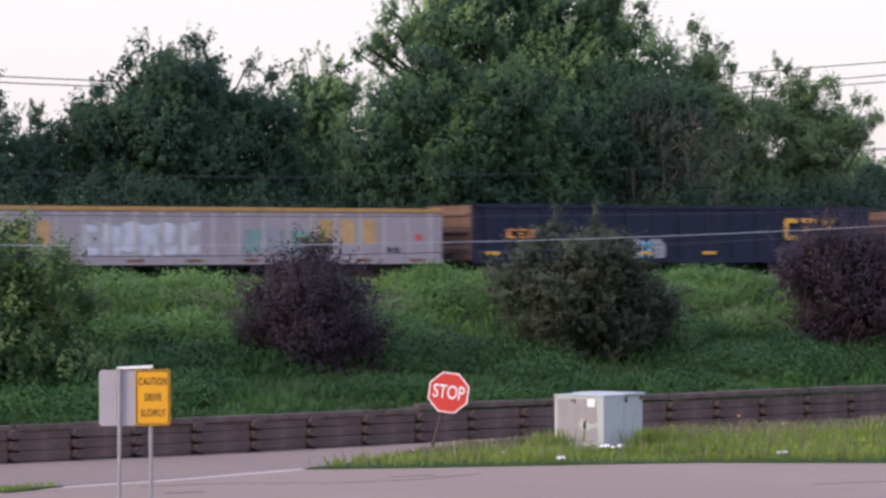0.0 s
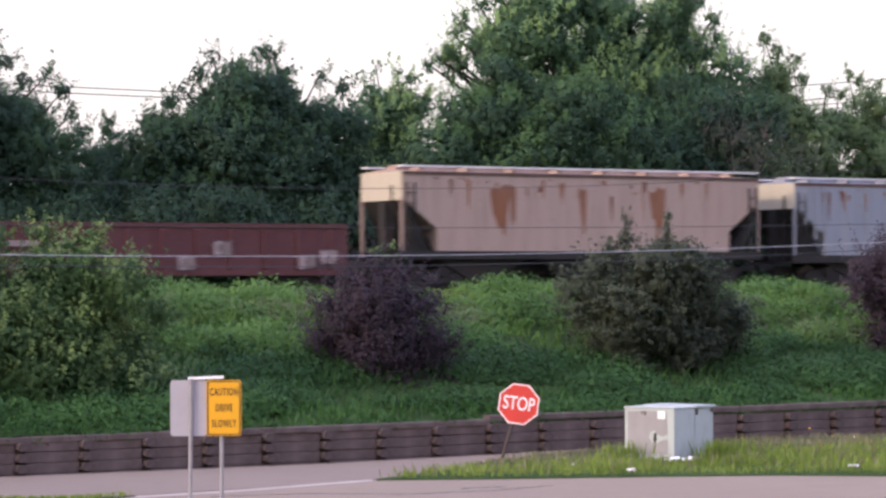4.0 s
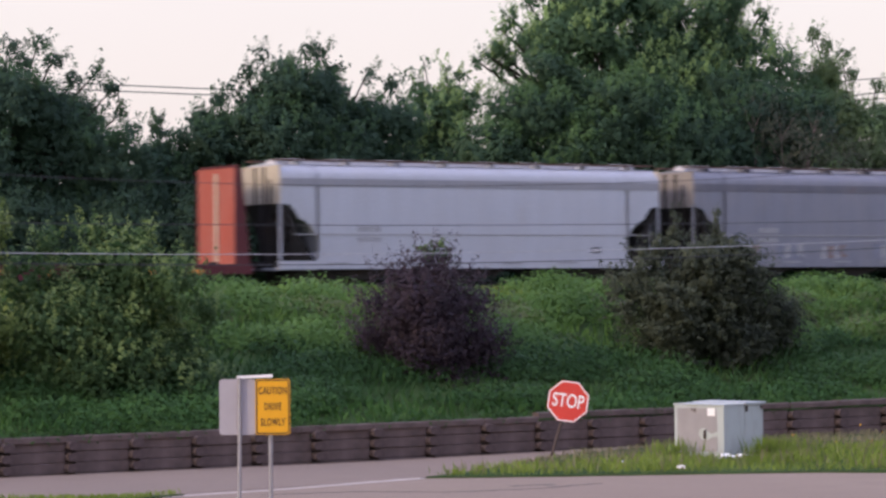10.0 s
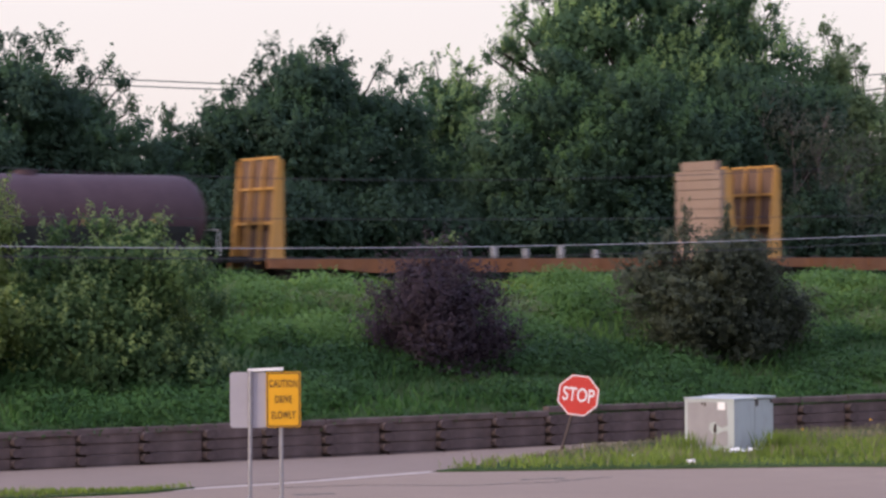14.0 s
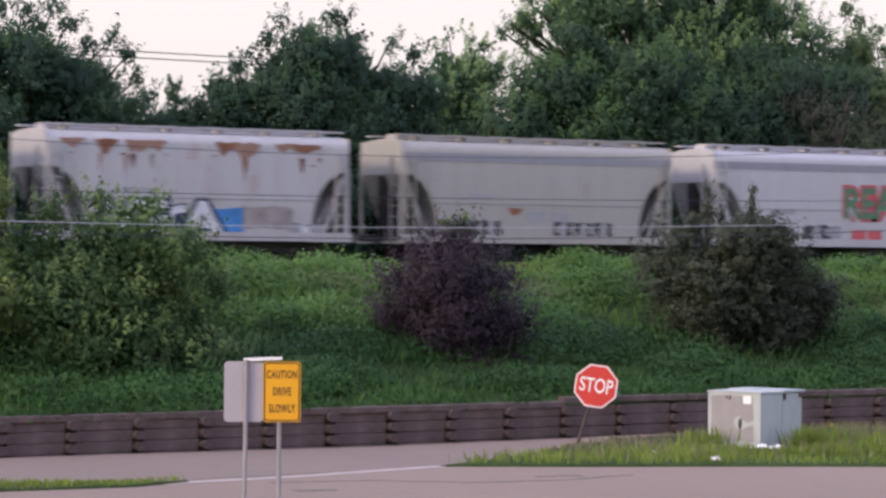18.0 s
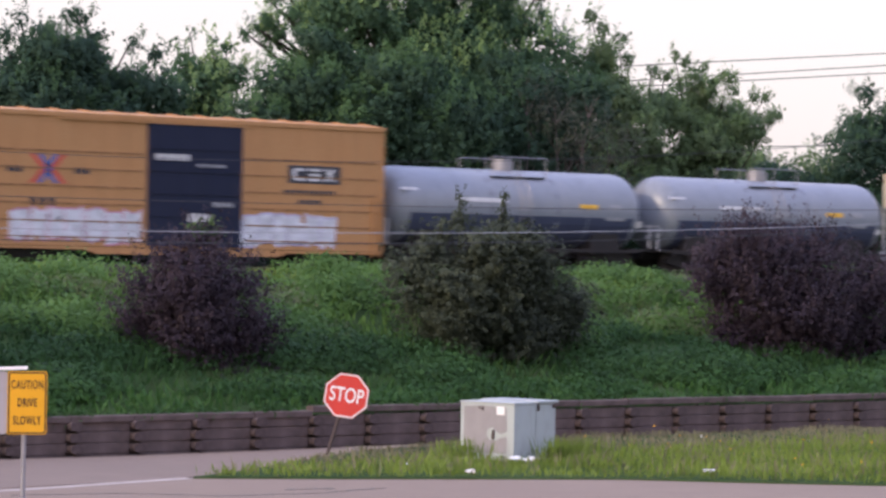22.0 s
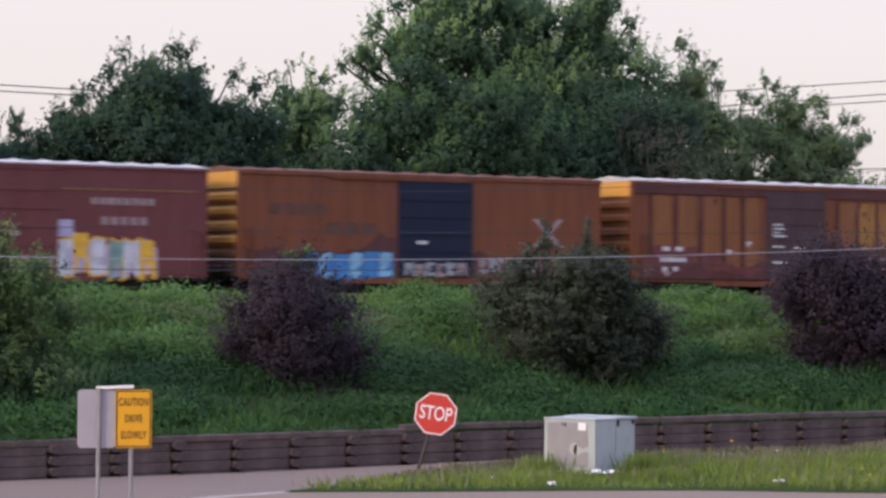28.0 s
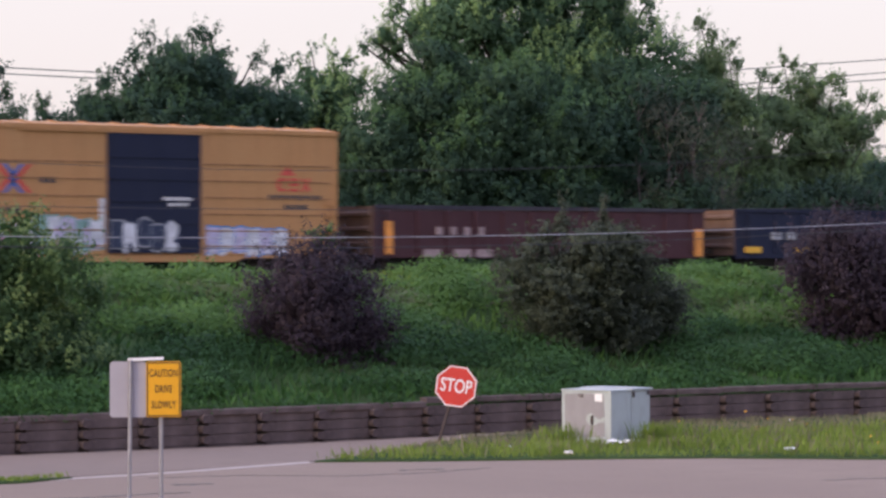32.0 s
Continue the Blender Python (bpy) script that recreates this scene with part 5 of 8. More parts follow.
def splash(car, half, u0, u1, z0, z1, material, seed=1, y=-HW, lift=0.004, step=0.35):
    """Grime thrown up from below: straight at the sill, ragged at its upper edge."""
    rng = random.Random(seed * 13 + int(u0 * 10))
    n = max(6, int((u1 - u0) / step))
    level, top = 0.7, []
    for i in range(n + 1):
        level = min(1.0, max(0.25, level + rng.uniform(-0.22, 0.22)))
        top.append((u0 - half + (u1 - u0) * (i + (rng.uniform(-0.25, 0.25) if 0 < i < n else 0)) / n, z0 + (z1 - z0) * level))
    bot = [(x, z0) for x, _ in top]
    part("grime", MB().prism(bot + top[::-1], y - lift, y + 0.002), material, car)


def rust_runs(car, half, u0, u1, z0, z1, n, seed, lift=0.006):
    """Thin rust runs of uneven length below the roof edge."""
    rng = random.Random(seed)
    for i in range(n):
        u = rng.uniform(u0, u1)
        w = rng.uniform(0.06, 0.26)
        top = z1 - rng.uniform(0, 0.25) * (z1 - z0) * (rng.random() < 0.3)
        stain(car, half, u, u + w, z1 - (z1 - z0) * rng.random() ** 1.6 - 0.08, top, (M_RUSTSTREAK, M_RUSTPATCH)[rng.random() < 0.4], seed + i, lift=lift + 0.0004 * (i % 5))


def graffiti(car, half, u0, u1, z0, z1, fill, edge, n, seed, y=-HW, back=None):
    """Sprayed lettering that cannot be read: slanting uneven shapes with an outline round them."""
    rng = random.Random(seed)
    w = (u1 - u0) / n
    h = z1 - z0
    top, bot = [], []
    for i in range(n * 3 + 1):
        x = u0 - half + (u1 - u0) * i / (3 * n)
        top.append((x + rng.uniform(-0.04, 0.04), z1 - rng.uniform(0, 0.28) * h))
        bot.append((x + rng.uniform(-0.04, 0.04), z0 + rng.uniform(0, 0.24) * h))
    part("graffiti", MB().prism(bot + top[::-1], y - 0.006, y + 0.002), back or edge, car, "sprayed graffiti shapes")
    for i in range(n):
        x = u0 - half + w * (i - 0.05)
        lean = rng.uniform(-0.18, 0.18) * w
        j = lambda s: rng.uniform(-s, s)
        lift_z = rng.uniform(-0.06, 0.08) * h
        pt = lambda a, b: (x + a * w + lean * b + j(0.07 * w), z0 + (0.08 + 0.84 * b) * h + lift_z + j(0.05 * h))
        form = rng.randrange(3)
        if form == 0:
            outline = [pt(0.08, 0.0), pt(0.34, 0.0), pt(0.40, 0.38), pt(0.66, 0.36), pt(0.70, 0.02), pt(0.98, 0.0), pt(0.92, 0.52), pt(0.96, 1.0), pt(0.5, 0.94), pt(0.04, 1.0)]
        elif form == 1:
            outline = [pt(0.06, 0.06), pt(0.5, 0.0), pt(0.98, 0.10), pt(0.94, 0.34), pt(0.50, 0.30), pt(0.92, 0.62), pt(0.96, 0.94), pt(0.45, 1.0), pt(0.06, 0.92), pt(0.14, 0.5)]
        else:
            outline = [pt(0.10, 0.0), pt(0.95, 0.04), pt(0.98, 0.28), pt(0.44, 0.26), pt(0.50, 0.74), pt(0.90, 0.78), pt(0.88, 1.0), pt(0.06, 0.98)]
        grow = [(x + w * 0.5 + (px - x - w * 0.5) * 1.12, (z0 + z1) / 2 + (pz - (z0 + z1) / 2) * 1.12) for px, pz in outline]
        part("graffiti", MB().prism(grow, y - 0.009, y - 0.004), edge, car)
        part("graffiti", MB().prism(outline, y - 0.013, y - 0.007), fill[i % len(fill)], car)


def gondola(name, x0, x1, top, body, chord, ribs, label, floor=0.75, rib_paint=None, endm=None, post=0.07):
    car, h = new_car(name, x0, x1, label, "rail car")
    t = top - RAIL_Z
    for s, n in ((-1, "side_panel"), (1, "side_panel")):
        part(n, box(-h, h, s * HW - 0.03, s * HW + 0.03, floor - 0.1, t), body, car)
        part("side_sill", box(-h, h, s * HW - 0.06, s * HW + 0.06, floor - 0.22, floor - 0.02), body, car)
        part("top_chord", box(-h, h, s * HW - 0.09, s * HW + 0.07, t - 0.09, t + 0.05), chord, car)
        for i in range(ribs):
            x = -h + (i + 0.5) * 2 * h / ribs
            part("side_post", MB().prism_x([(s * HW, floor - 0.05), (s * (HW + 0.12), floor + 0.02), (s * (HW + 0.12), t - 0.2), (s * HW, t - 0.1)], x - post, x + post), rib_paint or body, car)
    for s in (-1, 1):
        part("end_panel", box(s * h - 0.03, s * h + 0.03, -HW, HW, floor - 0.1, t), endm or body, car)
        for k in range(3):
            z = floor + (k + 0.5) * (t - floor) / 3
            part("end_rib", MB().prism([(s * h, z - 0.12), (s * (h + 0.14), z - 0.05), (s * (h + 0.14), z + 0.05), (s * h, z + 0.12)], -HW + 0.1, HW - 0.1), endm or body, car)
    part("floor", box(-h, h, -HW, HW, floor - 0.1, floor), M_TRUCK, car)
    part("centre_sill", box(-h, h, -0.3, 0.3, 0.5, floor - 0.1), M_TRUCK, car)
    ladder(car, -h + 0.35, 0.45, t - 0.1, chord if chord is not M_BLACK else body, wide=0.36)
    add_trucks(car, h)
    return car, h


def boxcar(name, x0, x1, top, body, door, door_u, roof, endm, label, bottom=0.62, roof_rise=0.16, panels=(), posts=0, endcap=None, post_paint=None, door2=None):
    car, h = new_car(name, x0, x1, label, "boxcar")
    t = top - RAIL_Z
    part("side_wall", box(-h, h, -HW, -HW + 0.12, bottom, t), body, car)
    part("side_wall", box(-h, h, HW - 0.12, HW, bottom, t), body, car)
    part("side_sill", MB().prism([(-h, bottom - 0.02), (-h, bottom - 0.10), (-h * 0.5, bottom - 0.12), (-h * 0.45, bottom - 0.26), (h * 0.45, bottom - 0.26), (h * 0.5, bottom - 0.12), (h, bottom - 0.10), (h, bottom - 0.02)], -HW + 0.0, -HW + 0.1), body, car)
    part("floor", box(-h, h, -HW + 0.12, HW - 0.12, bottom - 0.02, bottom + 0.1), M_TRUCK, car)
    part("centre_sill", box(-h, h, -0.32, 0.32, 0.45, bottom), M_TRUCK, car)
    for s in (-1, 1):
        # end wall darkened: shade between the corrugations is put into its colour
        part("end_wall", box(min(s * h, s * (h - 0.06)), max(s * h, s * (h - 0.06)), -HW + 0.12, HW - 0.12, bottom, t), M_ENDSHADE, car)
        part("corner_post", box(s * h - 0.09, s * h + 0.02, -HW - 0.015, -HW + 0.14, bottom - 0.05, t), body, car)
        n = 6
        for k in range(n):
            z0, z1 = bottom + 0.05 + k * (t - bottom - 0.68) / n, bottom + 0.05 + (k + 0.74) * (t - bottom - 0.68) / n
            zm = (z0 + z1) / 2
            # two lowest corrugations darker: the neighbouring car's shade is put into colour
            part("end_corrugation", MB().prism([(s * h, z0), (s * (h + 0.11), zm - 0.08), (s * (h + 0.11), zm + 0.08), (s * h, z1)], -HW + 0.16, HW - 0.16), (M_ENDLOW, M_ENDSHADE)[k] if k < 2 else endm, car)
        part("end_cap", box(min(s * h, s * (h + 0.05)), max(s * h, s * (h + 0.05)), -HW + 0.05, HW - 0.05, t - 0.62, t + 0.02), endcap or endm, car)
    # roof: shallow pitch with cross ribs
    part("roof", MB().prism_x([(-HW - 0.05, t - 0.03), (HW + 0.05, t - 0.03), (HW + 0.05, t + 0.03), (0, t + roof_rise), (-HW - 0.05, t + 0.03)], -h - 0.06, h + 0.06), roof, car)
    nr = int(2 * h / 1.15)
    for i in range(nr + 1):
        x = -h + i * 2 * h / nr
        part("roof_rib", MB().prism_x([(-HW - 0.06, t + 0.03), (HW + 0.06, t + 0.03), (0, t + roof_rise + 0.05)], x - 0.05, x + 0.05), roof, car)
    part("eave_rail", box(-h - 0.03, h + 0.03, -HW - 0.05, -HW + 0.02, t - 0.12, t - 0.01), body, car)
    # doors on both sides
    d0, d1 = door_u
    for s in (-1, 1):
        yb = -HW if s < 0 else HW
        d = part("door", box(d0 - h, d1 - h, min(yb, yb + s * 0.06), max(yb, yb + s * 0.06), bottom + 0.05, t - 0.22), door, car, "sliding door")
        for k in range(5):
            z = bottom + 0.3 + k * (t - bottom - 0.6) / 5
            part("door_rib", box(d0 - h + 0.05, d1 - h - 0.05, min(yb + s * 0.06, yb + s * 0.09), max(yb + s * 0.06, yb + s * 0.09), z, z + 0.06), door, d)
        if door2:
            part("door_seam", box((d0 + d1) / 2 - h - 0.03, (d0 + d1) / 2 - h + 0.03, min(yb + s * 0.06, yb + s * 0.10), max(yb + s * 0.06, yb + s * 0.10), bottom + 0.06, t - 0.23), door, d)
        part("door_track", box(d0 - (d1 - d0) * 0.9 - h, d1 - h + 0.1, min(yb, yb + s * 0.09), max(yb, yb + s * 0.09), t - 0.21, t - 0.14), body, car)
    for z in panels:
        for a, b in ((0.25, d0 - 0.12), (d1 + 0.12, 2 * h - 0.25)):
            nn = max(1, int((b - a) / 1.2))
            for i in range(nn):
                ua = a + (b - a) * i / nn
                part("panel_seam", box(ua - h + 0.06, ua - h + (b - a) / nn - 0.06, -HW - 0.02, -HW + 0.01, z, z + 0.05), M_SEAM, car)
    if posts:
        for a, b in ((0.1, d0 - 0.05), (d1 + 0.05, 2 * h - 0.1)):
            nn = max(1, int(posts * (b - a) / (2 * h)))
            for i in range(nn + 1):
                u = a + (b - a) * i / nn
                part("side_post", MB().prism_x([(-HW + 0.02, bottom), (-HW - 0.07, bottom + 0.05), (-HW - 0.07, t - 0.2), (-HW + 0.02, t - 0.14)], u - h - 0.11, u - h + 0.11), post_paint or body, car)
    ladder(car, -h + 0.32, bottom - 0.2, t * 0.55, body, wide=0.36)
    ladder(car, h - 0.32, bottom - 0.2, t * 0.5, body, wide=0.36)
    add_trucks(car, h)
    return car, h


def hopper(name, x0, x1, top, sill, body, label, slope=2.0, rise=1.75, shoulder=0.55, posts=0, rounded=False, roof=None, bays=3, band=None, endm=None, under=None, trough=True, post_paint=None, sillm=None, walk_paint=None):
    """Covered hopper: the ends of the body slope inwards below, over open end platforms."""
    car, h = new_car(name, x0, x1, label, "covered hopper")
    t, b = top - RAIL_Z, sill - RAIL_Z
    e = h - 0.12
    square = shoulder < 0.3
    bumpy = not (square or rounded)
    stations = [(-e, b + rise), (-e + 0.02, b + rise)]
    if rounded:
        for i in range(7):
            a = i / 6 * math.pi / 2
            stations.append((-e + 0.1 + slope * math.sin(a), b + rise * math.cos(a)))
    else:
        form = [(0.0, 0.98), (0.28, 0.86), (0.62, 0.66), (0.97, 0.47), (1.0, 0.43), (1.0, 0.0)] if square else [(0.02, 1.0), (0.22, 0.97), (0.36, 0.86), (0.44, 0.76), (0.60, 0.71), (0.80, 0.60), (0.95, 0.44), (1.0, 0.28), (1.0, 0.16), (0.93, 0.0)]
        stations += [(-e + 0.06 + slope * k, b + rise * m) for k, m in form]
    stations += [(-x, z) for x, z in stations[::-1]]
    rings = []
    for x, zb in stations:
        sec = [(-HW, zb), (-HW, t - shoulder)]
        for i in range(1, 5):
            a = i / 4 * radians(70)
            sec.append((-HW + 0.72 * (1 - math.cos(a)) * 1.1, t - shoulder + (shoulder - 0.06) * math.sin(a) / math.sin(radians(70))))
        sec += [(0, t)] + [(-y, z) for y, z in sec[::-1]]
        rings.append([(x, y, z) for y, z in sec])
    part("body", MB().rings(rings), body, car, smooth=True)
    # dark slopes, braces and ladders put the shade of the end openings into colour
    inner = body if rounded else M_TRUCK
    pw = 0.03 if bumpy else 0.045
    if band:
        for s in (-1, 1):
            part("roof_band", box(-e - 0.01, e + 0.01, s * HW - 0.015, s * HW + 0.015, t - shoulder - 0.30, t - shoulder - 0.02), band, car)
    # slanted end sheets
    for s in (-1, 1):
        part("end_sheet", MB().prism([(s * e, t - 0.1), (s * (e + 0.03), t - 0.1), (s * (e + 0.03), b + rise), (s * e, b + rise)], -HW + 0.05, HW - 0.05), endm or body, car)
        part("slope_sheet", MB().prism([(s * (e - 0.02), b + rise), (s * (e + 0.02), b + rise), (s * (e - slope + 0.02), b - 0.05), (s * (e - slope - 0.02), b - 0.05)], -HW + 0.1, HW - 0.1), inner, car)
        part("end_platform", box(min(s * (e - slope), s * h), max(s * (e - slope), s * h), -HW + 0.05, HW - 0.05, b - 0.28, b - 0.18), sillm or body, car)
        for yy in (-HW + 0.03, HW - 0.12):
            part("corner_post", box(s * e - pw, s * e + pw, yy, yy + 0.09, b - 0.2, b + rise + 0.1), body, car)
            part("end_brace", MB().prism([(s * (e - 0.05), b + rise), (s * (e - 0.16), b + rise), (s * (e - slope * 0.8), b - 0.1), (s * (e - slope * 0.7), b - 0.1)], yy, yy + 0.06), inner, car)
        # dark plates added to close the opening and stand for its shade
        part("shear_plate", MB().prism([(s * e, b + rise), (s * (e - slope), b - 0.1), (s * (e - slope), b - 0.3), (s * e, b - 0.3)], -0.25, 0.25), M_TRUCK, car)
        part("shear_plate", MB().prism([(s * (e - 0.5), b + rise * 0.7), (s * (e - slope), b - 0.1), (s * (e - slope), b - 0.3), (s * (e - 0.5), b - 0.3)], -1.25, -1.15), M_TRUCK, car)
        ladder(car, s * (e - 0.32), b - 0.2, b + rise if bumpy else t - 0.5, M_TRUCK if square or bumpy else body, y=-HW + 0.06 if bumpy else -HW - 0.03, wide=0.36)
        ladder(car, s * (e - 0.05), b - 0.2, t - 0.6, M_TRUCK if square or bumpy else body, y=-0.9, wide=0.36, name="end_ladder")
        if bumpy:
            for yy in (-0.35, 0.35):
                part("end_post", box(min(s * (e + 0.03), s * (e + 0.09)), max(s * (e + 0.03), s * (e + 0.09)), yy - 0.04, yy + 0.04, b + rise, t - 0.15), M_TRUCK, car)
    for s in (-1, 1):
        part("side_sill", box(-h, h, s * HW - 0.05, s * HW + 0.05, b - 0.24, b + 0.06), sillm or body, car)
    # roof walk and hatch covers
    w0 = HW - 0.04 if square else 1.12
    part("running_board", MB().box(-e, e, -w0, -w0 + 0.4, t + 0.08, t + 0.14).box(-e, e, w0 - 0.4, w0, t + 0.08, t + 0.14), M_WALK if square else (walk_paint or roof or M_SILVER), car)
    # dark strip puts the shade below the overhanging roof walk into colour
    if square:
        for s in (-1, 1):
            part("top_chord", box(-e, e, s * HW - 0.03, s * HW + 0.03, t - 0.22, t - 0.10), M_ROOFEDGE, car, "dark strip standing for the shaded gap under the roof walk")
    if trough:
        part("hatch_trough", box(-e + 0.4, e - 0.4, -0.36, 0.36, t - 0.02, t + 0.12), roof or body, car)
        nh = int(2 * e / 1.9)
        for i in range(nh):
            x = -e + (i + 0.5) * 2 * e / nh
            part("hatch_cover", MB().box(x - 0.5, x + 0.5, -0.42, 0.42, t + 0.12, t + 0.19), roof or body, car)
            part("walk_bracket", MB().box(x - 0.05, x + 0.05, -1.12, 1.12, t - 0.20, t + 0.08), body, car)
    if posts:
        for i in range(posts):
            x = -(h - slope - 0.2) + i * 2 * (h - slope - 0.2) / (posts - 1)
            part("side_post", MB().prism_x([(-HW + 0.02, b), (-HW - 0.06, b + 0.04), (-HW - 0.06, t - shoulder - 0.12), (-HW + 0.02, t - shoulder - 0.02)], x - 0.05, x + 0.05), post_paint or body, car)
        for s in (-1, 1):
            for k in (0.35, 0.7):
                x = s * (h - 0.2 - slope * (1 - k))
                zb = b + rise * (k if k < 0.5 else 0.62 * 1.05)
                part("side_post", MB().prism_x([(-HW + 0.02, zb), (-HW - 0.06, zb + 0.04), (-HW - 0.06, t - shoulder - 0.12), (-HW + 0.02, t - shoulder - 0.02)], x - 0.05, x + 0.05), post_paint or body, car)
    # outlet bays under the sill
    w = 2 * (h - slope) / bays
    for i in range(bays):
        x = -(h - slope) + (i + 0.5) * w
        part("outlet_bay", MB().prism([(x - w * 0.48, b - 0.1), (x + w * 0.48, b - 0.1), (x + 0.35, 0.28), (x - 0.35, 0.28)], -HW + 0.35, HW - 0.35), under or M_TRUCK, car)
        part("outlet_gate", box(x - 0.45, x + 0.45, -0.8, 0.8, 0.18, 0.28), M_TRUCK, car)
    part("centre_sill", box(-h, h, -0.28, 0.28, 0.55, 0.85), M_TRUCK, car)
    add_trucks(car, h)
    return car, h


def tank_car(name, x0, x1, top, dia, body, label, fittings=True, under=None, straps=None):
    car, h = new_car(name, x0, x1, label, "tank car")
    r, zc = dia / 2, top - RAIL_Z - dia / 2
    n, rings = 32, []
    e = h - 0.15
    prof = [(-e, 0.02), (-e + 0.05, 0.42), (-e + 0.18, 0.68), (-e + 0.38, 0.86), (-e + 0.62, 0.96), (-e + 0.9, 1.0)]
    prof += [(-e * 0.5, 1.0), (0, 1.0)]
    prof += [(-x, k) for x, k in prof[-2::-1]]
    for x, k in prof:
        rings.append([(x, r * k * math.cos(2 * math.pi * i / n), zc + r * k * math.sin(2 * math.pi * i / n)) for i in range(n)])
    part("tank", MB().rings(rings), body, car, smooth=True)
    for x in (-e * 0.5, e * 0.5):
        rr = [[(x + dx, (r + 0.012) * math.cos(2 * math.pi * i / n), zc + (r + 0.012) * math.sin(2 * math.pi * i / n)) for i in range(n)] for dx in (-0.03, 0.03)]
        part("weld_band", MB().rings(rr, cap=False), body, car, smooth=True)
    for s in (-1, 1):
        part("saddle", MB().prism([(s * (e - 1.2), 0.7), (s * (e - 2.9), 0.7), (s * (e - 2.7), zc - r * 0.55), (s * (e - 1.4), zc - r * 0.55)], -1.25, 1.25), under or M_TRUCK, car)
        part("end_platform", box(min(s * (e - 0.9), s * h), max(s * (e - 0.9), s * h), -HW + 0.1, HW - 0.1, 0.85, 0.95), M_TRUCK, car)
        part("end_rail", MB().box(s * h - 0.04, s * h + 0.0, -HW + 0.12, -HW + 0.16, 0.9, 1.9).box(s * h - 0.04, s * h, HW - 0.16, HW - 0.12, 0.9, 1.9).box(s * h - 0.04, s * h, -HW + 0.12, HW - 0.12, 1.86, 1.9), M_MARKW, car)
    part("stub_sill", box(-h, h, -0.3, 0.3, 0.55, 0.85), M_TRUCK, car)
    part("side_walk", box(-h * 0.9, h * 0.9, -HW + 0.02, -HW + 0.10, 0.78, 0.9), M_TRUCK, car)
    if fittings:
        part("valve_housing", MB().tube((0, 0, zc + r - 0.1), (0, 0, zc + r + 0.32), 0.42, 14).tube((0, 0, zc + r + 0.32), (0, 0, zc + r + 0.42), 0.34, 14), straps or body, car, smooth=True)
        part("platform", box(-1.3, 1.3, -1.05, 1.05, zc + r * 0.78, zc + r * 0.78 + 0.05), M_BLACK, car)
        mb = MB()
        for s in (-1, 1):
            for x in (-1.3, 0, 1.3):
                mb.tube((x, s * 1.05, zc + r * 0.78), (x, s * 1.05, zc + r + 0.46), 0.02, 6)
            mb.tube((-1.3, s * 1.05, zc + r + 0.45), (1.3, s * 1.05, zc + r + 0.45), 0.022, 6)
        part("platform_rail", mb, straps or M_GALV, car)
        lad = MB()
        for dx in (-0.2, 0.2):
            for i in range(8):
                a, a2 = radians(215 - 100 * i / 8), radians(215 - 100 * (i + 1) / 8)
                lad.tube((dx, (r + 0.08) * math.cos(a), zc + (r + 0.08) * math.sin(a)), (dx, (r + 0.08) * math.cos(a2), zc + (r + 0.08) * math.sin(a2)), 0.02, 5)
        part("ladder", lad, straps or M_GALV, car)
    add_trucks(car, h, 1.9)
    return car, h, r, zc


def hoop_mark(car, r, zc, x0, x1, a0, a1, material, lift=0.01, name="stencil_mark"):
    """A mark that follows the tank's round side; angles from level, down is negative."""
    k, pts = 6, []
    for i in range(k + 1):
        a = radians(180 - (a0 + (a1 - a0) * i / k))
        pts.append(((r + lift) * math.cos(a), zc + (r + lift) * math.sin(a), (r - 0.01) * math.cos(a), zc + (r - 0.01) * math.sin(a)))
    outline = [(p[0], p[1]) for p in pts] + [(p[2], p[3]) for p in pts[::-1]]
    part(name, MB().prism_x(outline, x0, x1), material, car)


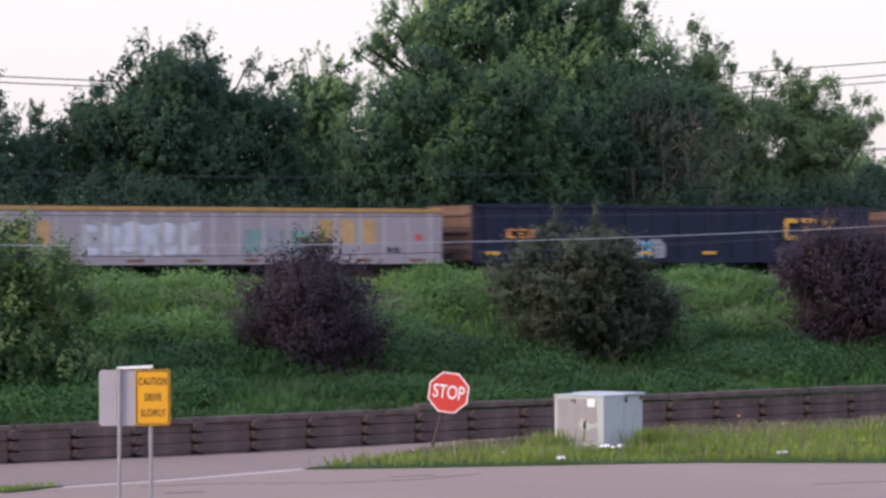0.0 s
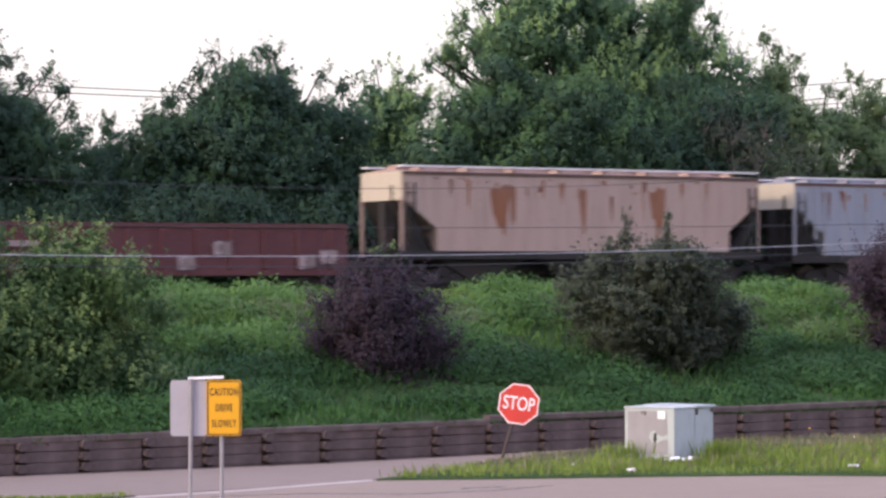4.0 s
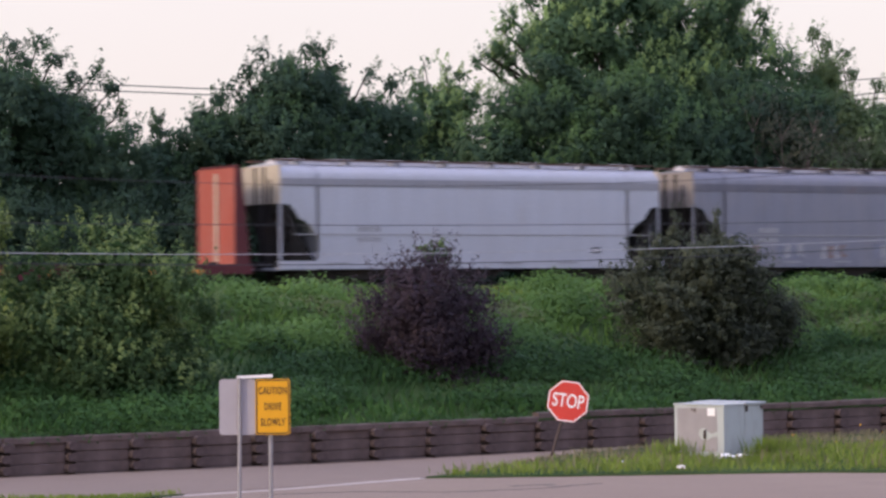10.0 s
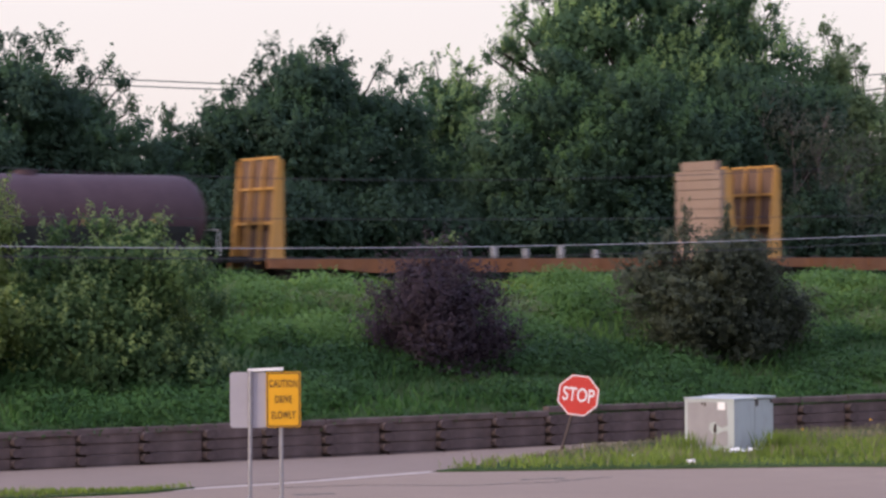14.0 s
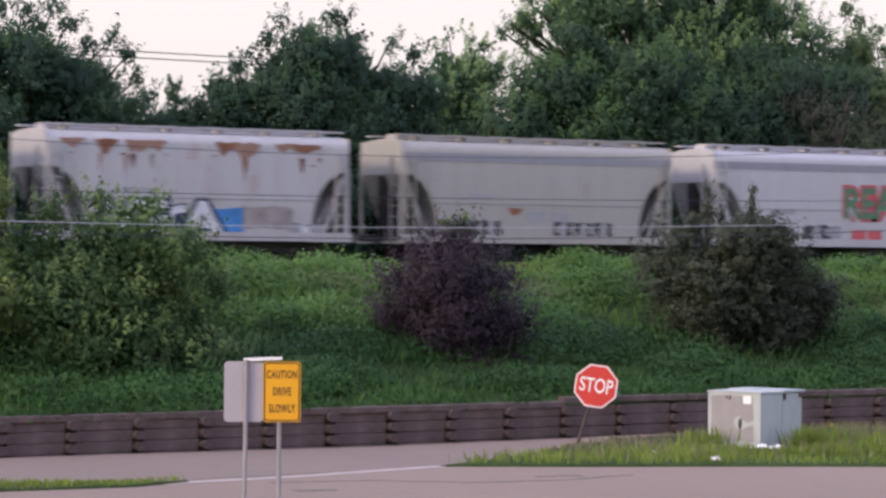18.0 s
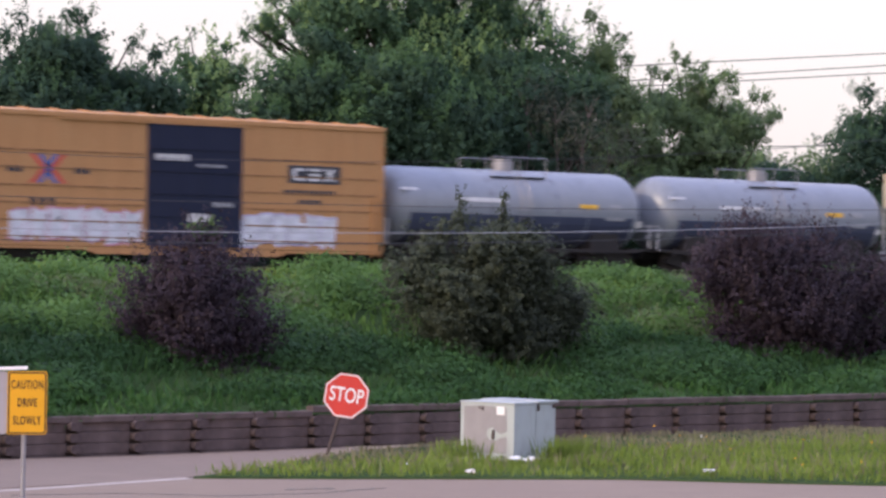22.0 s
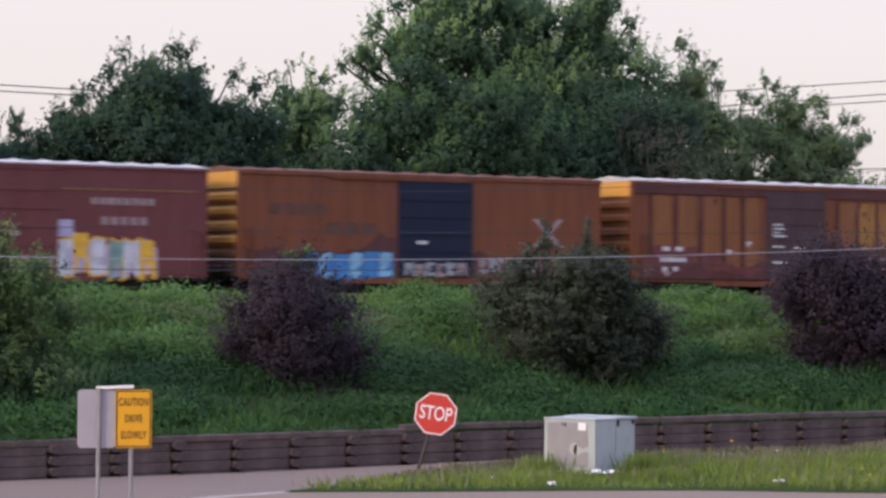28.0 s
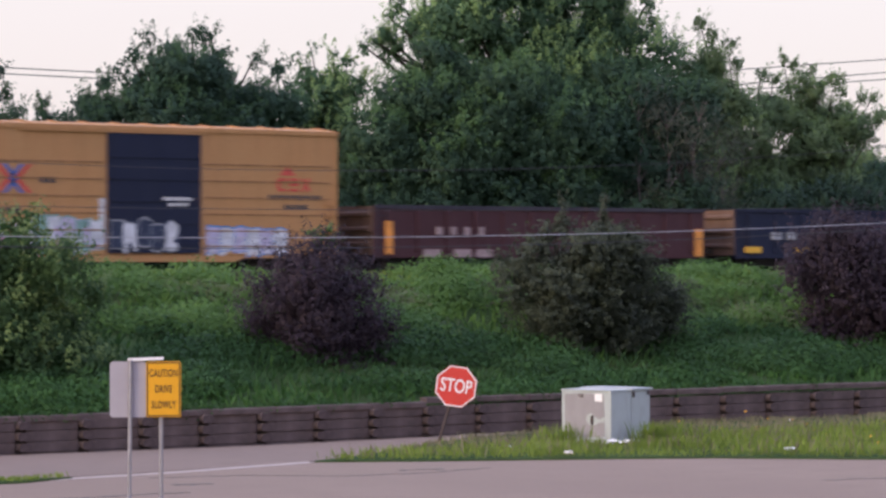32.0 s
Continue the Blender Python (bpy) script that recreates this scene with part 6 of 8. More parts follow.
def flat_car(name, x0, x1, deck, body, label, left_top, right_top, left_mat, right_mat, posts=6, slanted=True, pockets=10, deck_mat=None, face_mat=None, stakes=None, sill=None, back_mat=None):
    """Bulkhead flat: deck, side sills with stake pockets, and two end bulkheads."""
    car, h = new_car(name, x0, x1, label, "flat car")
    d = deck - RAIL_Z
    part("deck", box(-h, h, -HW + 0.02, HW - 0.02, d - 0.08, d), deck_mat or M_TIMBER, car)
    for s in (-1, 1):
        part("side_sill", MB().prism([(-h, d - 0.02), (-h, d - 0.35), (-h * 0.72, d - 0.38), (-h * 0.6, d - 0.52), (h * 0.6, d - 0.52), (h * 0.72, d - 0.38), (h, d - 0.35), (h, d - 0.02)], s * HW - 0.06, s * HW + 0.06), sill or body, car)
        for i in range(pockets):
            x = -h + (i + 0.5) * 2 * h / pockets
            part("stake_pocket", box(x - 0.08, x + 0.08, s * (HW + 0.06) - 0.05, s * (HW + 0.06) + 0.05, d - 0.33, d - 0.03), sill or body, car)
    part("centre_sill", box(-h, h, -0.35, 0.35, 0.5, d - 0.08), M_TRUCK, car)
    for s, tp, m in ((-1, left_top, left_mat), (1, right_top, right_mat)):
        t = tp - RAIL_Z
        xo = s * (h - 0.05)
        xi = s * (h - 0.62)
        for i in range(posts):
            y = -HW + 0.08 + i * (2 * HW - 0.16) / (posts - 1)
            ph = t - (0.0 if 0 < i < posts - 1 else 0.32)
            if slanted:
                part("bulkhead_post", MB().prism([(xo, d - 0.2), (xo - s * 0.16, d - 0.2), (xi + s * 0.06, ph), (xi + s * 0.18, ph)], y - 0.04, y + 0.04), m, car)
            else:
                part("bulkhead_post", MB().prism([(xo, d - 0.2), (xo - s * 0.2, d - 0.2), (xo - s * 0.2, ph), (xo, ph)], y - 0.055, y + 0.055), m, car)
        part("bulkhead_sheet", box(min(xi, xi + s * 0.05), max(xi, xi + s * 0.05), -HW, HW, d, t - 0.1), (face_mat or m), car, "flat face of the bulkhead")
        part("bulkhead_back", box(min(xi + s * 0.05, xi + s * 0.08), max(xi + s * 0.05, xi + s * 0.08), -HW, HW, d, t - 0.1), back_mat or M_BULKBACK, car, "dark rusty back of the bulkhead")
        for k, grow in ((0.36, 0.34), (0.70, 0.22), (1.0, 0.14)):
            part("bulkhead_beam", box(min(xi + s * 0.085, xi + s * grow), max(xi + s * 0.085, xi + s * grow), -HW + 0.06, HW - 0.06, d + (t - d) * k - 0.08, d + (t - d) * k), m, car)
        part("bulkhead_side", MB().prism([(xo, d - 0.3), (xo - s * 0.62, d - 0.3), (xi - s * 0.03, t - 0.1), (xi + s * 0.22, t - 0.1)], -HW - 0.02, -HW + 0.05), m, car)
        part("bulkhead_side", MB().prism([(xo, d - 0.3), (xo - s * 0.62, d - 0.3), (xi - s * 0.03, t - 0.1), (xi + s * 0.22, t - 0.1)], HW - 0.05, HW + 0.02), m, car)
    if stakes:
        places, st, sm = stakes
        for u in places:
            x = u - h
            for s in (-1, 1):
                part("stake", box(x - 0.09, x + 0.09, s * (HW - 0.06) - 0.07, s * (HW - 0.06) + 0.07, d - 0.35, st - RAIL_Z), sm, car)
                part("stake_foot", box(x - 0.10, x + 0.10, s * (HW + 0.03) - 0.07, s * (HW + 0.03) + 0.07, d - 0.1, d + 0.35), M_ORANGE, car)
    add_trucks(car, h)
    return car, h


def coil_car(name, x0, x1, body, hood, label):
    car, h = new_car(name, x0, x1, label, "coil car")
    zt, zh = 6.77 - RAIL_Z, 5.55 - RAIL_Z
    part("trough", MB().prism([(-h, 0.62), (h, 0.62), (h, zh), (-h, zh)], -HW, -HW + 0.12).prism([(-h, 0.62), (h, 0.62), (h, zh), (-h, zh)], HW - 0.12, HW), body, car)
    part("floor", box(-h, h, -HW + 0.12, HW - 0.12, 0.62, 0.8), body, car)
    part("side_rail", box(-h, h, -HW - 0.1, -HW + 0.02, zh - 0.14, zh + 0.04), body, car)
    part("side_sill", box(-h, h, -HW - 0.06, -HW + 0.02, 0.55, 0.85), body, car)
    for s in (-1, 1):
        part("end_panel", box(s * h - 0.06, s * h + 0.0, -HW + 0.12, HW - 0.12, 0.62, zh), body, car)
    for i in range(9):
        x = -h + 0.2 + i * (2 * h - 0.4) / 8
        part("side_post", box(x - 0.06, x + 0.06, -HW - 0.08, -HW + 0.02, 0.7, zh - 0.1), body, car)
    for a, b in ((-h + 0.15, -0.1), (0.1, h - 0.15)):
        sec = []
        for i in range(13):
            an = math.pi * i / 12
            sec.append((-(HW + 0.05) * math.copysign(abs(math.cos(an)) ** 0.75, math.cos(an)), zh + 0.05 + (zt - zh - 0.1) * math.sin(an) ** 0.7))
        rings = []
        for x, k in ((a, 0.55), (a + 0.12, 0.80), (a + 0.35, 0.95), (a + 0.7, 1.0), (b - 0.7, 1.0), (b - 0.35, 0.95), (b - 0.12, 0.80), (b, 0.55)):
            rings.append([(x, y * (0.85 + 0.15 * k), zh + 0.05 + (z - zh - 0.05) * k) for y, z in sec])
        hd = part("hood", MB().rings(rings), hood, car, "rounded lift-off hood", smooth=True)
        part("hood_lip", box(a, b, -HW - 0.09, HW + 0.09, zh + 0.02, zh + 0.10), hood, hd)
        for x in (a + (b - a) * 0.3, a + (b - a) * 0.7):
            part("hood_band", MB().prism_x([(y * 1.012, z + 0.02) for y, z in sec] + [(y * 0.98, z - 0.03) for y, z in sec[::-1]], x - 0.05, x + 0.05), hood, hd)
        part("hood_rail", box(a + 0.6, b - 0.6, -0.5, 0.5, zt - 0.02, zt + 0.06), hood, hd)
        part("lifting_bracket", MB().box((a + b) / 2 - 0.32, (a + b) / 2 - 0.24, -0.2, 0.2, zt, zt + 0.42).box((a + b) / 2 + 0.24, (a + b) / 2 + 0.32, -0.2, 0.2, zt, zt + 0.42).box((a + b) / 2 - 0.4, (a + b) / 2 + 0.4, -0.2, 0.2, zt + 0.34, zt + 0.46), hood, hd)
    part("centre_sill", box(-h, h, -0.32, 0.32, 0.45, 0.62), M_TRUCK, car)
    add_trucks(car, h)
    return car, h


P_GREYWHITE = paint("pale_grey_car_paint", (0.385, 0.335, 0.345), 0.35, 0.25)
P_GREYPOST = paint("pale_grey_post_paint", (0.45, 0.415, 0.42), 0.2, 0.2)
P_NAVY = paint("navy_car_paint", (0.016, 0.020, 0.045), 0.25, 0.35, (0.08, 0.04, 0.03), dust=(0.05, 0.05, 0.065))
P_DARK = paint("blackened_car_paint", (0.043, 0.037, 0.052), 0.4, 0.35, (0.10, 0.045, 0.03), dust=(0.12, 0.10, 0.10))
P_MAROON = paint("maroon_car_paint", C_MAROON, 0.3, 0.35, (0.09, 0.035, 0.025), dust=(0.15, 0.095, 0.09))
P_DARKMAROON = paint("dark_maroon_car_paint", (0.070, 0.028, 0.033), 0.25, 0.3, (0.06, 0.025, 0.02), dust=(0.10, 0.06, 0.06))
P_BROWNEND = paint("brown_rust_paint", (0.15, 0.085, 0.06), 0.5, 0.4)
P_YTOP = paint("ochre_top_chord", (0.50, 0.28, 0.09), 0.3, 0.3)
P_TAN = paint("tan_car_paint", (0.40, 0.28, 0.235), 0.35, 0.35)
P_STAINTAN = paint("stained_grey_tan_paint", (0.43, 0.335, 0.335), 0.6, 0.3, (0.17, 0.10, 0.08))
P_PINKTAN = paint("pinkish_tan_paint", (0.50, 0.405, 0.385), 0.35, 0.3, (0.22, 0.13, 0.10), dust=(0.42, 0.36, 0.33))
P_UNDERBROWN = paint("brown_outlet_bays", (0.075, 0.05, 0.048), 0.4, 0.3)
P_POSTPALE = paint("pale_pinkish_post_paint", (0.47, 0.38, 0.38), 0.3, 0.3)
P_RUSTSMEAR = paint("pinkish_rust_smear", (0.30, 0.20, 0.185), 0.6, 0.4, (0.17, 0.08, 0.06), dust=(0.38, 0.28, 0.27), dusty=0.5)
P_GREYRIB = paint("dirty_grey_paint", (0.17, 0.13, 0.13), 0.5, 0.35, (0.16, 0.09, 0.07))
P_BLUEGREY = paint("blue_grey_car_paint", (0.27, 0.275, 0.32), 0.4, 0.25)
P_LAV = paint("lavender_grey_paint", (0.37, 0.365, 0.42), 0.08, 0.15)
P_PALEBLUE = paint("pale_blue_grey_paint", (0.43, 0.445, 0.505), 0.08, 0.15)
P_STEELBLUE = paint("grey_blue_paint", (0.205, 0.212, 0.258), 0.12, 0.2)
P_BANDGREY = paint("grey_band_paint", (0.30, 0.30, 0.34), 0.1, 0.2)
P_BANDDUSK = paint("dusky_band_paint", (0.15, 0.15, 0.185), 0.2, 0.2)
P_TANEND = paint("dirty_tan_end_paint", (0.27, 0.235, 0.215), 0.3, 0.35)
# cream paint; on hopper ends it puts the low sun's light into colour
P_CREAM = paint("cream_paint_and_lit_ends", (0.50, 0.43, 0.34), 0.15, 0.25)
P_BLACKTANK = paint("black_tank_paint", (0.030, 0.030, 0.038), 0.15, 0.25, rough=0.32, spec=0.5, dust=(0.075, 0.073, 0.08))
P_MAROONTANK = paint("maroon_tank_paint", (0.070, 0.041, 0.050), 0.2, 0.3, dust=(0.11, 0.078, 0.082))
P_BLUETANK = paint("blue_grey_tank_paint", (0.215, 0.23, 0.265), 0.05, 0.25, rough=0.33, spec=0.6, dust=(0.27, 0.265, 0.27))
P_NAVYSHADE = paint("navy_tank_shade", (0.05, 0.058, 0.11), 0.05, 0.2, rough=0.4, spec=0.5, dust=(0.09, 0.10, 0.14))
P_REDFRAME = paint("red_oxide_paint", (0.095, 0.024, 0.030), 0.25, 0.3, (0.06, 0.02, 0.018), dust=(0.15, 0.06, 0.06))
P_REDFACE = paint("bright_red_oxide", (0.36, 0.085, 0.06), 0.15, 0.25)
P_YFLAT = paint("yellow_flat_car_paint", (0.52, 0.27, 0.07), 0.35, 0.3)
P_RUSTSILL = paint("rusty_yellow_sill", (0.24, 0.095, 0.035), 0.6, 0.4, (0.13, 0.045, 0.02))
P_WOOD = paint("weathered_plank_face", (0.29, 0.20, 0.155), 0.2, 0.35, (0.22, 0.14, 0.09))
P_HWHITE = paint("light_grey_hopper_paint", (0.46, 0.452, 0.468), 0.15, 0.2)
P_HRUST = paint("light_hopper_paint_rust_top", (0.44, 0.428, 0.432), 0.4, 0.25, (0.30, 0.13, 0.09))
P_HBEIGE = paint("beige_hopper_paint", (0.36, 0.345, 0.32), 0.2, 0.2)
P_YBOX = paint("yellow_boxcar_paint", C_YBOX, 0.08, 0.18, dust=(0.45, 0.30, 0.14))
P_YBOXDIRTY = paint("dirty_yellow_boxcar_paint", (0.54, 0.30, 0.10), 0.3, 0.3)
# brighter golden yellow: sunlight on the boxcar ends is put into colour
P_YBOXEND = paint("sunlit_yellow_end_paint", (0.66, 0.33, 0.06), 0.1, 0.25)
P_WHITEEND = paint("white_roof_end", (0.74, 0.66, 0.55), 0.05, 0.15)
P_NAVYDOOR = paint("navy_door_paint", (0.014, 0.018, 0.042), 0.05, 0.25, dust=(0.035, 0.037, 0.055))
P_BROWNDOOR = paint("dark_brown_door_paint", (0.085, 0.046, 0.050), 0.2, 0.3, dust=(0.13, 0.085, 0.085))
P_ORANGEBOX = paint("rusty_orange_paint", (0.205, 0.068, 0.034), 0.8, 0.5, (0.115, 0.042, 0.030), dust=(0.24, 0.10, 0.05), dusty=0.5)
P_ORANGEBAY = paint("orange_bay_paint", (0.275, 0.108, 0.042), 0.6, 0.45, (0.14, 0.05, 0.03), dust=(0.26, 0.12, 0.06))
P_LOWRUST = paint("maroon_rust_grime", (0.105, 0.038, 0.036), 0.5, 0.4, (0.07, 0.03, 0.026), dust=(0.16, 0.08, 0.075), dusty=0.5)
P_DUSKDOOR = paint("dusky_purple_door_paint", (0.062, 0.045, 0.055), 0.25, 0.3, dust=(0.11, 0.085, 0.09))
P_ROOFBROWN = paint("rusty_roof", (0.16, 0.075, 0.055), 0.5, 0.4)
P_REDBOX = paint("red_boxcar_paint", (0.33, 0.075, 0.06), 0.2, 0.3, dust=(0.33, 0.14, 0.12))
P_MAROONBOX = paint("maroon_boxcar_paint", (0.165, 0.05, 0.05), 0.2, 0.3, dust=(0.20, 0.10, 0.095))
P_YRIB = paint("ochre_rib_paint", (0.38, 0.18, 0.05), 0.5, 0.35, dust=(0.34, 0.19, 0.09))
P_HOOD = paint("pink_red_hood_paint", (0.42, 0.16, 0.145), 0.15, 0.25)
P_COILBODY = paint("black_coil_car_paint", (0.026, 0.027, 0.045), 0.2, 0.3)
P_STAKE = paint("grey_brown_stake", (0.085, 0.066, 0.068), 0.3, 0.3)
P_BULKBROWN = paint("brown_bulkhead_paint", (0.14, 0.075, 0.066), 0.3, 0.3)


def sprayed_word(car, half, word, u0, u1, z0, z1, fill, edge):
    """A sprayed word with a fat outline behind it."""
    natural = {"LUNGS": 3.35, "VE": 1.28, "A": 0.72, "REAL": 2.55}[word] * (z1 - z0)
    m = pose((u0 + u1) / 2 - half, -HW - 0.012, (z0 + z1) / 2, 90, 0, 0) @ Matrix.Diagonal(((u1 - u0) / natural, 1, 1, 1))
    letters("graffiti", word, z1 - z0, fill, car, pose(0, -0.006, 0) @ m, fat=0.05)
    letters("graffiti", word, z1 - z0, edge, car, m, "fat sprayed outline", fat=0.17)


def build_train():
    # pale gondola with an ochre top edge
    c, h = gondola("gondola", 42.0, 61.87, 5.76, P_GREYWHITE, P_YTOP, 19, "pale grey weathered gondola with an ochre top edge and faded graffiti", rib_paint=P_GREYPOST, post=0.05)
    graffiti(c, h, 4.6, 9.4, 0.75, 2.1, [M_SPRAYW], M_GREYPLATE, 6, 1, y=-HW - 0.03, back=P_GREYPOST)
    graffiti(c, h, 11.2, 14.0, 0.85, 1.85, [M_SPRAYTEAL, M_GREYPLATE], M_GREYPLATE, 3, 2, y=-HW - 0.03, back=M_GREYPLATE)
    bars(c, h, 14.4, 1.3, 3, 0.6, 0.9, 0.35, M_OCHREFADE, lift=0.045)
    bars(c, h, 1.2, 1.2, 3, 0.5, 0.9, 0.35, M_OCHREFADE, lift=0.045)
    bars(c, h, 17.4, 0.95, 2, 0.22, 0.2, 0.1, M_MARKB, lift=0.045)
    mark(c, h, 18.7, 18.95, 1.4, 1.65, M_MARKRED, lift=0.045)
    for i in range(8):
        mark(c, h, 1.6 + i * 2.4, 2.3 + i * 2.4, 0.62, 0.72, M_RUSTSTREAK, "sill_rust", lift=0.075)
    # navy gondola with yellow block lettering
    c, h = gondola("gondola", 63.3, 83.6, 5.97, P_NAVY, P_NAVY, 15, "navy-blue steel gondola with yellow block marks", endm=P_BROWNEND)
    for i in range(3):
        logo_block(c, h, 15.55 + i * 1.03, 1.45, 0.72, 0.88, i, M_MARKY, lift=0.14)
    for i in range(3):
        logo_block(c, h, 1.6 + i * 0.5, 1.5, 0.36, 0.36, i, M_ORANGE, lift=0.14)
    for u in (0.6, 5.6, 8.0, 11.3, 16.6, 19.2):
        mark(c, h, u, u + 0.6, 0.86, 0.98, M_MARKY, lift=0.14)
    graffiti(c, h, 6.6, 9.3, 0.65, 1.5, [M_SPRAYSKY, M_GREYPLATE], M_GREYPLATE, 4, 3, y=-HW - 0.125)
    mark(c, h, 18.2, 18.7, 0.95, 1.2, M_MARKW, lift=0.14)
    # two blackened gondolas
    c, h = gondola("gondola", 85.11, 105.41, 5.86, P_DARK, P_DARK, 14, "dark blackened gondola with a cream painted-out square", endm=P_BROWNEND)
    graffiti(c, h, 0.4, 2.9, 0.8, 1.7, [M_SPRAYW], M_MARKB, 3, 4, y=-HW - 0.125, back=M_GREYPLATE)
    bars(c, h, 4.2, 1.4, 2, 0.5, 0.22, 0.3, M_MARKW, lift=0.14)
    bars(c, h, 4.2, 0.9, 2, 0.5, 0.22, 0.3, M_MARKW, lift=0.14)
    part("painted_square", MB().prism([(14.85 - h, 0.75), (17.3 - h, 0.7), (17.45 - h, 1.3), (17.35 - h, 1.92), (16.6 - h, 2.02), (15.2 - h, 2.0), (14.7 - h, 1.9), (14.75 - h, 1.2)], -HW - 0.15, -HW), M_CREAMSPRAY, c, "cream painted-out square")
    graffiti(c, h, 8.5, 13.0, 0.7, 1.9, [M_DARKFADE], M_NAVYSPRAY, 5, 5, y=-HW - 0.125, back=M_NAVYSPRAY)
    bars(c, h, 17.6, 1.0, 3, 0.4, 0.12, 0.15, M_MARKW, lift=0.14)
    mark(c, h, 0.2, 0.45, 0.9, 1.3, M_ORANGE, lift=0.14)
    c, h = gondola("gondola", 106.63, 126.96, 5.90, P_DARK, P_DARK, 14, "dark blackened gondola with white sprayed block letters", endm=P_BROWNEND)
    graffiti(c, h, 6.6, 11.8, 0.35, 1.75, [M_SPRAYW, M_SPRAYLILAC], M_MARKB, 6, 6, y=-HW - 0.125)
    for u, z in ((1.0, 0.9), (1.6, 1.4), (12.4, 0.7), (13.2, 1.1), (15.6, 0.9), (17.6, 0.7), (18.8, 0.9)):
        graffiti(c, h, u, u + 0.8, z, z + 0.5, [M_GREYPLATE, M_BROWNFADE], M_MARKB, 2, int(u * 10), y=-HW - 0.125, back=M_DUSKY)
    mark(c, h, 19.2, 19.8, 0.9, 1.05, M_ORANGE, lift=0.14)
    # maroon gondola
    c, h = gondola("gondola", 128.02, 143.2, 5.55, P_MAROON, P_MAROON, 11, "short maroon gondola with orange corner post", endm=P_BROWNEND)
    mark(c, h, 0.0, 0.32, 0.6, 1.7, M_ORANGE, "corner_stripe", lift=0.05)
    bars(c, h, 1.6, 1.55, 4, 0.26, 0.2, 0.07, M_FADED, lift=0.14)
    bars(c, h, 1.6, 1.2, 4, 0.26, 0.16, 0.07, M_FADED, lift=0.14)
    for u, z in ((3.2, 1.2), (8.2, 0.7), (9.6, 1.2), (13.1, 0.7), (14.0, 0.9)):
        graffiti(c, h, u, u + 0.7, z, z + 0.6, [M_FADED, M_BROWNFADE], M_MARKB, 2, int(u * 7), y=-HW - 0.125, back=M_BROWNFADE)

    # covered hoppers with side posts
    c, h = hopper("covered_hopper", 145.52, 162.6, 7.70, 4.58, P_TAN, "tan covered hopper streaked with rust", 1.45, 1.95, 0.16, 0, endm=P_CREAM, sillm=M_TRUCK)
    for u, w in ((4.0, 0.9), (4.9, 0.3), (8.1, 0.4), (11.5, 0.8)):
        stain(c, h, u, u + w, 1.5, 4.0, M_RUSTSTREAK, 3, lift=0.004)
    rust_runs(c, h, 0.6, 16.2, 2.0, 4.2, 24, 7)
    c, h = hopper("covered_hopper", 164.28, 181.29, 7.55, 4.46, P_BLUEGREY, "blue-grey covered hopper with a large rust stain", 1.45, 1.95, 0.16, 13, endm=P_CREAM, sillm=M_TRUCK)
    rust_runs(c, h, 11.7, 13.2, 1.35, 3.95, 16, 5)
    stain(c, h, 10.4, 13.8, 1.6, 3.95, M_RUSTPATCH, 3, lift=0.003)
    stain(c, h, 13.4, 16.4, 3.3, 3.96, M_RUSTPATCH, 8, lift=0.0035)
    stain(c, h, 11.7, 13.0, 0.9, 3.97, M_RUSTPATCH, 5, lift=0.0045)
    stain(c, h, 12.9, 13.5, 2.6, 3.9, M_RUSTSTREAK, 6, lift=0.007)
    stain(c, h, 12.2, 12.7, 0.75, 1.5, M_ORANGE, 7, lift=0.008)
    rust_runs(c, h, 1.0, 16.0, 2.4, 3.95, 26, 6)
    mark(c, h, 12.9, 13.5, 1.35, 1.85, M_SPRAYW, lift=0.012)
    for i in range(12):
        stain(c, h, 1.5 + i * 1.15, 1.65 + i * 1.15, 3.2 - 0.3 * (i % 3), 3.95, M_RUSTSTREAK, 3, lift=0.005)
    mark(c, h, 14.6, 15.0, 2.0, 2.6, M_GREYPLATE, lift=0.03)
    c, h = hopper("covered_hopper", 182.74, 199.6, 7.58, 4.42, P_STAINTAN, "stained grey-tan covered hopper with dark block marks", 1.45, 1.95, 0.16, 15, endm=P_CREAM, sillm=M_TRUCK, roof=M_SILVER)
    for i in range(3):
        logo_block(c, h, 11.8 + i * 0.84, 2.6, 0.46, 0.62, i, M_MARKB, under=True, lift=0.075)
    for u, z, w in ((4.5, 1.5, 0.4), (8.2, 2.3, 0.4), (9.0, 1.4, 0.5), (6.4, 2.2, 0.3), (12.9, 1.5, 0.3)):
        stain(c, h, u, u + w, z, z + 0.3, M_RUSTSTREAK, 3, lift=0.07)
    mark(c, h, 2.8, 6.2, 1.28, 1.45, M_SPRAYW, "worn_strip", lift=0.065)
    rust_runs(c, h, 0.6, 16.0, 2.8, 4.1, 30, 8)
    rust_runs(c, h, 2.6, 14.2, 1.3, 2.0, 26, 9, 0.062)
    splash(c, h, 6.0, 14.6, 1.24, 2.1, P_RUSTSMEAR, 11, lift=0.003, step=0.22)
    splash(c, h, 2.2, 6.4, 1.24, 1.6, P_RUSTSMEAR, 12, lift=0.003, step=0.22)
    c, h = hopper("covered_hopper", 201.14, 217.87, 7.60, 4.42, P_GREYRIB, "dirty grey ribbed covered hopper with dark block marks", 1.45, 1.95, 0.16, 17, endm=P_CREAM, sillm=M_TRUCK, post_paint=P_POSTPALE, roof=M_SILVER)
    for i in range(3):
        logo_block(c, h, 11.8 + i * 0.84, 2.55, 0.46, 0.62, i, M_MARKB, under=True, lift=0.075)
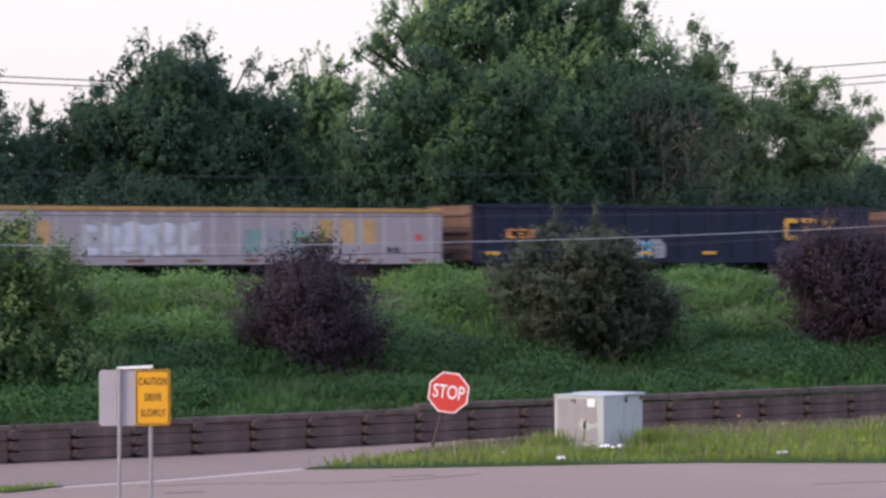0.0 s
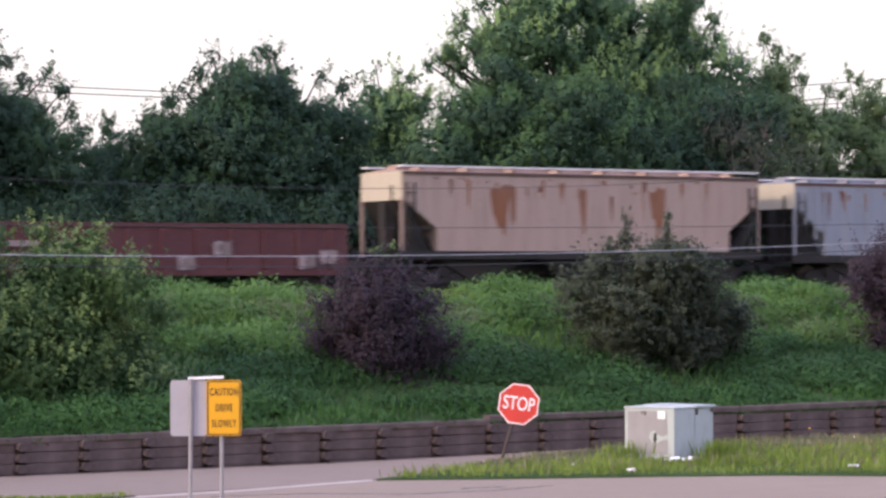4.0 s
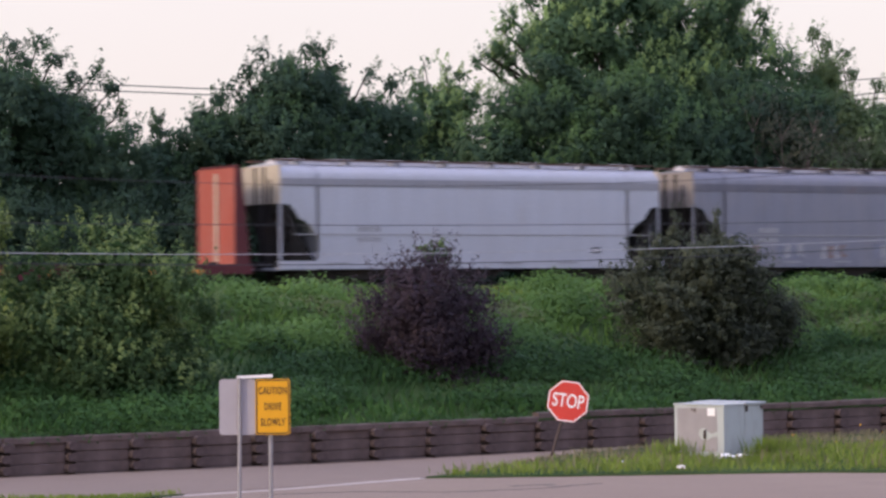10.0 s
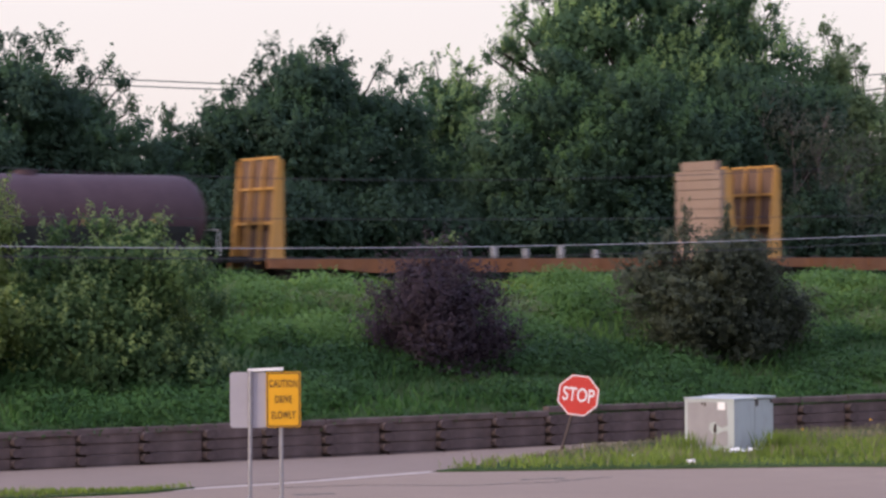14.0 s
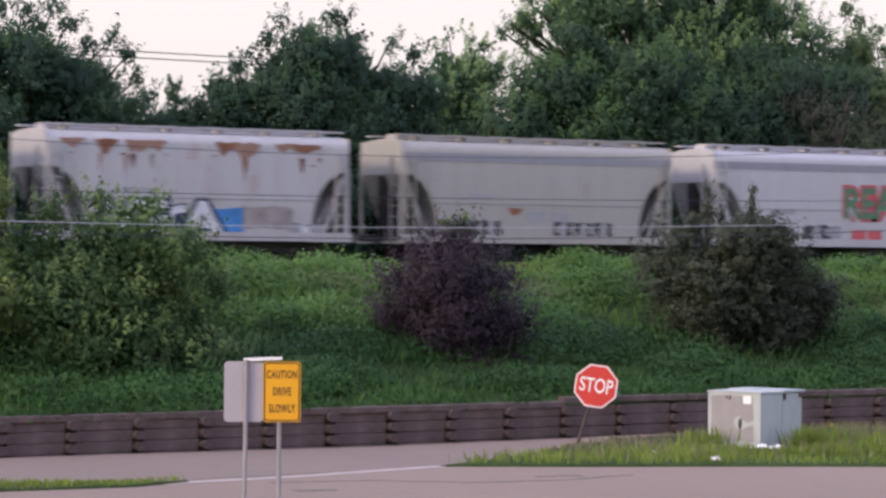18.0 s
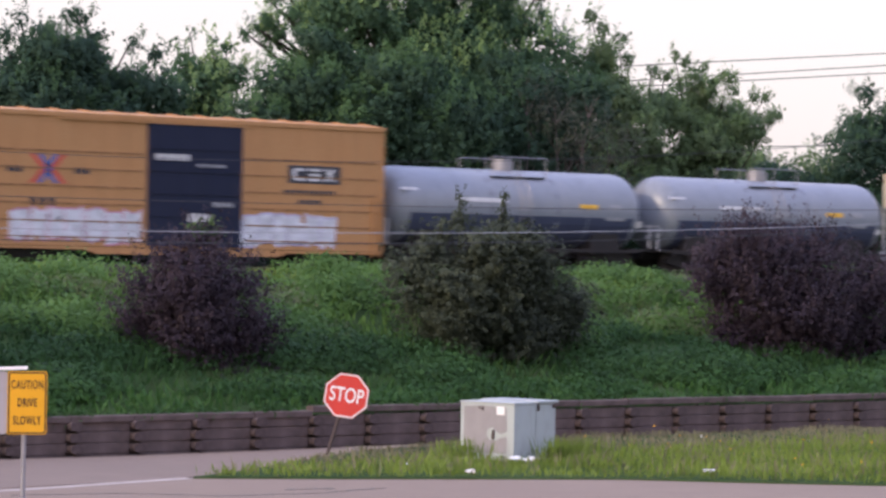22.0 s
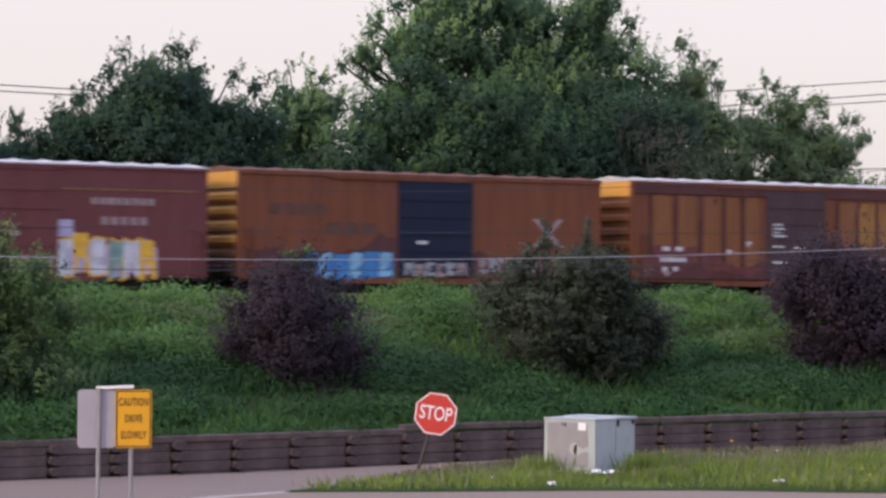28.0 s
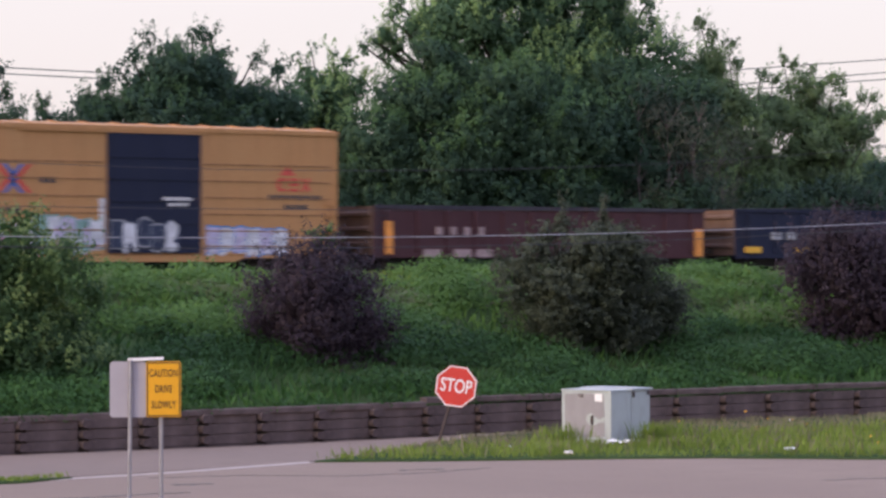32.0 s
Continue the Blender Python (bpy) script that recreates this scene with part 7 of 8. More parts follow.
    mark(c, h, 13.0, 13.5, 1.4, 1.7, M_MARKB, lift=0.075)
    for u in (1.6, 3.9, 7.4):
        stain(c, h, u, u + 0.22, 1.3, 2.2, M_RUSTSTREAK, 3, lift=0.07)
    bars(c, h, 3.0, 1.45, 3, 0.25, 0.25, 0.1, M_MARKW, lift=0.07)
    rust_runs(c, h, 0.6, 16.0, 2.6, 4.1, 30, 10)
    rust_runs(c, h, 2.6, 14.2, 1.3, 2.0, 20, 11, 0.062)
    splash(c, h, 2.2, 14.6, 1.24, 1.8, P_RUSTSMEAR, 13, lift=0.003, step=0.22)
    c, h = hopper("covered_hopper", 219.8, 236.42, 7.60, 4.45, P_PINKTAN, "plain tan covered hopper with dark block marks", 1.5, 2.1, 0.16, 0, endm=P_CREAM, sillm=M_TRUCK, under=P_UNDERBROWN)
    for i in range(3):
        logo_block(c, h, 12.0 + i * 0.98, 2.75, 0.48, 0.66, i, M_MARKB, under=True, lift=0.012)
    for u, z in ((1.3, 3.5), (16.0, 3.45), (2.2, 1.45), (9.6, 1.4), (14.8, 1.4)):
        mark(c, h, u, u + 0.35, z, z + 0.28, M_MARKY, lift=0.01)
    rust_runs(c, h, 2.4, 14.2, 1.3, 1.9, 22, 12)
    rust_runs(c, h, 0.6, 16.0, 3.5, 4.1, 14, 13)
    for u in (6.9, 9.9, 12.8, 15.4):
        mark(c, h, u, u + 0.1, 1.3, 1.8, M_MARKB, lift=0.03)

    # black tank car
    c, h, r, zc = tank_car("tank_car", 236.95, 248.5, 6.68, 2.85, P_BLACKTANK, "black tank car with yellow safety stripes and a grimy middle", fittings=False, under=P_BLACKTANK)
    part("valve_housing", MB().tube((-0.35, 0, zc + r - 0.1), (-0.35, 0, zc + r + 0.13), 0.38, 12).box(-1.5, 0.0, -0.5, 0.5, zc + r - 0.06, zc + r + 0.06), M_TRUCK, c, "low dark valve cover and walk")
    hoop_mark(c, r, zc, -0.75, 1.05, -75, 88, M_GRIMESHADE, 0.004, "spill_stain")
    hoop_mark(c, r, zc, -1.0, 1.35, -75, 30, M_GRIMESHADE, 0.003, "spill_stain")
    # black lower band puts the shading of the round side into colour
    hoop_mark(c, r, zc, -h + 1.0, h - 1.0, -75, -30, M_GRIMESHADE, 0.0035, "black_belt")
    for u, w, a0, a1 in ((1.75, 0.2, -18, 12), (3.35, 0.16, -10, 10), (5.7, 0.16, -10, 10), (7.5, 0.16, -10, 10), (11.0, 0.2, -18, 12)):
        hoop_mark(c, r, zc, u - h, u + w - h, a0, a1, M_MARKY)
    hoop_mark(c, r, zc, 9.2 - h, 10.1 - h, -8, 8, M_MARKY)
    hoop_mark(c, r, zc, 10.1 - h, 11.0 - h, -8, 8, M_GREYPLATE)
    for i in range(9):
        if i != 4:
            hoop_mark(c, r, zc, 2.6 + i * 0.22 - h, 2.76 + i * 0.22 - h, -18, -11, M_MARKW)
    # maroon bulkhead flat, empty
    c, h = flat_car("bulkhead_flat", 250.35, 271.0, 4.05, P_REDFRAME, "empty maroon bulkhead flat car with orange tabs", 7.58, 7.58, P_REDFRAME, P_REDFRAME, posts=5, face_mat=P_REDFACE, pockets=14)
    for i in range(9):
        mark(c, h, 3.0 + i * 1.9, 3.45 + i * 1.9, 0.50, 0.66, M_ORANGE, lift=0.12)
    part("face_stripe", box(h - 0.68, h - 0.625, -0.12, 0.06, 0.9, 4.1), P_CREAM, c)

    # four smooth-sided hoppers
    G = [(272.07, 288.97, P_PALEBLUE, "lavender-grey smooth-sided covered hopper"), (290.42, 307.11, P_STEELBLUE, "grey-blue smooth-sided covered hopper with old graffiti"),
         (308.41, 325.16, P_STEELBLUE, "grey-blue smooth-sided covered hopper with old graffiti"), (326.29, 343.13, P_LAV, "lavender-grey smooth-sided covered hopper, clean")]
    for k, (a, b, m, lab) in enumerate(G):
        c, h = hopper("covered_hopper", a, b, 7.70, 4.10, m, lab, 1.5, 2.12, 0.55, 0, roof=M_SILVER, band=P_BANDDUSK if k in (1, 2) else P_BANDGREY, endm=P_CREAM if k == 0 else P_TANEND, walk_paint=M_ROOFEDGE)
        mark(c, h, 0.6, 2 * h - 0.6, 1.90, 1.935, M_GREYPLATE, "side_seam", lift=0.02)
        for u in (3.3,):
            bars(c, h, u, 2.02, 4, 0.2, 0.2, 0.05, M_GREYPLATE)
            bars(c, h, u, 1.65, 4, 0.2, 0.16, 0.05, M_GREYPLATE)
        mark(c, h, 13.6, 14.0, 1.22, 1.45, M_MARKB)
        mark(c, h, 13.66, 13.94, 1.28, 1.39, M_MARKW, lift=0.012)
        if k in (1, 2):
            for j, u in enumerate((1.9, 4.2, 6.4, 9.2, 11.6)):
                graffiti(c, h, u, u + 1.4, 0.95, 1.6, [M_DUSKY, M_GREYPLATE] if j % 2 else [M_GREYPLATE, M_BROWNFADE], M_DUSKY, 4, 60 + 10 * k + j, back=P_STEELBLUE)
        for i in range(6):
            u = 2.0 + i * 2.5
            mark(c, h, u, u + 0.9, 0.84, 0.9, M_GREYPLATE, "sill_rib", y=-HW - 0.05, lift=0.02)

    # maroon tank car
    c, h, r, zc = tank_car("tank_car", 343.65, 358.25, 7.02, 3.0, P_MAROONTANK, "long dull maroon tank car with a black lower half", fittings=False, under=P_BLACKTANK)
    part("valve_housing", MB().tube((0.5, 0, zc + r - 0.1), (0.5, 0, zc + r + 0.12), 0.4, 12).tube((-1.2, 0, zc + r - 0.1), (-1.2, 0, zc + r + 0.12), 0.3, 12), P_MAROONTANK, c)
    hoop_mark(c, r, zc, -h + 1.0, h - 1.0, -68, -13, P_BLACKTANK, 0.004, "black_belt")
    for u in (1.7, 4.4, 6.3, 9.3, 11.9):
        hoop_mark(c, r, zc, u - h, u + 0.10 - h, -12, 8 if u < 2 else 0, M_OCHREFADE)
    for i in range(9):
        hoop_mark(c, r, zc, 2.5 + i * 0.25 - h, 2.68 + i * 0.25 - h, -27, -20, M_GREYPLATE)
    # yellow bulkhead flats
    for k, (a, b, m, lm, rm, fm, lab) in enumerate(((360.1, 381.1, P_YFLAT, P_YFLAT, P_YFLAT, P_WOOD, "empty yellow bulkhead flat car with plank-faced ends"),
                                                (382.5, 403.4, P_YFLAT, P_YFLAT, P_YFLAT, P_WOOD, "empty yellow bulkhead flat car with plank-faced ends"),
                                                (404.8, 425.5, P_MAROON, P_BULKBROWN, P_BULKBROWN, P_WOOD, "empty brown bulkhead flat car with plank-faced ends"))):
        c, h = flat_car("bulkhead_flat", a, b, 4.05, m, lab, 7.72, 7.62, lm, rm, posts=4 if k < 2 else 6, face_mat=fm, pockets=14, sill=P_RUSTSILL if k < 2 else None, back_mat=P_BROWNEND if k < 2 else None)
        for i in range(10):
            part("face_plank", box(h - 0.86 - 0.012 * (i % 3), h - 0.60, -HW if i < 9 else -HW + 0.35, HW if i < 9 else HW - 0.35, 0.9 + i * 0.38, 1.255 + i * 0.38), P_WOOD, c)
        if k < 2:
            for u, hh in ((9.6, 0.22), (11.0, 0.16), (12.6, 0.25), (14.2, 0.12), (8.0, 0.1)):
                part("chain_tensioner", box(u - h, u - h + 0.14, -HW + 0.05, -HW + 0.25, 0.85, 0.85 + hh + 0.2), M_GREYPLATE, c)
        else:
            mark(c, h, 16.0, 17.0, 0.45, 0.75, M_SPRAYTEAL, lift=0.12)

    # four short two-bay hoppers
    spec = [(426.97, 438.89, P_HWHITE, "short light-grey two-bay hopper with blue and white graffiti"), (440.58, 452.33, P_HRUST, "short light-grey two-bay hopper with a rusty roof edge and blue graffiti"),
            (454.27, 466.24, P_HBEIGE, "short beige two-bay hopper with dark scrawls"), (468.06, 480.19, P_HWHITE, "short light-grey two-bay hopper with green and red graffiti")]
    for k, (a, b, m, lab) in enumerate(spec):
        c, h = hopper("covered_hopper", a, b, 7.62, 4.12, m, lab, 1.4, 2.2, 0.5, 0, rounded=True, bays=2, band=P_BANDGREY if k != 1 else None, roof=m)
        mark(c, h, 1.4, 2 * h - 1.4, 2.10, 2.13, M_GREYPLATE, "side_seam", lift=0.02)
        bars(c, h, 2.9, 2.25 if k != 3 else 1.9, 4, 0.22, 0.2, 0.06, M_GREYPLATE)
        if k == 0:
            graffiti(c, h, 1.6, 2.7, 0.85, 1.9, [M_SPRAYBLUE], M_SPRAYBLUE, 2, 71)
            sprayed_word(c, h, "LUNGS", 2.35, 7.4, 0.72, 1.86, M_SPRAYW, M_NAVYSPRAY)
            graffiti(c, h, 7.2, 8.3, 0.70, 1.55, [M_SPRAYBLUE], M_SPRAYBLUE, 1, 73)
            graffiti(c, h, 6.6, 9.6, 1.25, 2.0, [M_GREYTAN, M_GREYPLATE], M_GREYTAN, 4, 72, back=P_HBEIGE)
            graffiti(c, h, 8.9, 10.3, 1.0, 1.45, [M_MARKB, M_GREYPLATE], M_GREYTAN, 3, 77, back=M_GREYTAN)
        elif k == 1:
            graffiti(c, h, 2.2, 3.2, 0.8, 1.6, [M_SPRAYBLUE], M_SPRAYBLUE, 2, 74)
            sprayed_word(c, h, "VE", 2.35, 4.35, 0.72, 1.92, M_SPRAYW, M_NAVYSPRAY)
            graffiti(c, h, 4.35, 5.3, 0.70, 1.95, [M_SPRAYW], M_NAVYSPRAY, 1, 75)
            sprayed_word(c, h, "A", 5.3, 6.5, 0.72, 1.92, M_SPRAYW, M_NAVYSPRAY)
            graffiti(c, h, 6.4, 7.5, 0.68, 1.8, [M_SPRAYBLUE], M_SPRAYBLUE, 2, 76)
            graffiti(c, h, 7.4, 9.4, 1.1, 1.95, [M_GREYTAN], M_GREYTAN, 3, 78, back=M_GREYTAN)
            graffiti(c, h, 9.3, 10.6, 0.75, 1.3, [M_GREYPLATE, M_SPRAYW], M_MARKB, 3, 79, back=M_GREYTAN)
            for i, (u, w, z) in enumerate(((0.6, 0.9, 3.7), (1.9, 0.8, 3.45), (3.0, 0.9, 3.4), (3.8, 0.7, 3.6), (6.4, 0.8, 3.5), (7.0, 1.1, 3.35), (8.7, 0.7, 3.6), (9.3, 1.2, 3.55))):
                stain(c, h, u, u + w, z, 4.08, (M_RUSTPALE, M_RUSTSTREAK, M_RUSTPALE)[i % 3], 3 + i, lift=0.022, deep=0.07)
            rust_runs(c, h, 0.8, 11.0, 2.6, 3.6, 14, 31)
        elif k == 2:
            for j, u in enumerate((1.7, 2.6, 3.5, 6.6, 7.5, 8.4)):
                graffiti(c, h, u, u + 0.8, 0.9, 1.5, [M_MARKB, M_GREYPLATE], M_MARKB, 3, 80 + j, back=m)
            bars(c, h, 5.4, 1.45, 2, 0.8, 0.4, 0.25, M_GREYPLATE)
            stain(c, h, 4.6, 5.2, 1.6, 2.0, M_RUSTSTREAK, 3, lift=0.008)
        else:
            stain(c, h, 6.9, 9.5, 1.45, 2.5, M_SPRAYRED, 90, lift=0.004)
            sprayed_word(c, h, "REAL", 6.7, 9.3, 1.75, 2.9, M_SPRAYGREEN, M_SPRAYRED)
            graffiti(c, h, 9.5, 10.9, 1.6, 2.6, [M_SPRAYTEAL, M_GREYPLATE], M_GREYPLATE, 2, 91, back=m)
            graffiti(c, h, 1.3, 3.4, 0.9, 1.45, [M_SPRAYRED, M_SPRAYPINK], M_SPRAYRED, 4, 92, back=M_SPRAYPINK)
            graffiti(c, h, 4.4, 6.2, 0.9, 1.5, [M_MARKB, M_GREYPLATE], M_MARKB, 4, 93, back=M_GREYPLATE)
            bars(c, h, 6.8, 0.95, 2, 0.7, 0.4, 0.1, M_SPRAYRED)

    seams = (0.9, 1.45, 2.05, 2.65, 3.25, 3.85)

    def yellow_box_marks(c, h, u_logo, z, u_plate, plate):
        cross_logo(c, h, u_logo, z, 1.45, 1.0)
        bars(c, h, u_logo - 0.85, z + 0.35, 3, 0.16, 0.22, 0.05, M_MARKB)
        bars(c, h, u_logo + 1.75, z + 0.35, 3, 0.16, 0.22, 0.05, M_MARKB)
        bars(c, h, u_logo + 0.05, z - 0.75, 3, 0.24, 0.24, 0.12, M_MARKB)
        bars(c, h, u_logo - 0.45, z - 1.30, 6, 0.20, 0.24, 0.10, M_MARKB)
        if plate:
            mark(c, h, u_plate, u_plate + 2.3, z + 0.3, z + 0.95, M_MARKB, "logo_plate")
            for i in range(3):
                logo_block(c, h, u_plate + 0.2 + i * 0.68, z + 0.4, 0.52, 0.45, i, M_MARKW, lift=0.02)
        else:
            for i in range(3):
                logo_block(c, h, u_plate + 0.15 + i * 0.52, z + 0.2, 0.40, 0.48, i, M_MARKRED, lift=0.02)
            part("logo_shape", MB().prism([(u_plate + 0.25 - h, z + 0.78), (u_plate + 0.95 - h, z + 0.78), (u_plate + 0.6 - h, z + 1.1)], -HW - 0.01, -HW + 0.002), M_MARKRED, c)
        bars(c, h, u_plate - 0.2, z - 0.12, 11, 0.16, 0.18, 0.05, M_MARKB)
        bars(c, h, u_plate + 0.45, z - 0.45, 5, 0.16, 0.16, 0.05, M_MARKB)

    # yellow boxcar with a wide double door
    c, h = boxcar("boxcar", 482.18, 501.82, 8.20, P_YBOX, P_NAVYDOOR, (7.6, 12.8), P_YBOX, P_YBOXEND, "yellow boxcar with wide navy double doors and white graffiti", endcap=P_WHITEEND, roof_rise=0.22, door2=True)
    yellow_box_marks(c, h, 2.0, 2.95, 16.4, True)
    bars(c, h, 8.3, 3.6, 3, 0.34, 0.42, 0.06, M_MARKW, lift=0.09)
    bars(c, h, 10.9, 3.6, 3, 0.34, 0.42, 0.06, M_MARKW, lift=0.09)
    for u, z in ((10.3, 2.6), (11.7, 2.6), (10.4, 2.0), (8.7, 1.5), (11.3, 1.5)):
        mark(c, h, u, u + 0.35, z, z + 0.22, M_MARKW, lift=0.1)
    graffiti(c, h, 3.6, 7.6, 0.70, 1.75, [M_SPRAYW, M_SPRAYLILAC], M_SPRAYBLUE, 9, 101, back=M_SPRAYLILAC)
    graffiti(c, h, 12.9, 18.2, 0.72, 1.9, [M_SPRAYW, M_SPRAYLILAC, M_SPRAYW], M_SPRAYBLUE, 11, 102, back=M_SPRAYW)
    graffiti(c, h, 7.7, 12.5, 0.75, 1.3, [M_SPRAYTEAL, M_SPRAYRED, M_GREYPLATE], M_MARKB, 9, 103, y=-HW - 0.09, back=M_NAVYSPRAY)
    # dirty yellow boxcar
    c, h = boxcar("boxcar", 503.39, 519.78, 7.46, P_YBOXDIRTY, P_DUSKDOOR, (6.95, 10.2), P_ROOFBROWN, P_YBOXEND, "dirty yellow boxcar with a dusky purple-grey door", panels=seams)
    bars(c, h, 0.6, 2.9, 5, 0.26, 0.22, 0.1, M_MARKB)
    bars(c, h, 1.0, 2.5, 4, 0.5, 0.07, 0.1, M_MARKB)
    bars(c, h, 3.1, 2.45, 4, 0.45, 0.28, 0.5, M_BROWNSTAIN)
    graffiti(c, h, 1.1, 2.8, 1.35, 1.75, [M_MARKY], M_MARKY, 3, 110, back=M_MARKY)
    graffiti(c, h, 1.0, 2.9, 0.72, 1.3, [M_MARKB, M_SPRAYLILAC], M_MARKB, 3, 111, back=M_MARKB)
    graffiti(c, h, 3.0, 5.0, 0.75, 1.7, [M_SPRAYLILAC, M_MARKB], M_MARKB, 3, 112, back=M_SPRAYLILAC)
    graffiti(c, h, 11.2, 14.8, 0.72, 1.75, [M_SPRAYW, M_BROWNSTAIN], M_BROWNSTAIN, 6, 113, back=M_SPRAYW)
    for u in (12.4, 13.3, 14.1):
        bars(c, h, u, 2.55, 2, 0.2, 0.24, 0.06, M_GREYPLATE)
    # old patched boxcar
    c, h = boxcar("boxcar", 521.34, 537.98, 7.42, P_ORANGEBOX, P_DUSKDOOR, (6.75, 10.4), M_SILVER, P_YBOXEND, "old rust-brown and orange patched boxcar with a dusky purple door", posts=0)
    mark(c, h, 0.12, 1.75, 2.45, 3.45, M_SPRAYSKY, "painted_square", lift=0.10, label="sky-blue painted-out square")
    mark(c, h, 4.95, 6.65, 0.7, 3.6, P_YBOXDIRTY, "patch_panel", lift=0.05, label="yellow replacement panel")
    for z in (1.1, 1.6, 2.1, 2.6, 3.1):
        mark(c, h, 5.0, 6.6, z, z + 0.05, M_BROWNSTAIN, "panel_seam", lift=0.075)
    mark(c, h, 0.0, 2 * h, 3.66, 4.02, P_LOWRUST, "top_fascia", lift=0.056)
    mark(c, h, 1.8, 4.8, 2.55, 3.0, M_BROWNSTAIN, "faded_band", lift=0.09)
    splash(c, h, 0.1, 4.9, 0.64, 1.9, P_LOWRUST, 3, lift=0.073, step=0.18)
    mark(c, h, 1.8, 3.0, 1.9, 3.5, P_LOWRUST, "faded_band", lift=0.074)
    graffiti(c, h, 0.1, 3.2, 0.7, 1.7, [M_SPRAYTEAL, M_MARKB, M_GREYPLATE], M_MARKB, 5, 121, y=-HW - 0.08, back=M_MARKB)
    # washed-out spray over the door and the side beside it
    rng = random.Random(122)
    for i in range(16):
        z = 0.75 + 0.085 * i + rng.uniform(-0.03, 0.03)
        u = 6.95 + rng.uniform(0, 0.5)
        mark(c, h, u, u + rng.uniform(1.2, 2.9), z, z + 0.05, (M_FADED, M_GREYPLATE, M_GREYTAN)[i % 3], "faded_spray", lift=0.10)
    mark(c, h, 10.6, 2 * h - 0.1, 0.66, 3.64, P_ORANGEBAY, "side_sheet", lift=0.015)
    splash(c, h, 10.55, 15.9, 0.66, 2.25, M_GREYTAN, 4, lift=0.018, step=0.15)
    splash(c, h, 10.6, 13.6, 0.72, 2.15, M_GREYPLATE, 5, lift=0.021, step=0.16)
    for i in range(26):
        u, z = rng.uniform(10.65, 14.6), rng.uniform(0.8, 1.7)
        stain(c, h, u, u + rng.uniform(0.3, 0.8), z, z + rng.uniform(0.12, 0.4), (M_SPRAYW, M_GREYPLATE, M_FADED, M_SPRAYW, M_BROWNFADE)[i % 5], 300 + i, lift=0.0235 + 0.0006 * i)
    graffiti(c, h, 11.4, 12.8, 1.85, 2.6, [M_SPRAYW, M_GREYPLATE], M_GREYPLATE, 3, 123, y=-HW - 0.03, back=M_GREYTAN)
    cross_mark(c, h, 13.2, 2.35, 1.3, 0.9, M_DUSKY, 0.05)
    graffiti(c, h, 14.2, 15.8, 0.7, 1.5, [M_GREYPLATE, M_FADED], M_BROWNSTAIN, 4, 124, y=-HW - 0.05, back=M_DUSKY)
    # yellow boxcar
    c, h = boxcar("boxcar", 539.91, 556.64, 8.38, P_YBOX, P_NAVYDOOR, (6.6, 10.5), P_YBOX, P_YBOXEND, "clean yellow boxcar with navy doors and white graffiti", endcap=P_WHITEEND, panels=seams, roof_rise=0.2)
    yellow_box_marks(c, h, 1.95, 2.75, 12.5, True)
    bars(c, h, 6.9, 3.7, 6, 0.18, 0.22, 0.06, M_MARKW, lift=0.10)
    bars(c, h, 8.6, 3.5, 5, 0.18, 0.1, 0.06, M_GREYPLATE, lift=0.10)
    bars(c, h, 8.3, 1.55, 4, 0.16, 0.3, 0.06, M_MARKW, lift=0.10)
    bars(c, h, 9.3, 2.1, 4, 0.16, 0.16, 0.06, M_GREYPLATE, lift=0.10)
    graffiti(c, h, 10.5, 14.6, 0.68, 1.95, [M_SPRAYW], M_SPRAYLILAC, 6, 131, back=M_SPRAYW)
    graffiti(c, h, 1.2, 6.4, 0.68, 1.95, [M_SPRAYW], M_SPRAYPINK, 7, 132, back=M_SPRAYW)

    # two blue-grey tank cars
    for k, (a, b) in enumerate(((556.95, 569.75), (570.2, 583.2))):
        c, h, r, zc = tank_car("tank_car", a, b, 7.12, 3.05, P_BLUETANK, "blue-grey tank car with a top platform and railings", under=M_TRUCK, straps=M_GALV)
        for u, w, a0, a1, m in ((3.2, 2.3, 8, 14, M_MARKW), (9.1, 0.9, 2, 9, M_MARKY), (10.6, 0.6, 2, 10, M_GREYPLATE), (10.4, 1.0, -14, -9, M_GREYPLATE), (6.0, 0.7, -2, 2, M_GREYPLATE), (0.55, 0.8, 22, 26, M_MARKW), (12.0, 0.3, -24, -14, M_MARKW)):
            hoop_mark(c, r, zc, u - h, u + w - h, a0, a1, m)
        # navy lower half puts the dark reflection under the tank into colour
        hoop_mark(c, r, zc, -h + 1.0, h - 1.0, -80, -10, P_NAVYSHADE, 0.004, "navy_belt")
        for x in (-1.6, 1.6):
            hoop_mark(c, r, zc, x - 0.06, x + 0.06, -70, 70, P_STEELBLUE, 0.02, "tank_strap")

    # long pale hopper
    c, h = hopper("covered_hopper", 585.48, 605.96, 7.80, 4.22, P_HWHITE, "long pale grey covered hopper with ladders and roof rails", 1.5, 2.0, 0.55, 0, band=P_BANDGREY, endm=P_CREAM, bays=4)
    mb = MB()
    for i in range(14):
        x = -h + 0.5 + i * (2 * h - 1.0) / 13
        mb.box(x - 0.03, x + 0.03, -1.1, -1.04, 4.25, 4.75)
    mb.box(-h + 0.4, h - 0.4, -1.1, -1.04, 4.70, 4.76)
    part("roof_rail", mb, P_HWHITE, c)
    bars(c, h, 2.3, 2.15, 3, 0.3, 0.28, 0.06, M_GREYPLATE)
    bars(c, h, 2.3, 1.75, 4, 0.24, 0.2, 0.06, M_GREYPLATE)
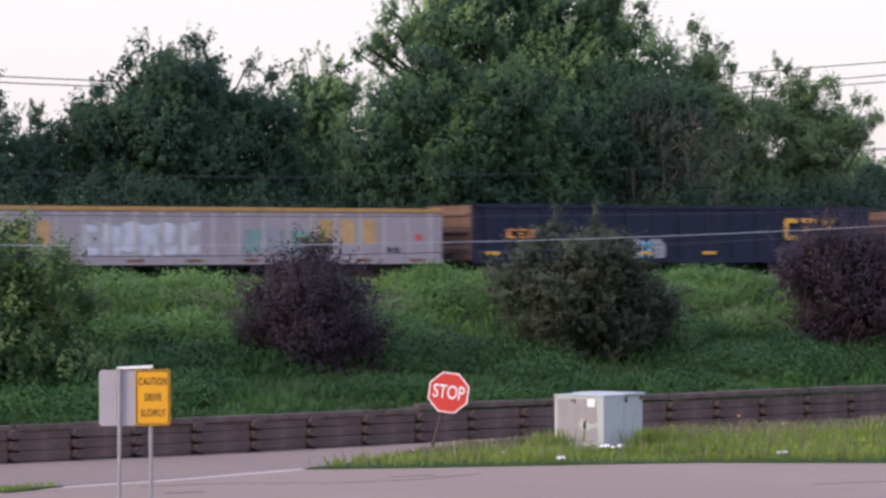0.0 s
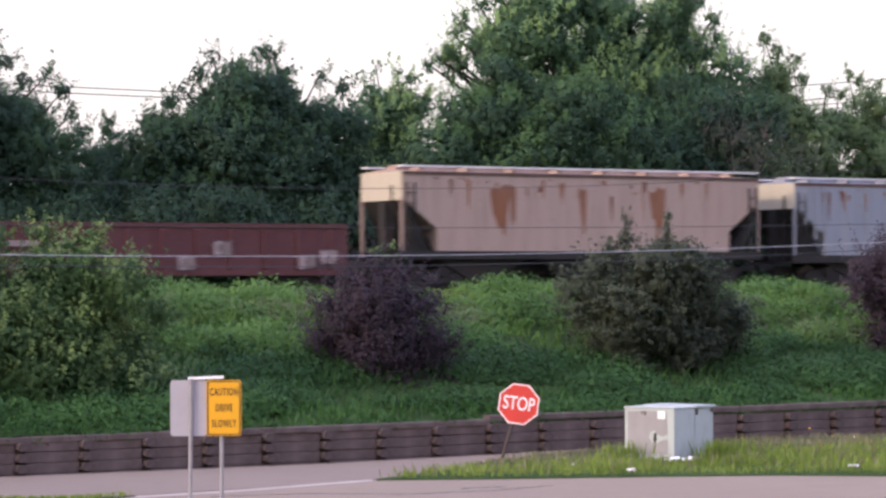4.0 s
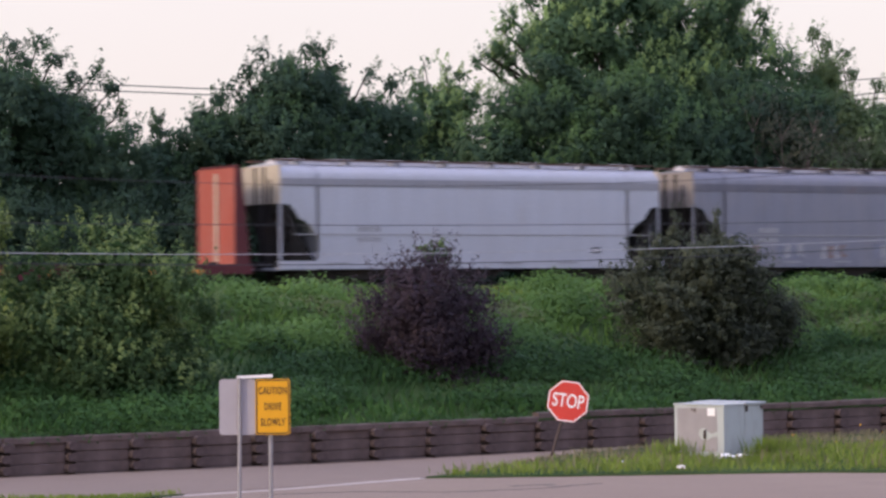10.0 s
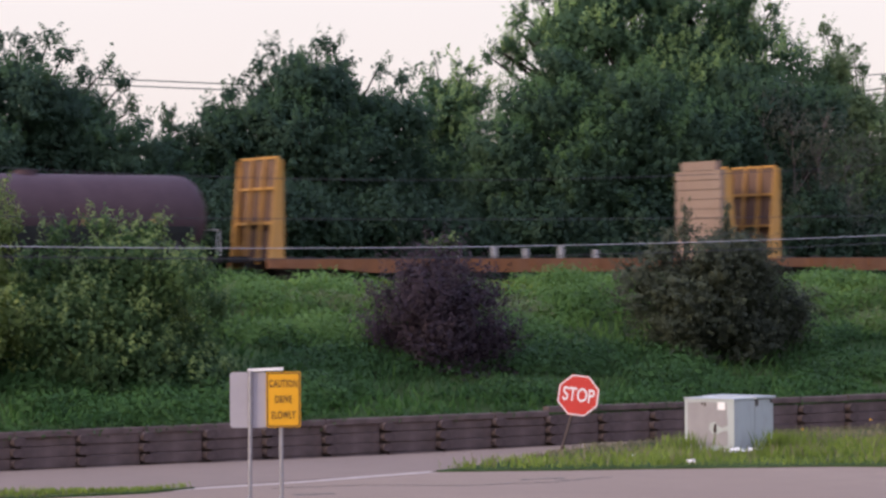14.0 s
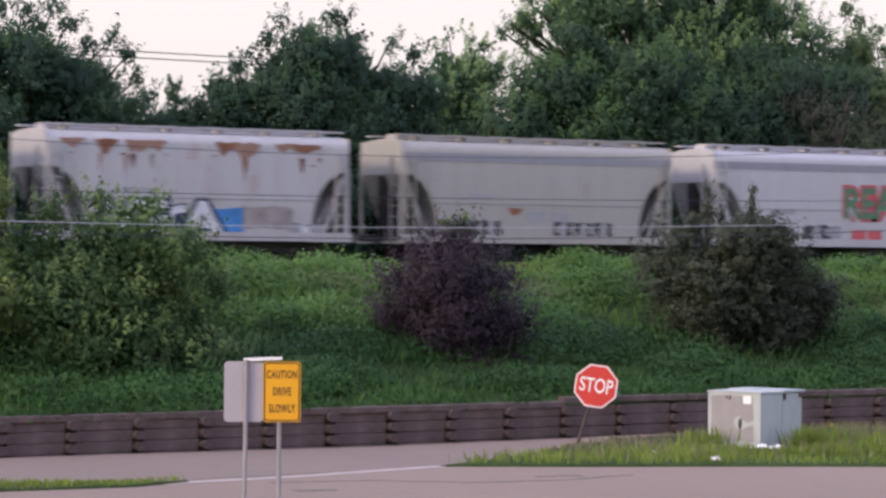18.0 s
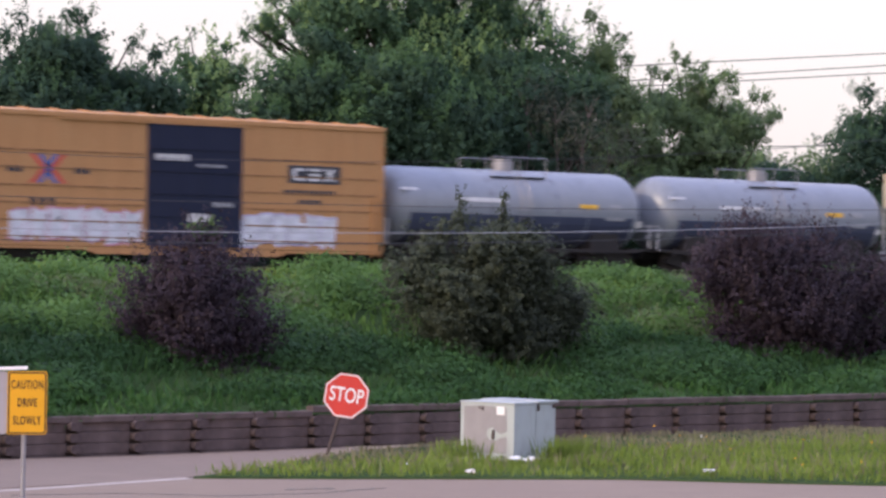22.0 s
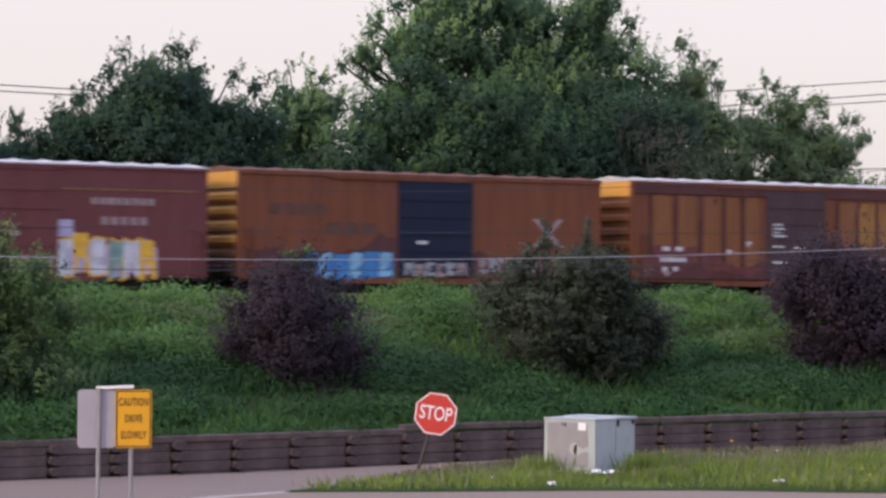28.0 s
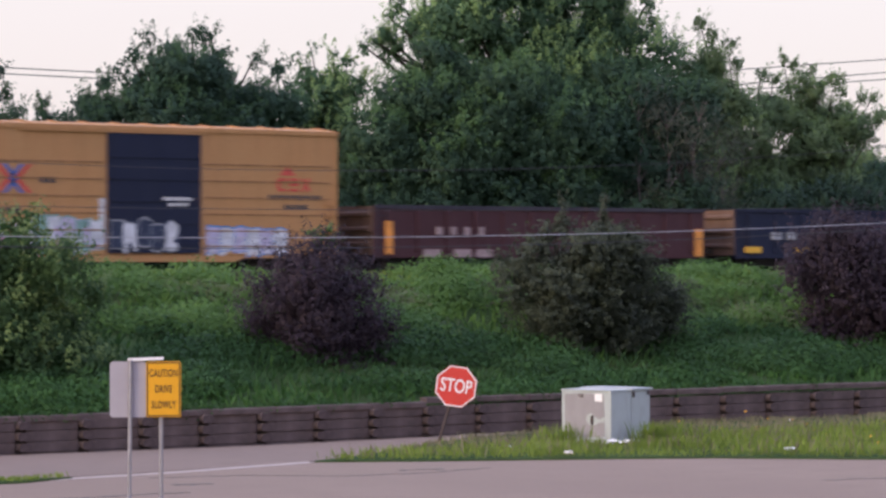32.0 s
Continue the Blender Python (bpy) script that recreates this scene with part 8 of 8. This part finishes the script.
    graffiti(c, h, 3.8, 5.6, 1.15, 1.5, [M_SPRAYPINK, M_GREYPLATE], M_GREYPLATE, 5, 141, back=P_HWHITE)
    graffiti(c, h, 7.6, 9.6, 1.2, 1.9, [M_SPRAYPINK], M_GREYPLATE, 4, 142, back=P_HWHITE)
    mark(c, h, 16.9, 17.35, 1.35, 1.65, M_MARKB)
    mark(c, h, 17.4, 18.3, 1.3, 1.65, M_GREYPLATE)
    # red flat with low ends
    c, h = flat_car("bulkhead_flat", 607.0, 629.1, 4.02, P_REDFRAME, "empty red flat car with low end bulkheads", 5.85, 5.85, P_REDFRAME, P_REDFRAME, posts=4, slanted=False, face_mat=P_REDBRIGHT, pockets=14, deck_mat=P_REDFRAME)
    bars(c, h, 6.0, 0.42, 9, 0.16, 0.18, 0.05, M_MARKW, lift=0.08)
    # tall navy gondola
    c, h = gondola("high_side_gondola", 630.81, 646.86, 7.66, P_NAVY, P_NAVY, 14, "tall navy-blue high-sided gondola with a yellow square")
    mark(c, h, 14.0, 14.7, 3.2, 3.8, M_MARKY, "painted_square", lift=0.14, label="small yellow square")
    for u, z, w, hh, m in ((2.6, 2.3, 0.75, 0.25, M_MARKRED), (2.6, 1.95, 0.6, 0.3, M_MARKW), (2.6, 1.5, 0.5, 0.18, M_MARKW), (2.6, 1.0, 0.7, 0.2, M_GREYPLATE), (3.7, 1.7, 0.25, 0.4, M_SPRAYTEAL), (14.2, 0.9, 0.3, 0.25, M_MARKW), (15.2, 0.6, 0.3, 0.15, M_MARKW), (0.2, 3.75, 0.3, 0.18, M_MARKW), (0.2, 3.5, 0.3, 0.14, M_MARKW)):
        mark(c, h, u, u + w, z, z + hh, m, lift=0.14)
    part("label_plate", box(-h - 0.06, -h - 0.02, -0.6, -0.25, 3.1, 3.35), M_MARKW, c)
    # red boxcar
    c, h = boxcar("boxcar", 648.63, 663.85, 7.92, P_REDBOX, P_REDBOX, (6.2, 9.2), M_SILVER, P_REDBOX, "red boxcar with white graffiti along the bottom", posts=13, endcap=P_REDBRIGHT)
    graffiti(c, h, 0.9, 5.6, 0.75, 1.95, [M_SPRAYW, M_SPRAYLILAC], M_MARKB, 8, 151, y=-HW - 0.08, back=M_SPRAYLILAC)
    graffiti(c, h, 9.6, 13.6, 0.75, 1.6, [M_SPRAYW, M_GREYPLATE], M_MARKB, 6, 152, y=-HW - 0.08, back=M_GREYPLATE)
    bars(c, h, 0.3, 0.7, 1, 0.4, 0.2, 0.1, M_MARKY, lift=0.1)
    # maroon boxcar
    c, h = boxcar("boxcar", 665.48, 681.59, 7.62, P_MAROONBOX, P_MAROONBOX, (6.8, 10.2), M_SILVER, P_MAROONBOX, "maroon boxcar with pale lettering and a patch of yellow graffiti", posts=0, panels=(3.55,), endcap=P_REDBOX)
    bars(c, h, 1.2, 2.95, 4, 0.36, 0.5, 0.24, M_FADED)
    bars(c, h, 4.7, 2.95, 3, 0.36, 0.5, 0.28, M_FADED)
    bars(c, h, 2.4, 1.65, 3, 0.55, 0.25, 0.7, M_FADED)
    bars(c, h, 11.5, 3.05, 8, 0.24, 0.24, 0.08, M_FADED)
    bars(c, h, 11.9, 2.35, 5, 0.26, 0.28, 0.12, M_FADED)
    graffiti(c, h, 2.3, 6.0, 0.55, 1.5, [M_FADED, M_GREYPLATE], M_FADED, 7, 161, back=M_BROWNSTAIN)
    graffiti(c, h, 10.2, 14.1, 0.45, 2.0, [M_SPRAYW, M_MARKY, M_SPRAYW, M_SPRAYTEAL], M_MARKY, 6, 162, back=M_SPRAYLILAC)
    mark(c, h, 10.2, 10.8, 1.9, 2.5, M_SPRAYLILAC, lift=0.012)
    bars(c, h, 6.25, 0.9, 1, 0.22, 0.2, 0.1, M_MARKW)
    bars(c, h, 6.25, 1.5, 1, 0.22, 0.2, 0.1, M_MARKW)
    bars(c, h, 7.6, 1.9, 2, 0.4, 0.2, 0.3, M_FADED, lift=0.09)
    bars(c, h, 8.4, 0.95, 4, 0.3, 0.3, 0.12, M_FADED, lift=0.09)
    # rusty orange boxcar
    c, h = boxcar("boxcar", 682.99, 699.25, 7.62, P_ORANGEBOX, P_NAVYDOOR, (6.8, 10.15), P_ROOFBROWN, P_YBOXEND, "rusty orange boxcar with a dark blue door and blue graffiti")
    bars(c, h, 1.2, 2.85, 4, 0.5, 0.42, 0.14, M_BROWNSTAIN)
    bars(c, h, 3.6, 2.15, 3, 0.62, 0.46, 0.18, M_BROWNSTAIN)
    cross_mark(c, h, 13.0, 1.8, 1.5, 1.1, M_FADED, 0.01)
    graffiti(c, h, 2.6, 6.6, 0.45, 1.6, [M_SPRAYBLUE, M_SPRAYSKY], M_MARKB, 6, 171, back=M_SPRAYBLUE)
    graffiti(c, h, 7.0, 9.9, 0.6, 1.2, [M_GREYPLATE, M_FADED], M_MARKB, 6, 172, y=-HW - 0.09, back=M_NAVYSPRAY)
    graffiti(c, h, 10.5, 13.4, 0.75, 1.4, [M_FADED, M_GREYPLATE], M_BROWNSTAIN, 7, 173, back=M_BROWNSTAIN)
    mark(c, h, 7.6, 8.05, 1.85, 1.98, M_MARKW, lift=0.10)
    splash(c, h, 0.05, 6.7, 0.64, 2.3, P_LOWRUST, 5, lift=0.004)
    splash(c, h, 10.2, 16.2, 0.64, 2.3, P_LOWRUST, 6, lift=0.004)
    splash(c, h, 0.05, 16.2, 0.63, 1.15, M_BROWNSTAIN, 7, lift=0.005)
    # ochre ribbed boxcar with a maroon door
    c, h = boxcar("boxcar", 700.93, 716.74, 7.72, P_ORANGEBOX, P_BROWNDOOR, (6.85, 10.0), M_SILVER, P_ORANGEBAY, "rust-and-ochre ribbed boxcar with a maroon door", posts=0, endcap=P_YBOXEND)
    mark(c, h, 0.0, 2 * h, 4.02, 4.36, P_LOWRUST, "top_fascia", lift=0.056)
    for i, (u, w) in enumerate(((0.95, 0.95), (2.25, 0.95), (3.55, 0.9), (4.75, 0.7), (5.75, 0.75))):
        mark(c, h, u, u + w, 0.75, 3.95, P_ORANGEBAY, "side_bay", lift=0.02)
        mark(c, h, u - 0.2, u - 0.06, 0.64, 3.98, P_LOWRUST, "side_post", lift=0.06)
    for i in range(4):
        u = 10.85 + i * 1.1
        mark(c, h, u, u + 0.9, 0.75, 3.85, P_YRIB if i else P_ORANGEBAY, "side_bay", lift=0.02)
        mark(c, h, u - 0.16, u - 0.04, 0.64, 3.95, P_LOWRUST, "side_post", lift=0.06)
        stain(c, h, u - 0.05, u + 0.85, 1.3, 1.95, P_LOWRUST, 60 + i, lift=0.027)
        stain(c, h, u + 0.08, u + 0.74, 0.95 + 0.06 * (i % 2), 1.62, (M_GREYPLATE, M_GREYPLATE, M_FADED, M_GREYPLATE)[i], 70 + i, lift=0.032)
    rust_runs(c, h, 10.4, 15.6, 2.2, 3.9, 16, 65, lift=0.025)
    rust_runs(c, h, 0.8, 6.6, 2.2, 3.9, 14, 66, lift=0.025)
    for i, (u0, u1, z1) in enumerate(((0.9, 2.1, 2.05), (2.0, 3.2, 2.0), (3.3, 4.5, 1.75), (4.3, 5.2, 1.3), (0.3, 1.1, 1.5), (5.0, 6.6, 1.15))):
        stain(c, h, u0, u1, 0.68, z1, P_MAROONBOX, 80 + i, lift=0.064)
    splash(c, h, 10.2, 15.7, 0.64, 1.05, P_LOWRUST, 9, lift=0.066, step=0.16)
    splash(c, h, 0.2, 6.8, 0.64, 1.35, P_LOWRUST, 10, lift=0.0625, step=0.16)
    for z, n, w in ((1.75, 2, 0.36), (1.32, 6, 0.17), (0.95, 2, 0.24)):
        bars(c, h, 1.42 if n == 2 else 1.3, z, n, w, 0.17, 0.3 if n == 2 else 0.06, M_MARKW, lift=0.08)
    for u, z, w in ((5.75, 1.95, 0.28), (4.75, 1.6, 0.24), (14.55, 1.35, 0.3), (13.6, 0.72, 0.5), (14.4, 0.75, 0.4), (1.4, 0.70, 0.5)):
        stain(c, h, u, u + w, z, z + 0.24, M_MARKW if z > 1.5 else M_FADED, int(u * 10), lift=0.08)
    for z, n, w in ((2.85, 2, 0.2), (2.68, 3, 0.16), (2.52, 2, 0.18), (2.38, 4, 0.14), (1.95, 3, 0.15), (1.3, 4, 0.15)):
        bars(c, h, 7.2, z, n, w, 0.09, 0.04, M_MARKW, lift=0.1)
    for u, z, w in ((8.35, 1.9, 0.5), (8.55, 1.42, 0.2)):
        mark(c, h, u, u + w, z, z + 0.1, M_MARKW, lift=0.1)

    # stake flat
    c, h = flat_car("stake_flat", 718.25, 738.85, 4.28, P_COILBODY, "black flat car with tall side stakes and end bulkheads", 8.4, 8.3, P_COILBODY, P_BULKBROWN, posts=5, face_mat=P_BULKBROWN, pockets=10, stakes=((2.3, 6.4, 9.3, 13.0, 15.85, 18.9), 7.66, P_STAKE))
    part("white_cap", MB().box(-h + 0.22, -h + 0.70, -HW, HW, 4.30, 4.40).box(-h + 0.22, -h + 0.70, -HW, HW, 5.02, 5.20), P_CREAM, c, "cream-painted top of the bulkhead")
    for i in range(6):
        y = -HW + 0.08 + i * (2 * HW - 0.16) / 5
        part("white_cap", box(-h + 0.22, -h + 0.62, y - 0.06, y + 0.06, 4.40, 5.02), P_CREAM, c)
    mark(c, h, 1.7, 1.95, 0.75, 1.9, M_ORANGE, "corner_stripe", lift=0.06)
    bars(c, h, 12.6, 0.35, 2, 0.45, 0.32, 0.15, M_MARKW, lift=0.08)
    mark(c, h, 1.2, 1.7, 0.55, 0.75, M_MARKW, lift=0.08)
    mark(c, h, 19.8, 20.1, 1.0, 1.6, M_ORANGE, "corner_stripe", lift=0.06)
    # coil car
    c, h = coil_car("coil_car", 739.2, 756.9, P_COILBODY, P_HOOD, "black coil car with two rounded dusty-pink hoods")
    bars(c, h, 3.7, 1.75, 2, 0.42, 0.26, 0.06, M_FADED, lift=0.1)
    bars(c, h, 3.7, 1.42, 2, 0.42, 0.18, 0.06, M_FADED, lift=0.1)
    mark(c, h, 6.0, 6.65, 1.3, 2.1, M_MARKW, "logo_plate", lift=0.1)
    mark(c, h, 6.18, 6.48, 1.6, 1.95, M_COILBLUE, lift=0.115)
    mark(c, h, 6.0, 6.65, 0.95, 1.28, M_MARKBLUE, "logo_plate", lift=0.1)
    mark(c, h, 3.7, 4.6, 0.55, 0.8, M_MARKW, lift=0.1)
    graffiti(c, h, 11.6, 14.4, 0.7, 1.5, [M_GREYPLATE, M_BROWNSTAIN], M_MARKB, 5, 191, y=-HW - 0.085, back=M_BROWNSTAIN)
    part("sticker", MB().prism([(13.7 - h, 2.98), (14.7 - h, 2.86), (14.9 - h, 2.50), (13.95 - h, 2.62)], -HW - 0.13, -HW - 0.10), M_SPRAYSKY, c, "blue and white painted patch")
    # yellow boxcar
    c, h = boxcar("boxcar", 758.67, 774.6, 8.34, P_YBOX, P_NAVYDOOR, (6.4, 10.15), P_YBOX, P_YBOXEND, "yellow boxcar with navy doors and colourful graffiti", endcap=P_WHITEEND, panels=seams, roof_rise=0.2)
    yellow_box_marks(c, h, 2.05, 2.75, 13.2, False)
    bars(c, h, 8.6, 2.55, 7, 0.13, 0.12, 0.04, M_MARKW, lift=0.10)
    bars(c, h, 8.8, 2.35, 5, 0.13, 0.12, 0.04, M_MARKW, lift=0.10)
    bars(c, h, 0.8, 1.30, 3, 0.68, 0.48, 0.35, M_SPRAYW, lift=0.02)
    graffiti(c, h, 0.1, 5.6, 0.55, 1.25, [M_SPRAYPINK, M_SPRAYW, M_SPRAYTEAL], M_SPRAYTEAL, 8, 201, back=M_SPRAYPINK)
    graffiti(c, h, 3.6, 6.3, 0.7, 1.95, [M_SPRAYTEAL, M_SPRAYW, M_SPRAYLILAC], M_SPRAYTEAL, 5, 202, back=M_SPRAYLILAC)
    graffiti(c, h, 6.5, 9.2, 0.7, 1.9, [M_NAVYSPRAY, M_SPRAYW, M_NAVYSPRAY], M_GREYPLATE, 5, 203, y=-HW - 0.09, back=M_NAVYSPRAY)
    graffiti(c, h, 10.4, 13.8, 0.55, 1.65, [M_SPRAYLILAC, M_SPRAYW], M_SPRAYBLUE, 6, 204, back=M_SPRAYW)
    mark(c, h, 6.1, 6.3, 1.5, 2.6, M_SPRAYW)
    # low maroon and navy gondolas
    c, h = gondola("gondola", 776.2, 792.03, 5.66, P_DARKMAROON, P_DARK, 12, "low maroon gondola with pale tabs along the sill", endm=P_BROWNEND)
    mark(c, h, 0.5, 0.8, 0.65, 1.9, M_ORANGE, "corner_stripe", lift=0.14)
    for u in (2.2, 3.6, 4.6):
        mark(c, h, u, u + 0.75, 0.55, 0.85, M_FADED, lift=0.14)
    bars(c, h, 2.8, 1.4, 4, 0.24, 0.3, 0.4, M_FADED, lift=0.14)
    mark(c, h, 15.3, 15.7, 0.6, 1.7, M_ORANGE, "corner_stripe", lift=0.14)
    c, h = gondola("gondola", 793.66, 813.8, 5.70, P_NAVY, P_NAVY, 14, "low navy-blue gondola with yellow tabs", endm=P_BROWNEND)
    for u in (0.5, 3.2, 6.0):
        mark(c, h, u, u + 0.8, 0.75, 1.0, M_MARKY, lift=0.14)
    bars(c, h, 1.9, 1.3, 2, 0.5, 0.3, 0.3, M_GREYPLATE, lift=0.14)


M_GRIMESHADE = paint("oily_grime_and_shade", (0.022, 0.022, 0.028), 0.1, 0.2, rough=0.45, spec=0.4, dust=(0.05, 0.05, 0.055))
M_GREYTAN = plain("weathered_tan_spray", (0.30, 0.27, 0.26), 0.8, 0, 0.3, 2)
M_DUSKY = plain("dusky_blue_spray", (0.19, 0.20, 0.26), 0.8, 0, 0.25, 2)
M_BROWNFADE = plain("faded_brown_spray", (0.22, 0.16, 0.15), 0.8, 0, 0.3, 2)
M_DARKFADE = plain("faded_blue_spray", (0.075, 0.085, 0.115), 0.75, 0, 0.3, 2)
M_OCHREFADE = plain("faded_ochre_lettering", (0.52, 0.33, 0.14), 0.75, 0, 0.25, 3)
M_CREAMSPRAY = plain("spray_cream", (0.52, 0.48, 0.36), 0.75, 0, 0.25, 3)
M_NAVYSPRAY = plain("spray_navy", (0.03, 0.04, 0.075), 0.75, 0, 0.3, 2)
M_RUSTSTREAK = paint("rust_streaks", (0.24, 0.10, 0.055), 0.5, 0.5, (0.15, 0.06, 0.035))
M_RUSTPALE = paint("pale_rust_wash", (0.34, 0.19, 0.14), 0.4, 0.3, (0.25, 0.11, 0.07))
M_BROWNSTAIN = plain("brown_stain", (0.12, 0.06, 0.045), 0.85, 0, 0.3, 2)
M_FADED = plain("faded_lettering", (0.33, 0.24, 0.24), 0.8, 0, 0.3, 3)
M_COILBLUE = plain("logo_blue", (0.05, 0.10, 0.30), 0.7)
P_REDBRIGHT = paint("orange_red_paint", (0.44, 0.082, 0.05), 0.08, 0.2)
build_train()


# ---- motion of the train ----
def motions():
    for car, x in TRAIN:
        walk(car, [(t, pose(x + s, TRACK_Y, RAIL_Z)) for t, s in RUN])


motions()
